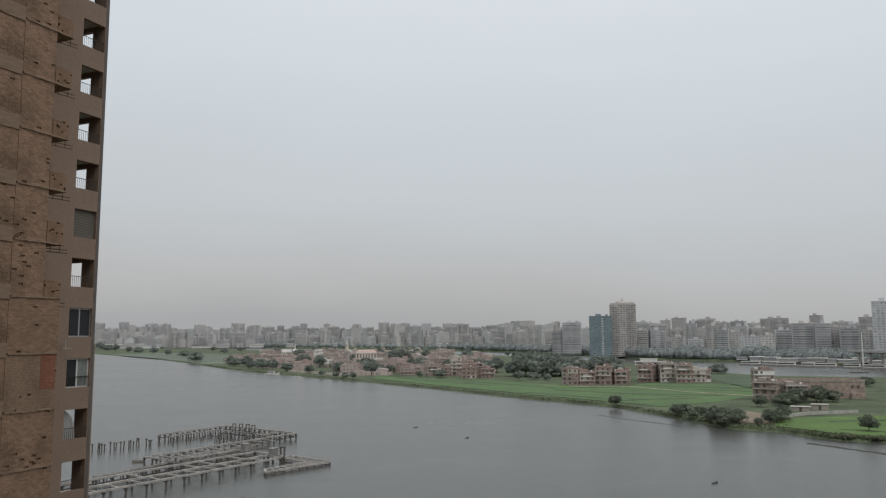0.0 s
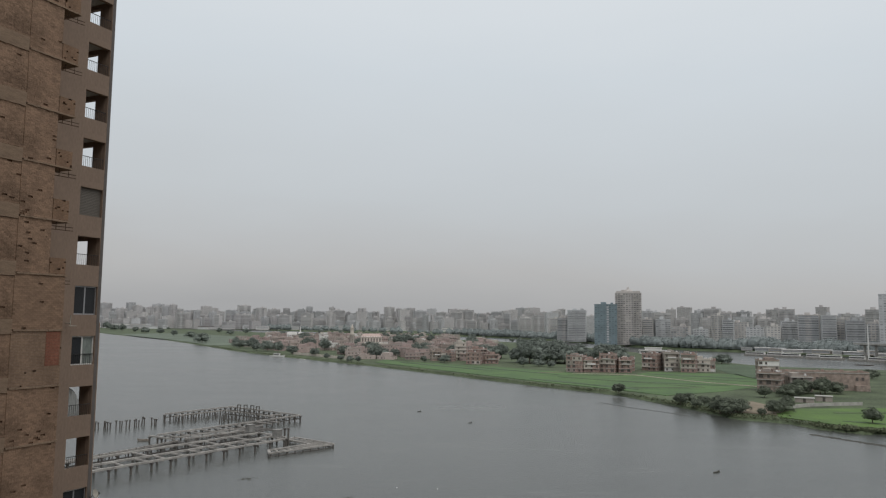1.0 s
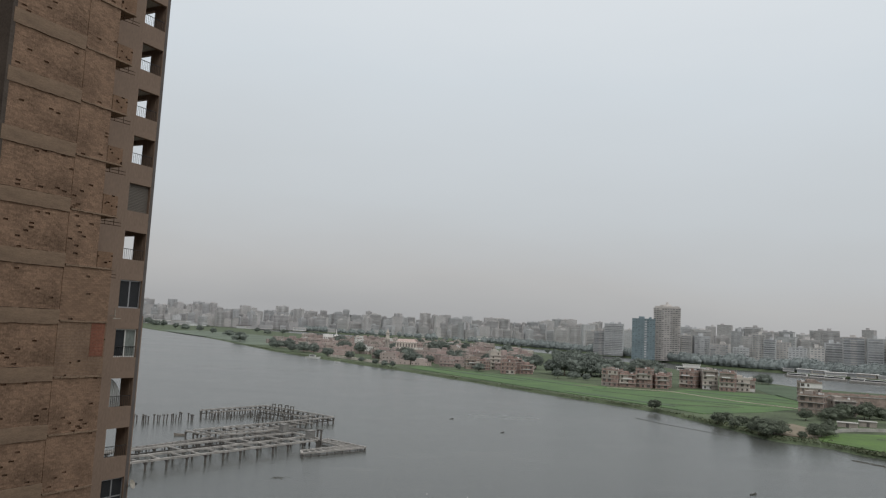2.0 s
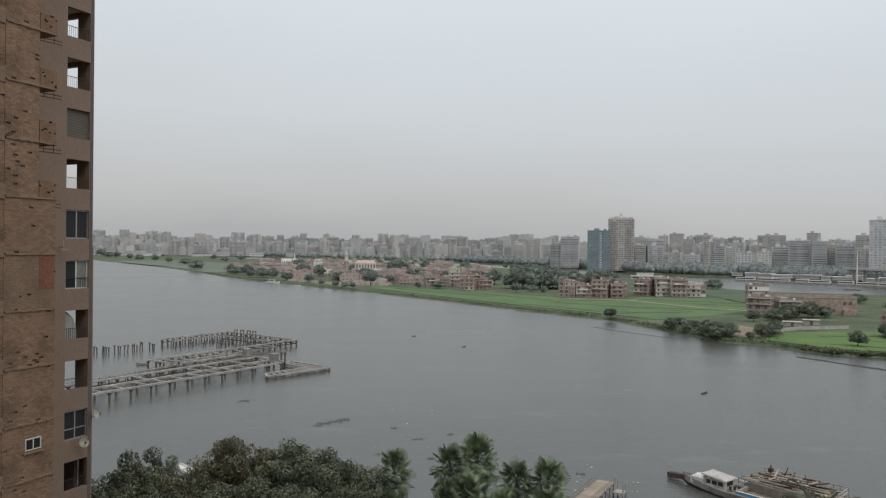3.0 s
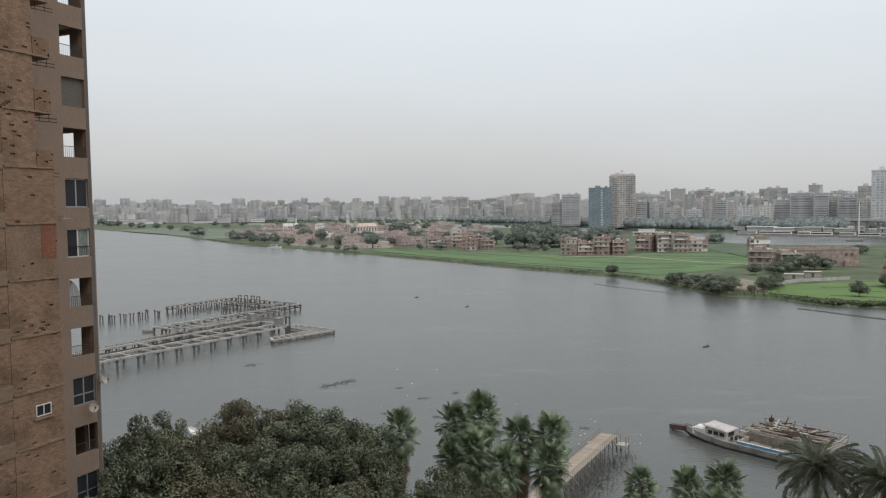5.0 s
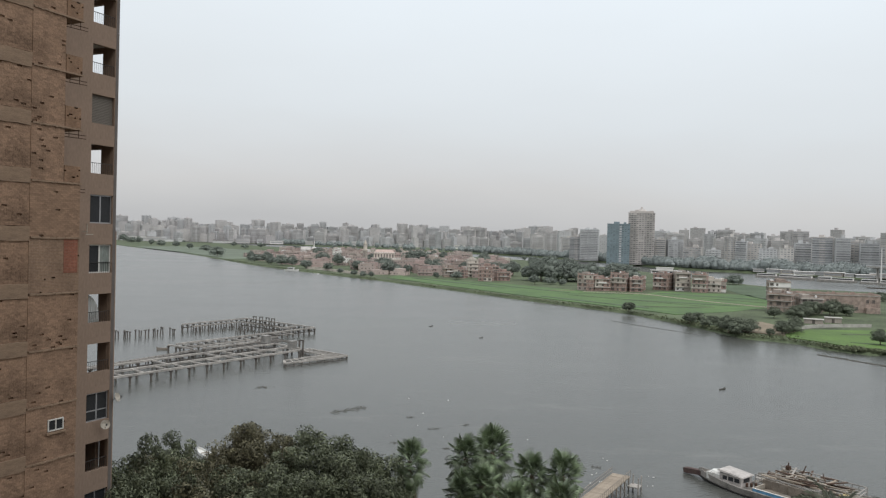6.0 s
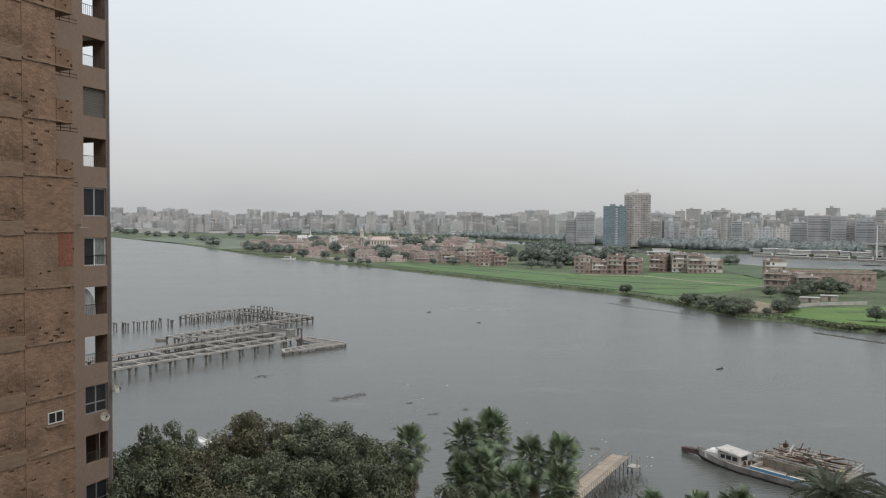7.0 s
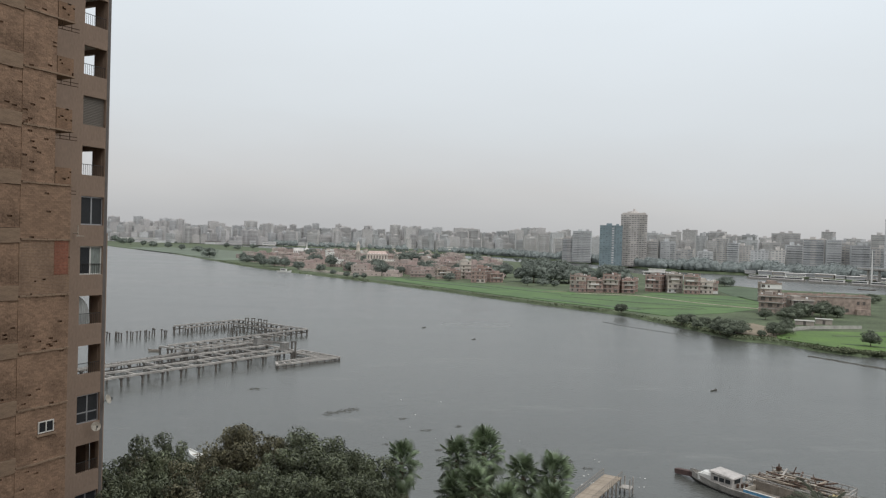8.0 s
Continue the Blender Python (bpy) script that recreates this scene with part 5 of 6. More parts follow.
# ---- far bank: city ----
def city_block(x, y, w, d, h, wall, seed, turn_by, label, name="apartment_block", window=None, floor_h=3.1, style=None):
    """A block of flats with storeys of windows, balcony bands and a cluttered roof; its front faces -Y."""
    r = random.Random(seed)
    t = thing(name, pose(x, y, 2.9, 0, 0, turn_by), label, "building", "city buildings")
    bm = bmesh.new()
    box(bm, -w / 2, w / 2, -d / 2, d / 2, 0, h)
    part("wall", bm, wall, t)
    floors = max(2, int(h / floor_h))
    fh = h / floors
    style = r.choice((0, 1, 1, 2)) if style is None else style
    bm = bmesh.new()
    n = max(3, int(w / 4.2))
    for k in range(floors):
        z = k * fh
        if style == 1:
            box(bm, -w * 0.46, w * 0.46, -d / 2 - 0.12, -d / 2 + 0.02, z + 0.8, z + 2.7)
        else:
            for i in range(n):
                if r.random() < 0.08:
                    continue
                px = -w / 2 + w * (i + 0.5) / n
                ww = w / n * (0.30 if style == 0 else 0.38)
                box(bm, px - ww, px + ww, -d / 2 - 0.12, -d / 2 + 0.02, z + 0.9, z + 2.4)
        m = max(2, int(d / 4.5))
        for i in range(m):
            py = -d / 2 + d * (i + 0.5) / m
            for s in (-1, 1):
                box(bm, s * w / 2 - 0.1, s * w / 2 + 0.1, py - 0.8, py + 0.8, z + 0.9, z + 2.3)
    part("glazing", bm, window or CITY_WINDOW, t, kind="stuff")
    bm = bmesh.new()
    if style != 0:
        for k in range(1, floors):
            z = k * fh
            if style == 1:
                gap = 0.04 + 0.05 * (seed % 3)
                box(bm, -w / 2, -w * gap, -d / 2 - 1.3, -d / 2 - 0.002, z - 0.3, z + 0.75)
                box(bm, w * gap, w / 2, -d / 2 - 1.3, -d / 2 - 0.002, z - 0.3, z + 0.75)
            else:
                for s in (-0.3, 0.3):
                    box(bm, w * s - w * 0.13, w * s + w * 0.13, -d / 2 - 1.3, -d / 2 - 0.002, z - 0.2, z + 0.8)
        part("balcony_front", bm, wall if window is FAR_CITY_WINDOW else CITY[(0, 1, 0, 2)[seed % 4]], t, kind="stuff")
    else:
        bm.free()
    bm = bmesh.new()
    box(bm, -w / 2 - 0.3, w / 2 + 0.3, -d / 2 - 0.3, d / 2 + 0.3, h, h + 0.9)
    a = r.uniform(-0.3, 0.05) * w
    box(bm, a, a + w * 0.25, -d * 0.2, d * 0.2, h + 0.9, h + r.uniform(3, 6))
    if r.random() < 0.5:
        b = r.uniform(0.1, 0.3) * w
        box(bm, b, b + w * 0.12, -d * 0.2, d * 0.1, h + 0.9, h + r.uniform(2, 4.5))
    part("roof", bm, wall, t)
    return t


def at_bearing(px, dist):
    """A place by its bearing (as a share of the view's half width) and distance."""
    k = px * math.tan(radians(30.3))
    return dist * k / math.hypot(1, k), dist / math.hypot(1, k)


r = random.Random(99)
seed = 500
# two high towers
x, y = at_bearing(0.434, 1290)
tan_tower = city_block(x, y, 42, 26, 84, TOWER_WALL, 1, -14, "high tan apartment tower with a stepped top", "high_tower", window=TOWER_GLASS, style=2)
bm = bmesh.new()
box(bm, -19, 19, -11, 11, 84.9, 87.5)
rod(bm, (0, 0, 87.5), (0, 0, 90.5), 8, 6, 8)
rod(bm, (0, 0, 90.5), (0, 0, 94.5), 2.5, 1.5, 8)
part("crown_storey", bm, TOWER_WALL, tan_tower)
x, y = at_bearing(0.383, 1280)
blue_tower = city_block(x, y, 36, 26, 65, BLUE_GLASS, 2, -13, "blue glazed tower block", "blue_tower", window=BLUE_PANE, style=0)
for k in range(15):
    bm = bmesh.new()
    box(bm, 1.5, 5.0, -13.35, -13.15, 4 + 4.0 * k, 6.4 + 4.0 * k)
    part("pale_panel", bm, CITY[2], blue_tower)
# riverside row and rows behind it
ROW = [(0.27, 1700, 30, 44), (0.318, 1450, 34, 58), (0.29, 1460, 26, 44), (0.462, 1330, 20, 42)]
px = 0.478
while px < 1.12:
    dist = 1300 - 210 * (px - 0.47) / 0.6 + r.uniform(-20, 40)
    w = r.uniform(13, 29)
    ROW.append((px, dist, w, r.choice((r.uniform(26, 38), r.uniform(38, 52), r.uniform(40, 48)))))
    px += (w + r.uniform(1, 11)) / dist / 0.584
ROW.append((1.027, 1080, 23, 73))
for px, dist, w, h in ROW:
    x, y = at_bearing(px, dist)
    seed += 1
    city_block(x, y, w, r.uniform(14, 20), h, CITY[seed % 4], seed, -math.degrees(math.atan2(x, y)) + r.uniform(-14, 14), "weathered concrete apartment block facing the river")
for depth, lo, hi in ((260, 44, 62), (560, 52, 74)):
    px = 0.2
    while px < 1.12:
        dist = 1320 - 210 * (px - 0.47) / 0.6 + depth + r.uniform(-60, 60) + (600 * max(0, 0.45 - px) / 0.25 if px < 0.45 else 0)
        w = r.uniform(20, 36)
        x, y = at_bearing(px, dist)
        seed += 1
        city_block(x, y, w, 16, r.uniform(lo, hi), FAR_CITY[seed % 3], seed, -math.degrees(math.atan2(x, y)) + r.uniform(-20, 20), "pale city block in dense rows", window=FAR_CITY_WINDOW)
        px += (w + r.uniform(2, 14)) / dist / 0.584
for base, lo, hi in ((2930, 26, 60), (3160, 50, 88), (3420, 66, 100)):
    px = -1.0
    while px < 0.3:
        dist = base - 550 * max(0, px + 0.12) + 700 * max(0, -px - 0.45) + r.uniform(-70, 70)
        w = r.uniform(18, 52) * (0.6 if r.random() < 0.2 else 1)
        x, y = at_bearing(px, dist)
        seed += 1
        tall = (lo + (hi - lo) * r.random() ** 1.5) * (1 + 0.22 * max(0, -px - 0.3))
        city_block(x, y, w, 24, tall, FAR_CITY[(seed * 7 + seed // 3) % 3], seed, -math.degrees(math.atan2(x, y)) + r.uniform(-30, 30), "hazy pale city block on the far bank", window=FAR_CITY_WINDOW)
        px += (w * r.uniform(0.75, 1.2)) / dist / 0.584
# low pale halls and yards in front of the far blocks
for i in range(46):
    px = -0.98 + 1.2 * r.random()
    dist = 2880 - 550 * max(0, px + 0.12) + 700 * max(0, -px - 0.45) + r.uniform(-60, 30)
    x, y = at_bearing(px, dist)
    w, h = r.uniform(14, 60), r.uniform(6, 17)
    hall = thing("far_hall", pose(x, y, 2.9, 0, 0, -math.degrees(math.atan2(x, y)) + r.uniform(-12, 12)), "low pale hall on the far bank", "building", "far halls")
    bm = bmesh.new()
    box(bm, -w / 2, w / 2, -8, 8, 0, h)
    part("wall", bm, (FAR_CITY[1], HP[2], CITY[0], FAR_CITY[2])[i % 4], hall)
    bm = bmesh.new()
    box(bm, -w / 2 - 1, w / 2 + 1, -9, 9, h, h + 1.2)
    part("roof", bm, (CITY[0], FAR_CITY_WINDOW)[i % 2], hall)
    bm = bmesh.new()
    box(bm, -w * 0.45, w * 0.45, -8.2, -7.9, h * 0.35, h * 0.7)
    part("window_band", bm, FAR_CITY_WINDOW, hall)
for x, y, w, h, dark in ((-800, 2790, 128, 9, True), (-1085, 2800, 130, 9, False)):
    long_hall = thing("long_pale_hall", pose(x, y, 1.4, 0, 0, -math.degrees(math.atan2(x, y)) - 4), "very long low pale hall behind the fields", "building", "long halls")
    bm = bmesh.new()
    box(bm, -w / 2, w / 2, -9, 9, 0, h)
    part("wall", bm, CITY[0], long_hall)
    bm = bmesh.new()
    box(bm, -w / 2 - 1, w / 2 + 1, -10, 10, h, h + (2.6 if dark else 1.0))
    part("roof", bm, FAR_OPENING if dark else FAR_CITY[0], long_hall)

# tree belt on the far bank
r = random.Random(123)
verts, faces = [], []
for k in range(5600):
    f = r.random()
    i = min(int(f * 118), 117) if k < 2600 else r.randrange(12, 52) if k < 3900 else r.randrange(20, 84) if k < 4900 else r.randrange(101, 118)
    if 84 <= i < 101 and r.random() < 0.65:
        continue
    p, q = far_line[i], far_line[i + 1]
    o = p.lerp(q, r.random())
    if k >= 2600 and noise.noise((o.x * 0.025, o.y * 0.025, 8)) < r.uniform(-0.25, 0.3):
        continue
    d = Vector((o.x + 50, o.y - 300)).normalized()
    o = o + d * (8 + abs(r.gauss(0, 30 + max(0, o.y - 1500) / 12)))
    s = r.uniform(2.6, 8.0) * (1 if k < 2600 else 0.85 + 0.9 * noise.noise((o.x * 0.02, o.y * 0.02, 4))) * (1 + max(0, o.y - 1500) / 3600)
    hh = r.uniform(1.0, 1.5)
    add_core(verts, faces, Vector((o.x, o.y, 3.5 + s * hh * 0.7)), s * 0.82, s * hh * 0.74, r)
    for _ in range(64):
        u = Vector((r.gauss(0, 1), r.gauss(0, 1), r.gauss(0, 1))).normalized()
        c = Vector((o.x, o.y, 3.5 + s * hh * 0.8)) + Vector((u.x * s * 0.8, u.y * s * 0.8, u.z * s * 0.75 * hh))
        n = (u + Vector((r.gauss(0, 0.3), r.gauss(0, 0.3), r.gauss(0, 0.3) + 0.3))).normalized()
        a = n.cross(Vector((r.gauss(0, 1), r.gauss(0, 1), r.gauss(0, 1)))).normalized()
        b = n.cross(a)
        z = s * r.uniform(0.06, 0.15)
        n0 = len(verts)
        verts += [tuple(c - a * z), tuple(c - b * z * 0.6), tuple(c + a * z), tuple(c + b * z * 0.6)]
        faces.append((n0, n0 + 1, n0 + 2, n0 + 3))
me = bpy.data.meshes.new("far_trees")
me.from_pydata([tuple(v) for v in verts], [], faces)
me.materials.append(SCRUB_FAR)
tagged(new("far_trees", me), "dense belt of trees along the far bank, haze in their colour", "trees", kind="stuff")

# road bridge on the far bank
bridge = thing("road_bridge", Matrix.Identity(4), "grey concrete road bridge on slim piers", "bridge")
ends = [Vector((*at_bearing(0.955, 1010), 17.0)), Vector((*at_bearing(1.25, 800), 18.5))]
bm = bmesh.new()
beam(bm, ends[0], ends[1], 14, 1.8)
part("deck", bm, CONCRETE, bridge)
for s in (-6.9, 6.9):
    side = (ends[1] - ends[0]).normalized().cross(Vector((0, 0, 1))) * s
    bm = bmesh.new()
    beam(bm, ends[0] + side + Vector((0, 0, 1.45)), ends[1] + side + Vector((0, 0, 1.45)), 0.4, 1.0)
    part("parapet", bm, CITY[0], bridge)
for k in range(9):
    p = ends[0].lerp(ends[1], (k + 0.5) / 9)
    bm = bmesh.new()
    rod(bm, (p.x, p.y, -1), (p.x, p.y, p.z - 2.2), 1.6, 1.4, 8)
    beam(bm, p + Vector((-4, 3, -1.6)), p + Vector((4, -3, -1.6)), 2.0, 1.4)
    part("pier_column", bm, CONCRETE, bridge)

# moored restaurant boats and a white hall by the far bank
for i, (px, dist, w, h) in enumerate(((0.72, 1000, 26, 4.4), (0.765, 985, 20, 4.8), (0.80, 975, 24, 4.2), (0.85, 955, 16, 5), (0.89, 945, 26, 4.2), (0.95, 930, 18, 4.6), (1.0, 915, 24, 4.4), (1.05, 900, 22, 5))):
    x, y = at_bearing(px, dist)
    b = thing("river_boat", pose(x, y, 0, 0, 0, -38), "long white moored river boat", "boat", "moored boats")
    bm = bmesh.new()
    box(bm, -w / 2, w / 2, -4, 4, -0.5, 2.0)
    part("hull", bm, HULL, b)
    bm = bmesh.new()
    box(bm, -w * 0.42, w * 0.4, -3.4, 3.4, 2.0, h)
    part("saloon", bm, HP[2], b)
    bm = bmesh.new()
    box(bm, -w * 0.4, w * 0.38, -3.5, -3.38, 2.9, 4.0)
    part("window_band", bm, GLASS, b)
    bm = bmesh.new()
    box(bm, -w * 0.44, w * 0.42, -3.8, 3.8, h, h + 0.3)
    part("roof", bm, WHITE_METAL, b)
r = random.Random(77)
for i in range(13):
    x, y = at_bearing(0.70 + 0.034 * i, 1105 - 125 * i / 12 + r.uniform(-10, 25))
    w, h = r.uniform(9, 24), r.uniform(3.2, 6.0)
    hall = thing("riverside_pavilion", pose(x, y, 2.9, 0, 0, -30 + r.uniform(-14, 14)), "low pale riverside pavilion with a flat roof", "building", "riverside pavilions")
    bm = bmesh.new()
    box(bm, -w / 2, w / 2, -6, 6, 0, h)
    part("wall", bm, (HP[2], CITY[0], HP[0])[i % 3], hall)
    bm = bmesh.new()
    box(bm, -w * 0.46, w * 0.46, -6.15, -5.98, 1.2, h - 1.4)
    part("window_band", bm, CITY_WINDOW, hall)
    bm = bmesh.new()
    box(bm, -w / 2 - 1, w / 2 + 1, -7.2, 7, h, h + 0.5)
    part("roof", bm, (CITY[0], HP[2])[i % 2], hall)
x, y = at_bearing(0.975, 930)
mast = thing("riverside_mast", pose(x, y, 0), "tall slim white mast on the far bank", "mast")
bm = bmesh.new()
rod(bm, (0, 0, 0), (0, 0, 38), 1.0, 0.5, 8)
part("pole", bm, WHITE_METAL, mast)
bm = bmesh.new()
box(bm, -2, 2, -2, 2, -0.5, 1.2)
part("base", bm, CONCRETE, mast)
x, y = at_bearing(0.492, 950)
white = thing("white_river_restaurant", pose(x, y, 0, 0, 0, -20), "long white two-deck floating restaurant", "boat")
bm = bmesh.new()
box(bm, -19, 19, -5, 5, -0.5, 1.6)
part("hull", bm, HULL, white)
bm = bmesh.new()
box(bm, -17, 17, -4, 4, 1.6, 5.4)
box(bm, -11, 8, -3.5, 3.5, 5.8, 8.8)
part("deckhouse", bm, HP[2], white)
bm = bmesh.new()
box(bm, -18.5, 18.5, -4.8, 4.8, 5.4, 5.8)
box(bm, -12, 9, -4.2, 4.2, 8.8, 9.1)
part("roof", bm, HP[2], white)
bm = bmesh.new()
box(bm, -16, 16, -4.1, -3.98, 2.8, 4.4)
part("window_band", bm, GLASS, white)

# ---- derelict concrete pier ----
PIER = Matrix.Translation((-50, 240, 0)) @ Matrix.Rotation(math.atan2(0.848, 0.53), 4, "Z")


def pa(a, b, z):
    """Along and across the pier (across counts away from the left bank)."""
    return (a, -b, z)


pier = thing("derelict_pier", PIER, "derelict concrete pier frame standing on piles in the river", "pier")
r = random.Random(31)
bm = bmesh.new()
rod(bm, (0, 0, -3), (0, 0, 2.0), 0.30, 0.27, 8)
box(bm, -0.4, 0.4, -0.4, 0.4, 1.65, 1.95)
PILE_MESH = mesh_of("pier_post", bm, PILE)
bm = bmesh.new()
rod(bm, (0, 0, -3), (0, 0, 2.0), 0.20, 0.18, 6)
THIN_PILE = mesh_of("pier_post", bm, PILE)

bm = bmesh.new()
rod(bm, (0, 0, 1.0), (0, 0, 2.0), 0.12, 0.11, 5)
BALUSTER = mesh_of("baluster", bm, PILE)


def run(a0, b0, a1, b1, z=2.15, w=0.6, h=0.46, step=5.5, thin=False, lower=False):
    """A beam on a row of piles."""
    n = max(1, round(math.hypot(a1 - a0, b1 - b0) / step))
    for i in range(n):
        f, g = i / n, (i + 1) / n
        bm = bmesh.new()
        dz = r.uniform(-0.05, 0.05)
        beam(bm, pa(a0 + (a1 - a0) * f, b0 + (b1 - b0) * f, z + dz), pa(a0 + (a1 - a0) * g, b0 + (b1 - b0) * g, z + r.uniform(-0.05, 0.05)), w, h)
        part("beam", bm, BEAM, pier)
    if lower:
        bm = bmesh.new()
        beam(bm, pa(a0, b0 - 0.5, 1.05), pa(a1, b1 - 0.5, 1.05), 0.3, 0.3)
        part("lower_beam", bm, PILE, pier)
        m = max(2, round(math.hypot(a1 - a0, b1 - b0) / 1.9))
        for i in range(m):
            f = (i + 0.5) / m
            part("baluster", BALUSTER, None, pier, m=pose(*pa(a0 + (a1 - a0) * f, b0 - 0.5 + (b1 - b0) * f, 0)))
    for i in range(n + 1):
        f = i / n
        p = pa(a0 + (a1 - a0) * f + r.uniform(-0.1, 0.1), b0 + (b1 - b0) * f, 0)
        part("pier_post", THIN_PILE if thin else PILE_MESH, None, pier, m=pose(*p, r.uniform(-1.5, 1.5), r.uniform(-1.5, 1.5), r.uniform(0, 90)))


run(-88, 12.6, -11.4, 15.3, z=2.3, w=0.62, step=5.6)
run(-88, 6.2, -9.2, 8.6, z=2.3, w=0.66, step=5.6)
run(-88, -2.4, -6.5, 0.5, z=2.3, w=0.66, step=4.2, lower=True)
run(-6.5, 0.5, -8.8, 13.6, z=2.3, w=0.55, step=5)
run(-88, -4.4, -46, -7.4, w=0.32, z=1.7, step=3.0, thin=True, lower=True)
run(-46, -7.4, -28, -9.8, w=0.32, z=1.7, step=2.6, thin=True, lower=True)
run(-27, -20.0, 33, -18.7, z=2.35, w=0.55, step=2.7, lower=True)
run(-29.2, -20.8, -29.5, -9.8, z=2.3, w=0.5, step=5)
run(-26.8, -8.2, -5.2, -7.2, z=2.2, w=0.5, step=4)
run(-26, -13.6, 8, -12.4, z=2.0, w=0.32, step=4, thin=True)
run(6.6, -59.4, 37.4, -58.8, z=2.35, w=0.42, step=2.6, lower=True)
run(37.4, -58.8, 33, -18.7, z=2.35, w=0.5, step=2.8, lower=True)
run(28.2, -52, 25.4, -24, w=0.45, z=2.1, step=2.2, thin=True, lower=True)
run(25.4, -29, 32, -27, w=0.4, z=2.1, step=2.6, thin=True)
run(8, -56, 30, -55, w=0.3, z=1.8, step=2.4, thin=True)
for k in range(14):
    a = -84 + 5.6 * k
    g = (a + 88) / 76.6
    for b0, b1 in ((12.3 + 2.7 * g, 6.5 + 2.4 * g), (5.9 + 2.4 * g, -2.1 + 2.9 * g)):
        if b0 > 12 or r.random() < 0.55:
            bm = bmesh.new()
            beam(bm, pa(a + r.uniform(-0.5, 0.5), b0, 2.24), pa(a + r.uniform(-0.8, 0.8), b1, 2.24), 0.36, 0.32)
            part("cross_beam", bm, BEAM, pier)
for k in range(10):
    bm = bmesh.new()
    beam(bm, pa(-25 + 4.6 * k, -19.5, 2.05), pa(-25 + 4.6 * k + r.uniform(-2, 2), -8.4 if k < 5 else -12.8, 2.0), 0.32, 0.3)
    part("cross_beam", bm, BEAM, pier)
# bare piles inside the far bay
for k in range(46):
    a, b = r.uniform(8, 26), r.uniform(-54, -25)
    if a < 8 + (b + 54) * 0.35:
        continue
    part("pier_post", THIN_PILE, None, pier, m=pose(*pa(a, b, r.uniform(-0.9, 0.3)), r.uniform(-4, 4), r.uniform(-4, 4), 0))
# plank remains between beams
bm = bmesh.new()
for k in range(80):
    a = -30 + k * 0.45
    if r.random() < 0.6:
        beam(bm, pa(a, -8 + r.uniform(-4, 0), 1.75), pa(a + r.uniform(-0.4, 0.4), -1.5 + r.uniform(-3, 0), 1.75), 0.35, 0.08)
for k in range(130):
    a = -86 + k * 0.45
    if r.random() < 0.75:
        beam(bm, pa(a, -7.2 + r.uniform(0, 1.2), 1.6), pa(a + r.uniform(-0.3, 0.3), -3.2 + r.uniform(-1.2, 0.4), 1.6), 0.36, 0.08)
part("deck_remnant", bm, PILE, pier, "rotten deck remains", kind="stuff")
# portal frames and pump boxes
for a, b in ((25.2, -41.5), (26.0, -39), (25.8, -35.4), (25.0, -31.8)):
    bm = bmesh.new()
    for side in (-0.55, 0.55):
        beam(bm, pa(a + side * 0.45, b + side * 0.9, 2.2), pa(a + side * 0.45, b + side * 0.9, 5.1), 0.24, 0.24)
    beam(bm, pa(a - 0.34, b - 0.68, 5.2), pa(a + 0.34, b + 0.68, 5.2), 0.28, 0.3)
    part("portal_frame", bm, PILE, pier, "small concrete portal frame")
for a, b in ((-6.0, -3.8), (-9.4, 10.6)):
    bm = bmesh.new()
    box(bm, a - 1.1, a + 1.1, -b - 0.9, -b + 0.9, 2.4, 4.3)
    box(bm, a - 1.25, a + 1.25, -b - 1.05, -b + 1.05, 4.3, 4.45)
    box(bm, a - 1.3, a + 1.3, -b - 1.1, -b + 1.1, 2.2, 2.4)
    part("pump_box", bm, mat("grey_stained_box", (0.25, 0.24, 0.225), 0.9, 0.3, 0.8, 5, 0.3), pier, "grey concrete pump box")
bm = bmesh.new()
for k in (0, 1.0):
    beam(bm, pa(-8.2 + k * 0.6, 12.4 + k * 0.9, 0), pa(-8.2 + k * 0.6, 12.4 + k * 0.9, 4.6), 0.4, 0.4)
beam(bm, pa(-8.4, 12.1, 4.65), pa(-7.4, 13.6, 4.65), 0.4, 0.3)
part("portal_frame", bm, PILE, pier)

raft = thing("concrete_raft", PIER, "low square concrete landing frame at the pier end", "raft")
for (a0, b0), (a1, b1) in (((-25.4, 23.2), (-3.6, 27.2)), ((-22.2, 19.6), (-7.6, 21.6)), ((-3.4, 27.0), (-0.8, 9.6)), ((-7.6, 21.6), (-5.4, 10.4)), ((-25.4, 23.2), (-22.2, 19.6)), ((-0.8, 9.6), (-5.4, 10.4))):
    bm = bmesh.new()
    beam(bm, pa(a0, b0, 1.0), pa(a1, b1, 1.0), 0.5, 0.42)
    part("beam", bm, BEAM, raft)
    bm = bmesh.new()
    beam(bm, pa(a0, b0, 0.12), pa(a1, b1, 0.12), 0.22, 0.14)
    part("lower_beam", bm, PILE, raft)
for k in range(9):
    f = k / 8
    bm = bmesh.new()
    beam(bm, pa(-25 + 21.2 * f, 23.3 + 3.7 * f, 0.96), pa(-22 + 14.2 * f, 19.8 + 1.7 * f, 0.96), 0.34, 0.3)
    part("cross_beam", bm, BEAM, raft)
    part("pier_post", THIN_PILE, None, raft, m=pose(*pa(-25 + 21.2 * f, 23.3 + 3.7 * f, -1.1)))
    part("pier_post", THIN_PILE, None, raft, m=pose(*pa(-3.3 + 2.4 * f, 26.8 - 17 * f, -1.1)))
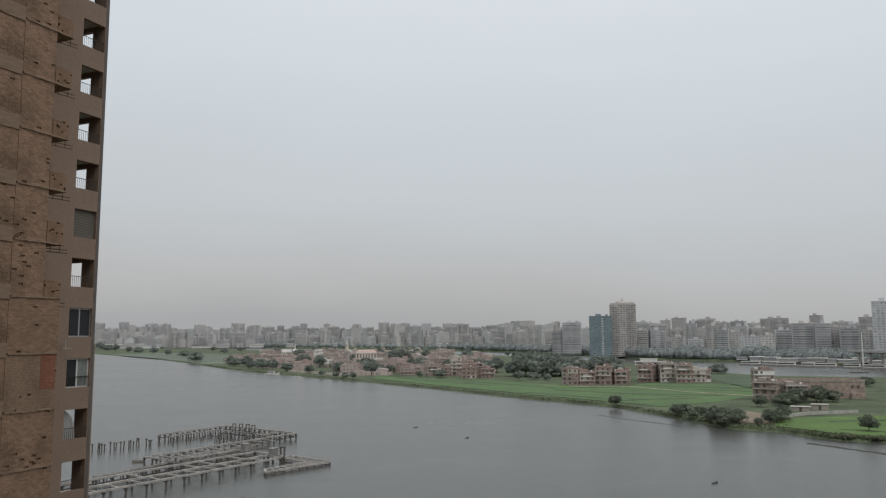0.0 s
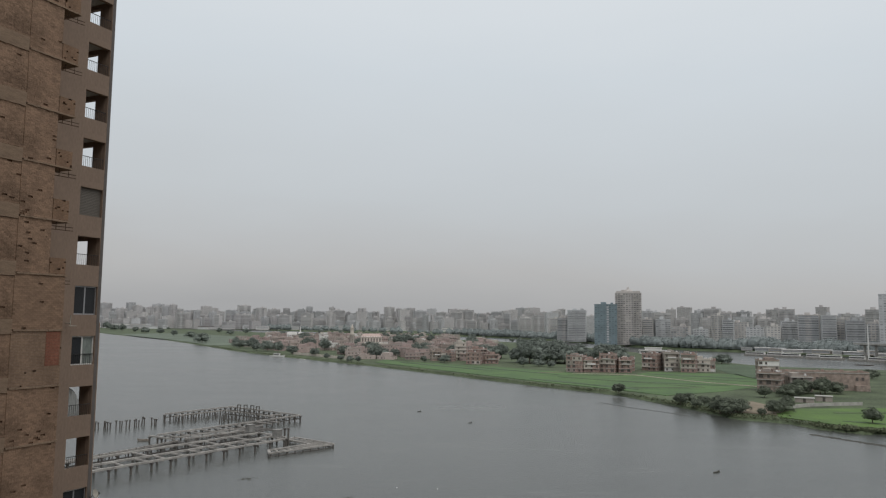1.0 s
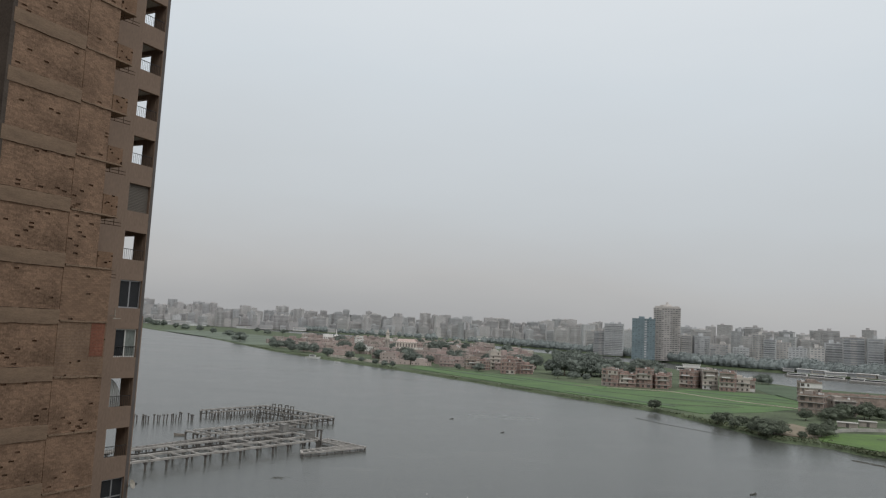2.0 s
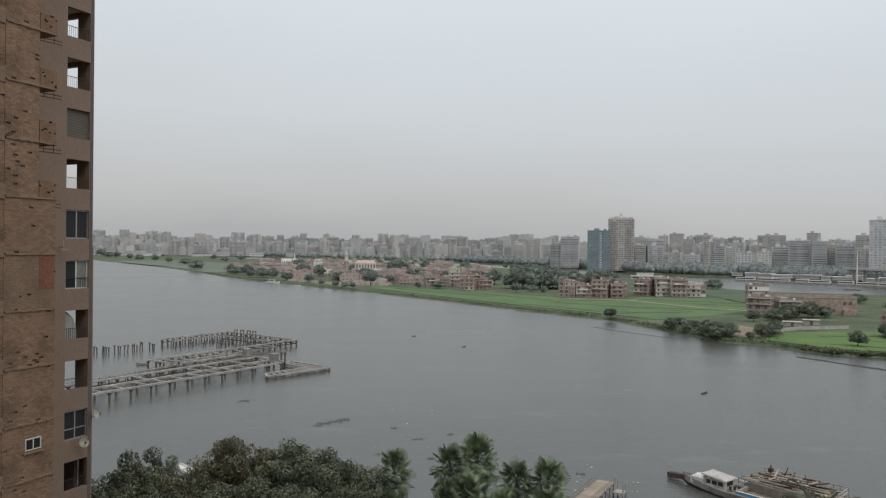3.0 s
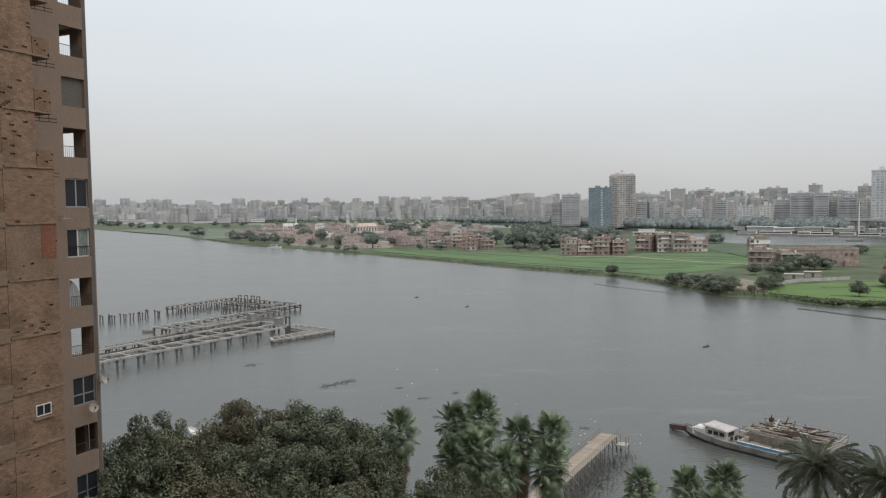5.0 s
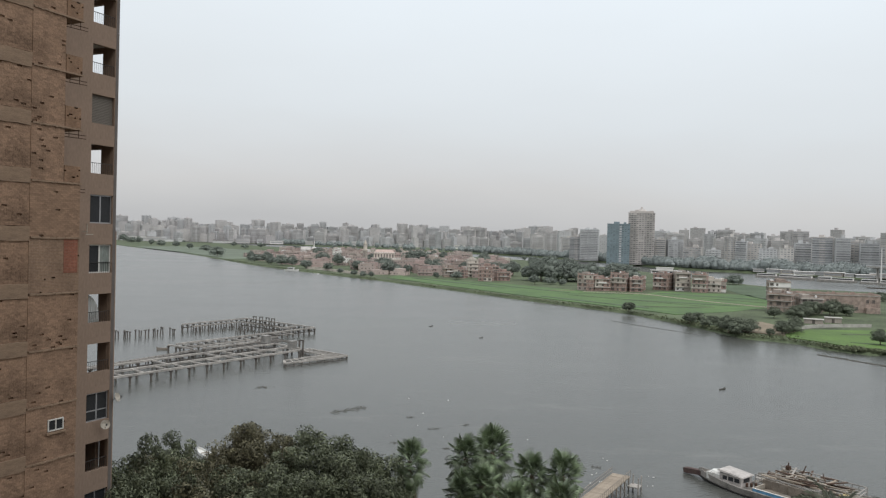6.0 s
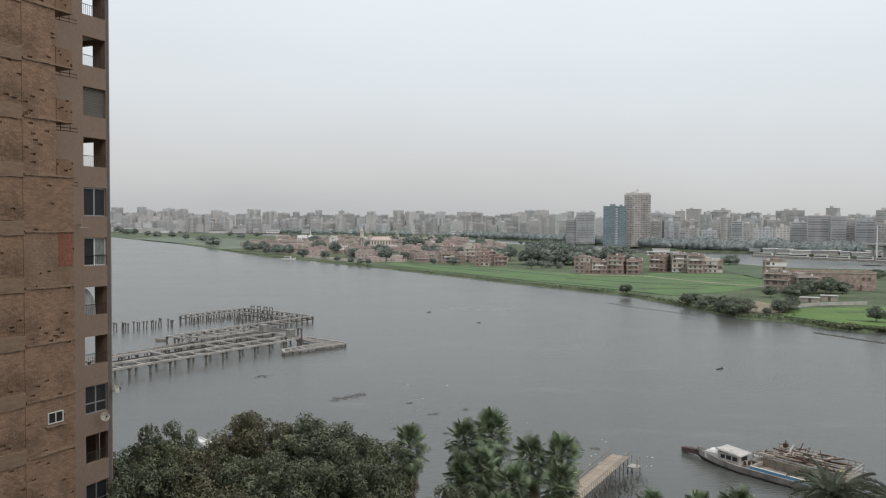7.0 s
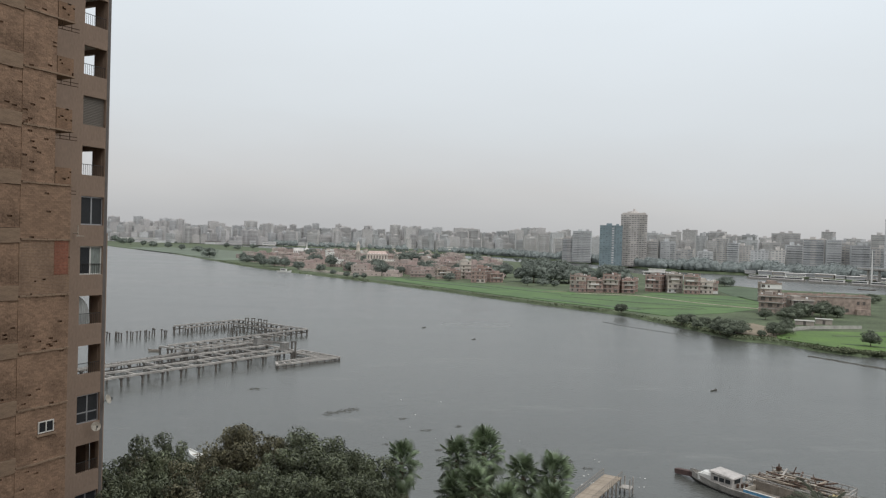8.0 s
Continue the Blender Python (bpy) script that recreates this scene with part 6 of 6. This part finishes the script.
for k in range(5):
    f = (k + 0.5) / 5
    bm = bmesh.new()
    beam(bm, pa(-3.3 + 2.4 * f, 26.8 - 17 * f, 0.96), pa(-7.4 + 1.9 * f, 21.4 - 10.8 * f, 0.96), 0.32, 0.3)
    part("cross_beam", bm, BEAM, raft)
# lone piles left of the pier
for i, (a, b) in enumerate(((-20.4, -59.6), (-19.4, -59.4), (-18.6, -57.6), (-18.4, -57), (-17.9, -56.6), (-17.4, -56), (-15.2, -56), (-14.2, -55.4), (-13.7, -55.2), (-12.4, -54.6), (-11.5, -54.2), (-9.2, -54.6), (-8.6, -54.4), (-8.0, -54), (-5.0, -56.4), (-4.2, -56), (-3.6, -53), (-3.0, -52.2), (-2.6, -52), (2.6, -54), (5.0, -50), (6.2, -49))):
    lone = thing("lone_post", PIER @ pose(*pa(a, b, 0), r.uniform(-5, 5), r.uniform(-5, 5), r.uniform(0, 90)), "stained concrete pile standing alone in water", "pier_post", "lone posts")
    tall = r.uniform(0.95, 1.3)
    part("shaft", THIN_PILE, None, lone, m=Matrix.Diagonal((1.1, 1.1, tall, 1)))
    bm = bmesh.new()
    beam(bm, (-0.35 - 0.3 * (i % 3 == 0), 0, 2 * tall), (0.4, 0, 2 * tall), 0.42, 0.32)
    part("cap", bm, PILE, lone)


# ---- barge, wreck, small boats ----
def hull_mesh(length, beam_w, height, rake, material, bow=0.35):
    """A barge hull with a narrowing bow at x = 0, waterline at z = 0."""
    bm = bmesh.new()
    rings = []
    n = 14
    for i in range(n + 1):
        f = i / n
        w = beam_w / 2 * min(1, (f / bow) ** 0.6 if f < bow else 1) + 0.05
        up = height + rake * (1 - min(1, f / bow)) ** 2
        lift = -0.5 + 0.9 * (1 - min(1, f / (bow * 0.6))) ** 2
        rings.append([bm.verts.new((length * f, s * w * k, z)) for s, k, z in ((-1, 0.8, lift), (-1, 1, up), (-1, 0.86, up), (-1, 0.82, up - 0.35), (1, 0.82, up - 0.35), (1, 0.86, up), (1, 1, up), (1, 0.8, lift))])
    for a, b in zip(rings, rings[1:]):
        for i in range(8):
            j = (i + 1) % 8
            bm.faces.new((a[i], a[j], b[j], b[i]))
    bm.faces.new(rings[0])
    bm.faces.new(rings[-1])
    return bm


ax = math.atan2(-0.785, 0.62)
BARGE = Matrix.Translation((39.8, 117.8, 0)) @ Matrix.Rotation(ax, 4, "Z")
barge = thing("river_barge", BARGE, "grey river barge with a white cabin and blue coaming", "boat")
part("hull", hull_mesh(23, 4.6, 1.05, 0.6, HULL), HULL, barge)
# dark band added at the waterline to stand for the hull's reflection
dark_band = hull_mesh(23.06, 4.76, 0.16, 0.5, IRON)
part("reflection_band", dark_band, IRON, barge, "dark waterline band in place of the hull's reflection")
bm = bmesh.new()
box(bm, 9.6, 21.6, 1.55, 1.72, 0.6, 2.05)
for k in range(11):
    box(bm, 9.7 + 1.15 * k, 9.82 + 1.15 * k, 1.47, 1.548, 0.6, 2.0)
part("cargo_board", bm, HOLD, barge, "tall brown cargo boarding")
bm = bmesh.new()
for k in range(7):
    rod(bm, (0.9 + 0.5 * k, -0.5 - 0.22 * k, 1.3), (0.9 + 0.5 * k, -0.5 - 0.22 * k, 1.95), 0.025, sides=4)
beam(bm, (0.9, -0.5, 1.95), (3.9, -1.82, 1.95), 0.04, 0.04)
part("bow_rail", bm, BEAM, barge)
bm = bmesh.new()
for k in range(3):
    rod(bm, (8.4 + 0.35 * k, -0.7 + 0.6 * k, 0.95), (8.4 + 0.35 * k, -0.7 + 0.6 * k, 1.5), 0.2, 0.2, 8)
part("drum", bm, RUST, barge, "rusty drums behind the cabin")
bm = bmesh.new()
box(bm, 4.4, 7.9, -1.4, 1.4, 0.6, 2.2)
cabin = part("cabin", bm, CABIN_PAINT, barge, "dirty white painted cabin")
bm = bmesh.new()
v = [bm.verts.new(p) for p in ((4.0, -1.55, 2.45), (8.2, -1.6, 2.2), (8.2, 1.6, 2.2), (4.0, 1.55, 2.45), (4.2, -1.5, 2.68), (8.1, -1.5, 2.36), (8.1, 1.5, 2.36), (4.2, 1.5, 2.68))]
for f in ((0, 3, 2, 1), (4, 5, 6, 7), (0, 1, 5, 4), (1, 2, 6, 5), (2, 3, 7, 6), (3, 0, 4, 7)):
    bm.faces.new([v[i] for i in f])
part("cabin_roof", bm, CABIN_PAINT, cabin)
bm = bmesh.new()
box(bm, 4.45, 4.6, -1.35, 1.35, 2.2, 2.44)
part("roof_support", bm, CABIN_PAINT, cabin)
for x0, x1 in ((4.9, 5.6), (5.8, 6.6), (6.8, 7.6)):
    for s in (-1, 1):
        bm = bmesh.new()
        box(bm, x0, x1, s * 1.41 - 0.02, s * 1.41 + 0.02, 1.35, 1.95)
        part("window", bm, GLASS, cabin)
bm = bmesh.new()
box(bm, 7.88, 7.92, -0.8, 0.8, 1.35, 1.95)
part("window", bm, GLASS, cabin)
bm = bmesh.new()
box(bm, 2.0, 4.3, -1.1, 1.1, 0.7, 1.7)
rod(bm, (3.1, 0, 1.7), (3.1, 0, 2.0), 1.0, 0.7, 10)
part("fore_house", bm, WHITE_METAL, barge, "low white fore house")
for s in (-1, 1):
    bm = bmesh.new()
    box(bm, 10.0, 21.8, s * 1.95 - 0.06, s * 1.95 + 0.06, 0.6, 1.45)
    part("coaming", bm, BLUE, barge, "faded blue hold coaming")
    bm = bmesh.new()
    beam(bm, (10.0, s * 1.95, 1.48), (21.8, s * 1.95, 1.48), 0.2, 0.07)
    for k in range(10):
        x = 10.2 + 1.28 * k
        beam(bm, (x, s * 1.95, 0.6), (x, s * 1.95, 1.45), 0.17, 0.08)
    part("coaming_rib", bm, WHITE_METAL, barge)
bm = bmesh.new()
verts_g = [[bm.verts.new((10.1 + 0.9 * i, -1.86 + 0.53 * k, 0.62 + 0.25 * noise.noise((i * 0.5, k * 0.6, 4)) + 0.25 * math.sin(math.pi * k / 7))) for k in range(8)] for i in range(14)]
for a, b in zip(verts_g, verts_g[1:]):
    for k in range(7):
        bm.faces.new((a[k], a[k + 1], b[k + 1], b[k]))
part("hold_floor", bm, HOLD, barge, "dusty cargo hold")
for x in (9.9, 21.9):
    bm = bmesh.new()
    beam(bm, (x, -1.95, 1.0), (x, 1.95, 1.0), 0.15, 0.9)
    part("bulkhead", bm, DECK, barge)
bm = bmesh.new()
beam(bm, (-2.9, 0.6, 0.45), (0.8, 0.1, 0.9), 0.9, 0.75)
part("bow_ramp", bm, mat("dark_maroon_rust", (0.085, 0.055, 0.05), 0.85, 0.35, 1.5, 9, 0.3), barge, "dark rusted bow ramp")

WRECK = BARGE @ Matrix.Translation((5.6, 7.2, 0))
wreck = thing("derelict_work_boat", WRECK, "derelict work boat heaped with timber and bent rails", "boat")
part("hull", hull_mesh(15, 8.4, 0.7, 0.3, HULL, 0.2), HULL, wreck)
bm = bmesh.new()
box(bm, 1.2, 14.6, -3.4, 3.4, 0.4, 0.62)
part("deck", bm, DECK, wreck)
r = random.Random(8)
for k in range(170):
    bm = bmesh.new()
    x, y, a = r.uniform(1.2, 11.0), r.uniform(-3.2, 3.2), r.uniform(-0.5, 0.5) + (1.3 if r.random() < 0.25 else 0)
    l = r.uniform(1.5, 5)
    z = 0.7 + 1.3 * r.random() ** 1.5
    beam(bm, (x, y, z), (x + l * math.cos(a), y + l * math.sin(a) * 0.6, z + r.uniform(-0.1, 0.5)), r.uniform(0.12, 0.4), r.uniform(0.08, 0.2))
    part("timber", bm, (TIMBER, POST, RUST, DECK, BEAM)[k % 5], wreck)
for s in (-1, 1):
    for z in (1.3, 1.85):
        bm = bmesh.new()
        beam(bm, (1.8, s * 3.9, z), (14.4, s * 3.88, z + 0.06 * s), 0.12, 0.13)
        part("rail", bm, BEAM, wreck)
    for k in range(13):
        f = 1.8 + 1.05 * k
        lean = r.uniform(-0.12, 0.12)
        bm = bmesh.new()
        beam(bm, (f, s * 3.9, 0.5), (f + lean, s * 3.9, 1.9), 0.1, 0.1)
        part("rail_post", bm, BEAM, wreck)
for z in (1.3, 1.85):
    bm = bmesh.new()
    beam(bm, (14.4, -3.88, z), (14.9, 0, z), 0.12, 0.13)
    beam(bm, (14.9, 0, z), (14.4, 3.88, z), 0.12, 0.13)
    part("rail", bm, BEAM, wreck)
bm = bmesh.new()
rod(bm, (3.5, 2.6, 0.5), (3.5, 2.6, 3.0), 0.12, 0.1, 6)
box(bm, 3.2, 3.8, 2.3, 2.9, 1.9, 2.5)
part("winch_post", bm, RUST, wreck)
bm = bmesh.new()
rod(bm, (5.6, 1.5, 0.6), (6.3, 2.4, 3.2), 0.1, 0.08, 6)
part("mast", bm, RUST, wreck)
bm = bmesh.new()
rod(bm, (11.0, -0.5, 1.0), (9.6, 0.8, 3.2), 0.09, 0.07, 6)
part("mast", bm, RUST, wreck)
bm = bmesh.new()
for k in range(3):
    box(bm, 2.2 + 0.9 * k, 2.9 + 0.9 * k, -1.6, 1.2, 0.63, 1.1 + 0.2 * k)
part("crate", bm, DECK, wreck)
bm = bmesh.new()
box(bm, 13.2, 14.2, -2.0, -0.9, 0.6, 1.5)
box(bm, 13.1, 14.3, -2.1, -0.8, 1.5, 1.62)
part("stern_box", bm, YELLOW, wreck, "faded yellow stern box")


def skiff(m, length, label, material):
    s = thing("rowing_boat", m, label, "boat", "rowing boats")
    part("hull", hull_mesh(length, length * 0.3, 0.5, 0.3, material, 0.5), material, s)
    bm = bmesh.new()
    for k in (0.45, 0.7):
        box(bm, length * k, length * k + 0.25, -length * 0.12, length * 0.12, 0.3, 0.38)
    part("thwart", bm, TIMBER, s)


skiff(pose(-40.5, 124.5, 0, 0, 0, -50), 5.2, "white rowing boat moored off the trees", WHITE_METAL)
skiff(pose(-88.5, 231, 0, 0, 0, 10), 3.4, "dark rowing boat beside the pier", POST)
skiff(pose(398, 722, 0, 0, 0, -10), 16, "long dark boat in the far channel", RUST)
def launch(m, label):
    b = thing("motor_launch", m, label, "boat")
    part("hull", hull_mesh(15, 4.2, 1.5, 0.9, WHITE_METAL, 0.45), WHITE_METAL, b)
    bm = bmesh.new()
    box(bm, 5.5, 11.5, -1.5, 1.5, 1.2, 3.4)
    box(bm, 5.0, 12.2, -1.8, 1.8, 3.4, 3.6)
    part("cabin", bm, WHITE_METAL, b)
    bm = bmesh.new()
    for side in (-1, 1):
        box(bm, 6.0, 11.0, side * 1.52 - 0.03, side * 1.52 + 0.03, 2.2, 3.0)
    part("window_band", bm, GLASS, b)


launch(pose(-150, 764, 0, 0, 0, 168), "white motor launch moored at the island shore")
skiff(pose(-128, 722, 0, 0, 0, -35), 7, "white boat drawn up at the island shore", WHITE_METAL)
skiff(pose(-170, 786, 0, 0, 0, -40), 9, "white boat drawn up at the island shore", WHITE_METAL)

# ---- timber jetty ----
JETTY = Matrix.Translation((26.3, 111.6, 0)) @ Matrix.Rotation(math.atan2(-0.862, -0.506), 4, "Z")
jetty = thing("timber_jetty", JETTY, "narrow timber jetty with pale deck and railings", "jetty")
bm = bmesh.new()
box(bm, 0, 0.30, -1.35, 1.35, 1.94, 2.0)
PLANK = mesh_of("plank", bm, TIMBER)
for k in range(94):
    part("plank", PLANK, None, jetty, m=pose(0.32 * k, 0, r.uniform(-0.012, 0.012), 0, 0, r.uniform(-0.6, 0.6)))
bm = bmesh.new()
for s in (-1.1, 1.1):
    beam(bm, (0, s, 1.82), (30, s, 1.82), 0.16, 0.2)
part("stringer", bm, POST, jetty)
bm = bmesh.new()
rod(bm, (0, 0, -2.5), (0, 0, 1.9), 0.11, 0.1, 6)
LEG = mesh_of("leg", bm, POST)
bm = bmesh.new()
rod(bm, (0, 0, 1.9), (0, 0, 2.95), 0.035, 0.03, 5)
RAIL_POST = mesh_of("rail_post", bm, POST)
for k in range(16):
    for s in (-1.2, 1.2):
        part("leg", LEG, None, jetty, m=pose(0.3 + 1.9 * k, s, 0))
    bm = bmesh.new()
    beam(bm, (0.3 + 1.9 * k, 1.2, 0.2), (0.3 + 1.9 * (k + 0.9), 1.2, 1.7), 0.08, 0.08)
    part("brace", bm, BEAM, jetty)
for k in range(36):
    for s in (-1.38, 1.38):
        part("rail_post", RAIL_POST, None, jetty, m=pose(0.2 + 0.82 * k, s, -0.02))
for s in (-1.38, 1.38):
    for z in ((2.9,) if s > 0 else (2.9, 2.45)):
        bm = bmesh.new()
        beam(bm, (0, s, z), (30, s, z), 0.05, 0.05)
        part("handrail", bm, POST, jetty)
bm = bmesh.new()
for x, y in ((0.1, 1.8), (0.1, 3.0), (1.6, 3.0)):
    rod(bm, (x, y, -2), (x, y, 2.4), 0.12, 0.1, 6)
box(bm, 0, 1.7, 1.5, 3.1, 0.9, 1.05)
part("side_landing", bm, BEAM, jetty, "small side landing")

# ---- things adrift ----
r = random.Random(64)


def weed_line(name, pts, width, label, per=9):
    verts, faces = [], []
    for p, q in zip(curve_points(pts, 60), curve_points(pts, 60)[1:]):
        for _ in range(per):
            o = p.lerp(q, r.random())
            s = r.uniform(0.3, 1.0) * width * (2.2 if width < 0.3 else 1)
            k = 0.5 if per > 4 else 3.5
            c = Vector((o.x + r.gauss(0, width * k), o.y + r.gauss(0, width * k * 1.6), 0.08))
            a = r.uniform(0, 6.28)
            n0 = len(verts)
            for k in range(5):
                b = a + k * 1.2566
                verts.append((c.x + s * math.cos(b) * r.uniform(0.5, 1), c.y + s * math.sin(b) * r.uniform(0.5, 1), 0.03))
            verts.append((c.x, c.y, 0.05 + 0.3 * r.random() * width))
            faces += [(n0 + k, n0 + (k + 1) % 5, n0 + 5) for k in range(5)]
    me = bpy.data.meshes.new(name)
    me.from_pydata(verts, [], faces)
    me.materials.append(FOAM)
    tagged(new(name, me), label, "floating weed", kind="stuff")


weed_line("floating_weed", [(77, 355), (84, 338), (94, 321), (102, 307)], 0.4, "thin line of floating weed off the shore")
weed_line("floating_weed", [(126.8, 258), (136, 239), (142.4, 227.5), (152, 216), (166, 200)], 0.95, "thick line of floating weed off the shore")
weed_line("floating_weed", [(-22.5, 155), (-20, 157), (-17, 160)], 0.17, "drifting patch of brown weed", 2)
for x, y in ((-7.5, 152), (-3, 143), (2.5, 136), (4, 147), (-9, 133), (0, 130), (21, 126), (24, 122)):
    weed_line("floating_weed", [(x, y), (x + r.uniform(0.6, 2.2), y + r.uniform(-0.6, 0.9))], 0.07, "small drifting scraps of brown weed", 1)
weed_line("floating_weed", [(-44, 178), (-42, 178.5)], 0.14, "drifting patch of brown weed", 1)
weed_line("floating_weed", [(50, 440), (58, 436), (66, 433)], 0.5, "drifting patch of weed near the shore", 3)
for x, y, s in ((70, 191, 1.0), (-6.2, 312, 0.8), (13, 279, 0.7)):
    d = thing("drifting_log", pose(x, y, 0, 0, 0, 30), "dark drifting log low in the water", "log", "drifting logs")
    bm = bmesh.new()
    rod(bm, (-1.2 * s, 0, 0.05), (1.2 * s, 0.3, 0.15), 0.22 * s, 0.16 * s, 7)
    part("log", bm, FOAM, d)
    bm = bmesh.new()
    rod(bm, (0.5 * s, 0.2, 0.1), (0.9 * s, 0.3, 0.6), 0.12 * s, 0.06 * s, 5)
    part("branch", bm, FOAM, d)
for k in range(26):
    x, y = (r.gauss(24, 5), r.gauss(117, 5)) if k < 16 else (r.uniform(-10, 20), r.uniform(125, 175))
    bm = bmesh.new()
    s = r.uniform(0.06, 0.16)
    box(bm, -s, s, -s * 0.7, s * 0.7, -0.03, 0.06)
    tagged(new("plastic_scrap", mesh_of("plastic_scrap", bm, WHITE_METAL)), "white plastic scrap floating on the river", "litter", "floating litter").matrix_world = pose(x, y, 0, 0, 0, r.uniform(0, 90))

# reeds and drowned twigs beside the jetty
verts, faces = [], []
for k in range(700):
    f = r.uniform(0.15, 1.0)
    x, y = 26.3 - 15.2 * f + r.gauss(3.4, 1.2), 111.6 - 25.8 * f + r.gauss(-1.0, 1.2)
    h, a = r.uniform(0.2, 0.9), r.uniform(0, 6.28)
    dx, dy = math.cos(a) * 0.05, math.sin(a) * 0.05
    lx, ly = r.gauss(0, 0.5), r.gauss(0, 0.5)
    n0 = len(verts)
    verts += [(x - dx, y - dy, -0.2), (x + dx, y + dy, -0.2), (x + lx, y + ly, h)]
    faces.append((n0, n0 + 1, n0 + 2))
me = bpy.data.meshes.new("reeds")
me.from_pydata(verts, [], faces)
me.materials.append(FOAM)
tagged(new("reeds", me), "dark reeds and drowned twigs beside the jetty", "reeds", kind="stuff")

for k in range(9):
    bm = bmesh.new()
    q = r.uniform(0.15, 0.3)
    box(bm, -q, q, -q, q, 0, q * 1.3)
    tagged(new("pale_rubbish", mesh_of("pale_rubbish", bm, WHITE_METAL)), "pale rubbish bag on the island shore", "litter", "shore litter").matrix_world = pose(137 + 1.6 * k + r.uniform(-0.6, 0.6), 289.5 - 1.55 * k + r.uniform(0, 2), 1.2, 0, 0, r.uniform(0, 90))
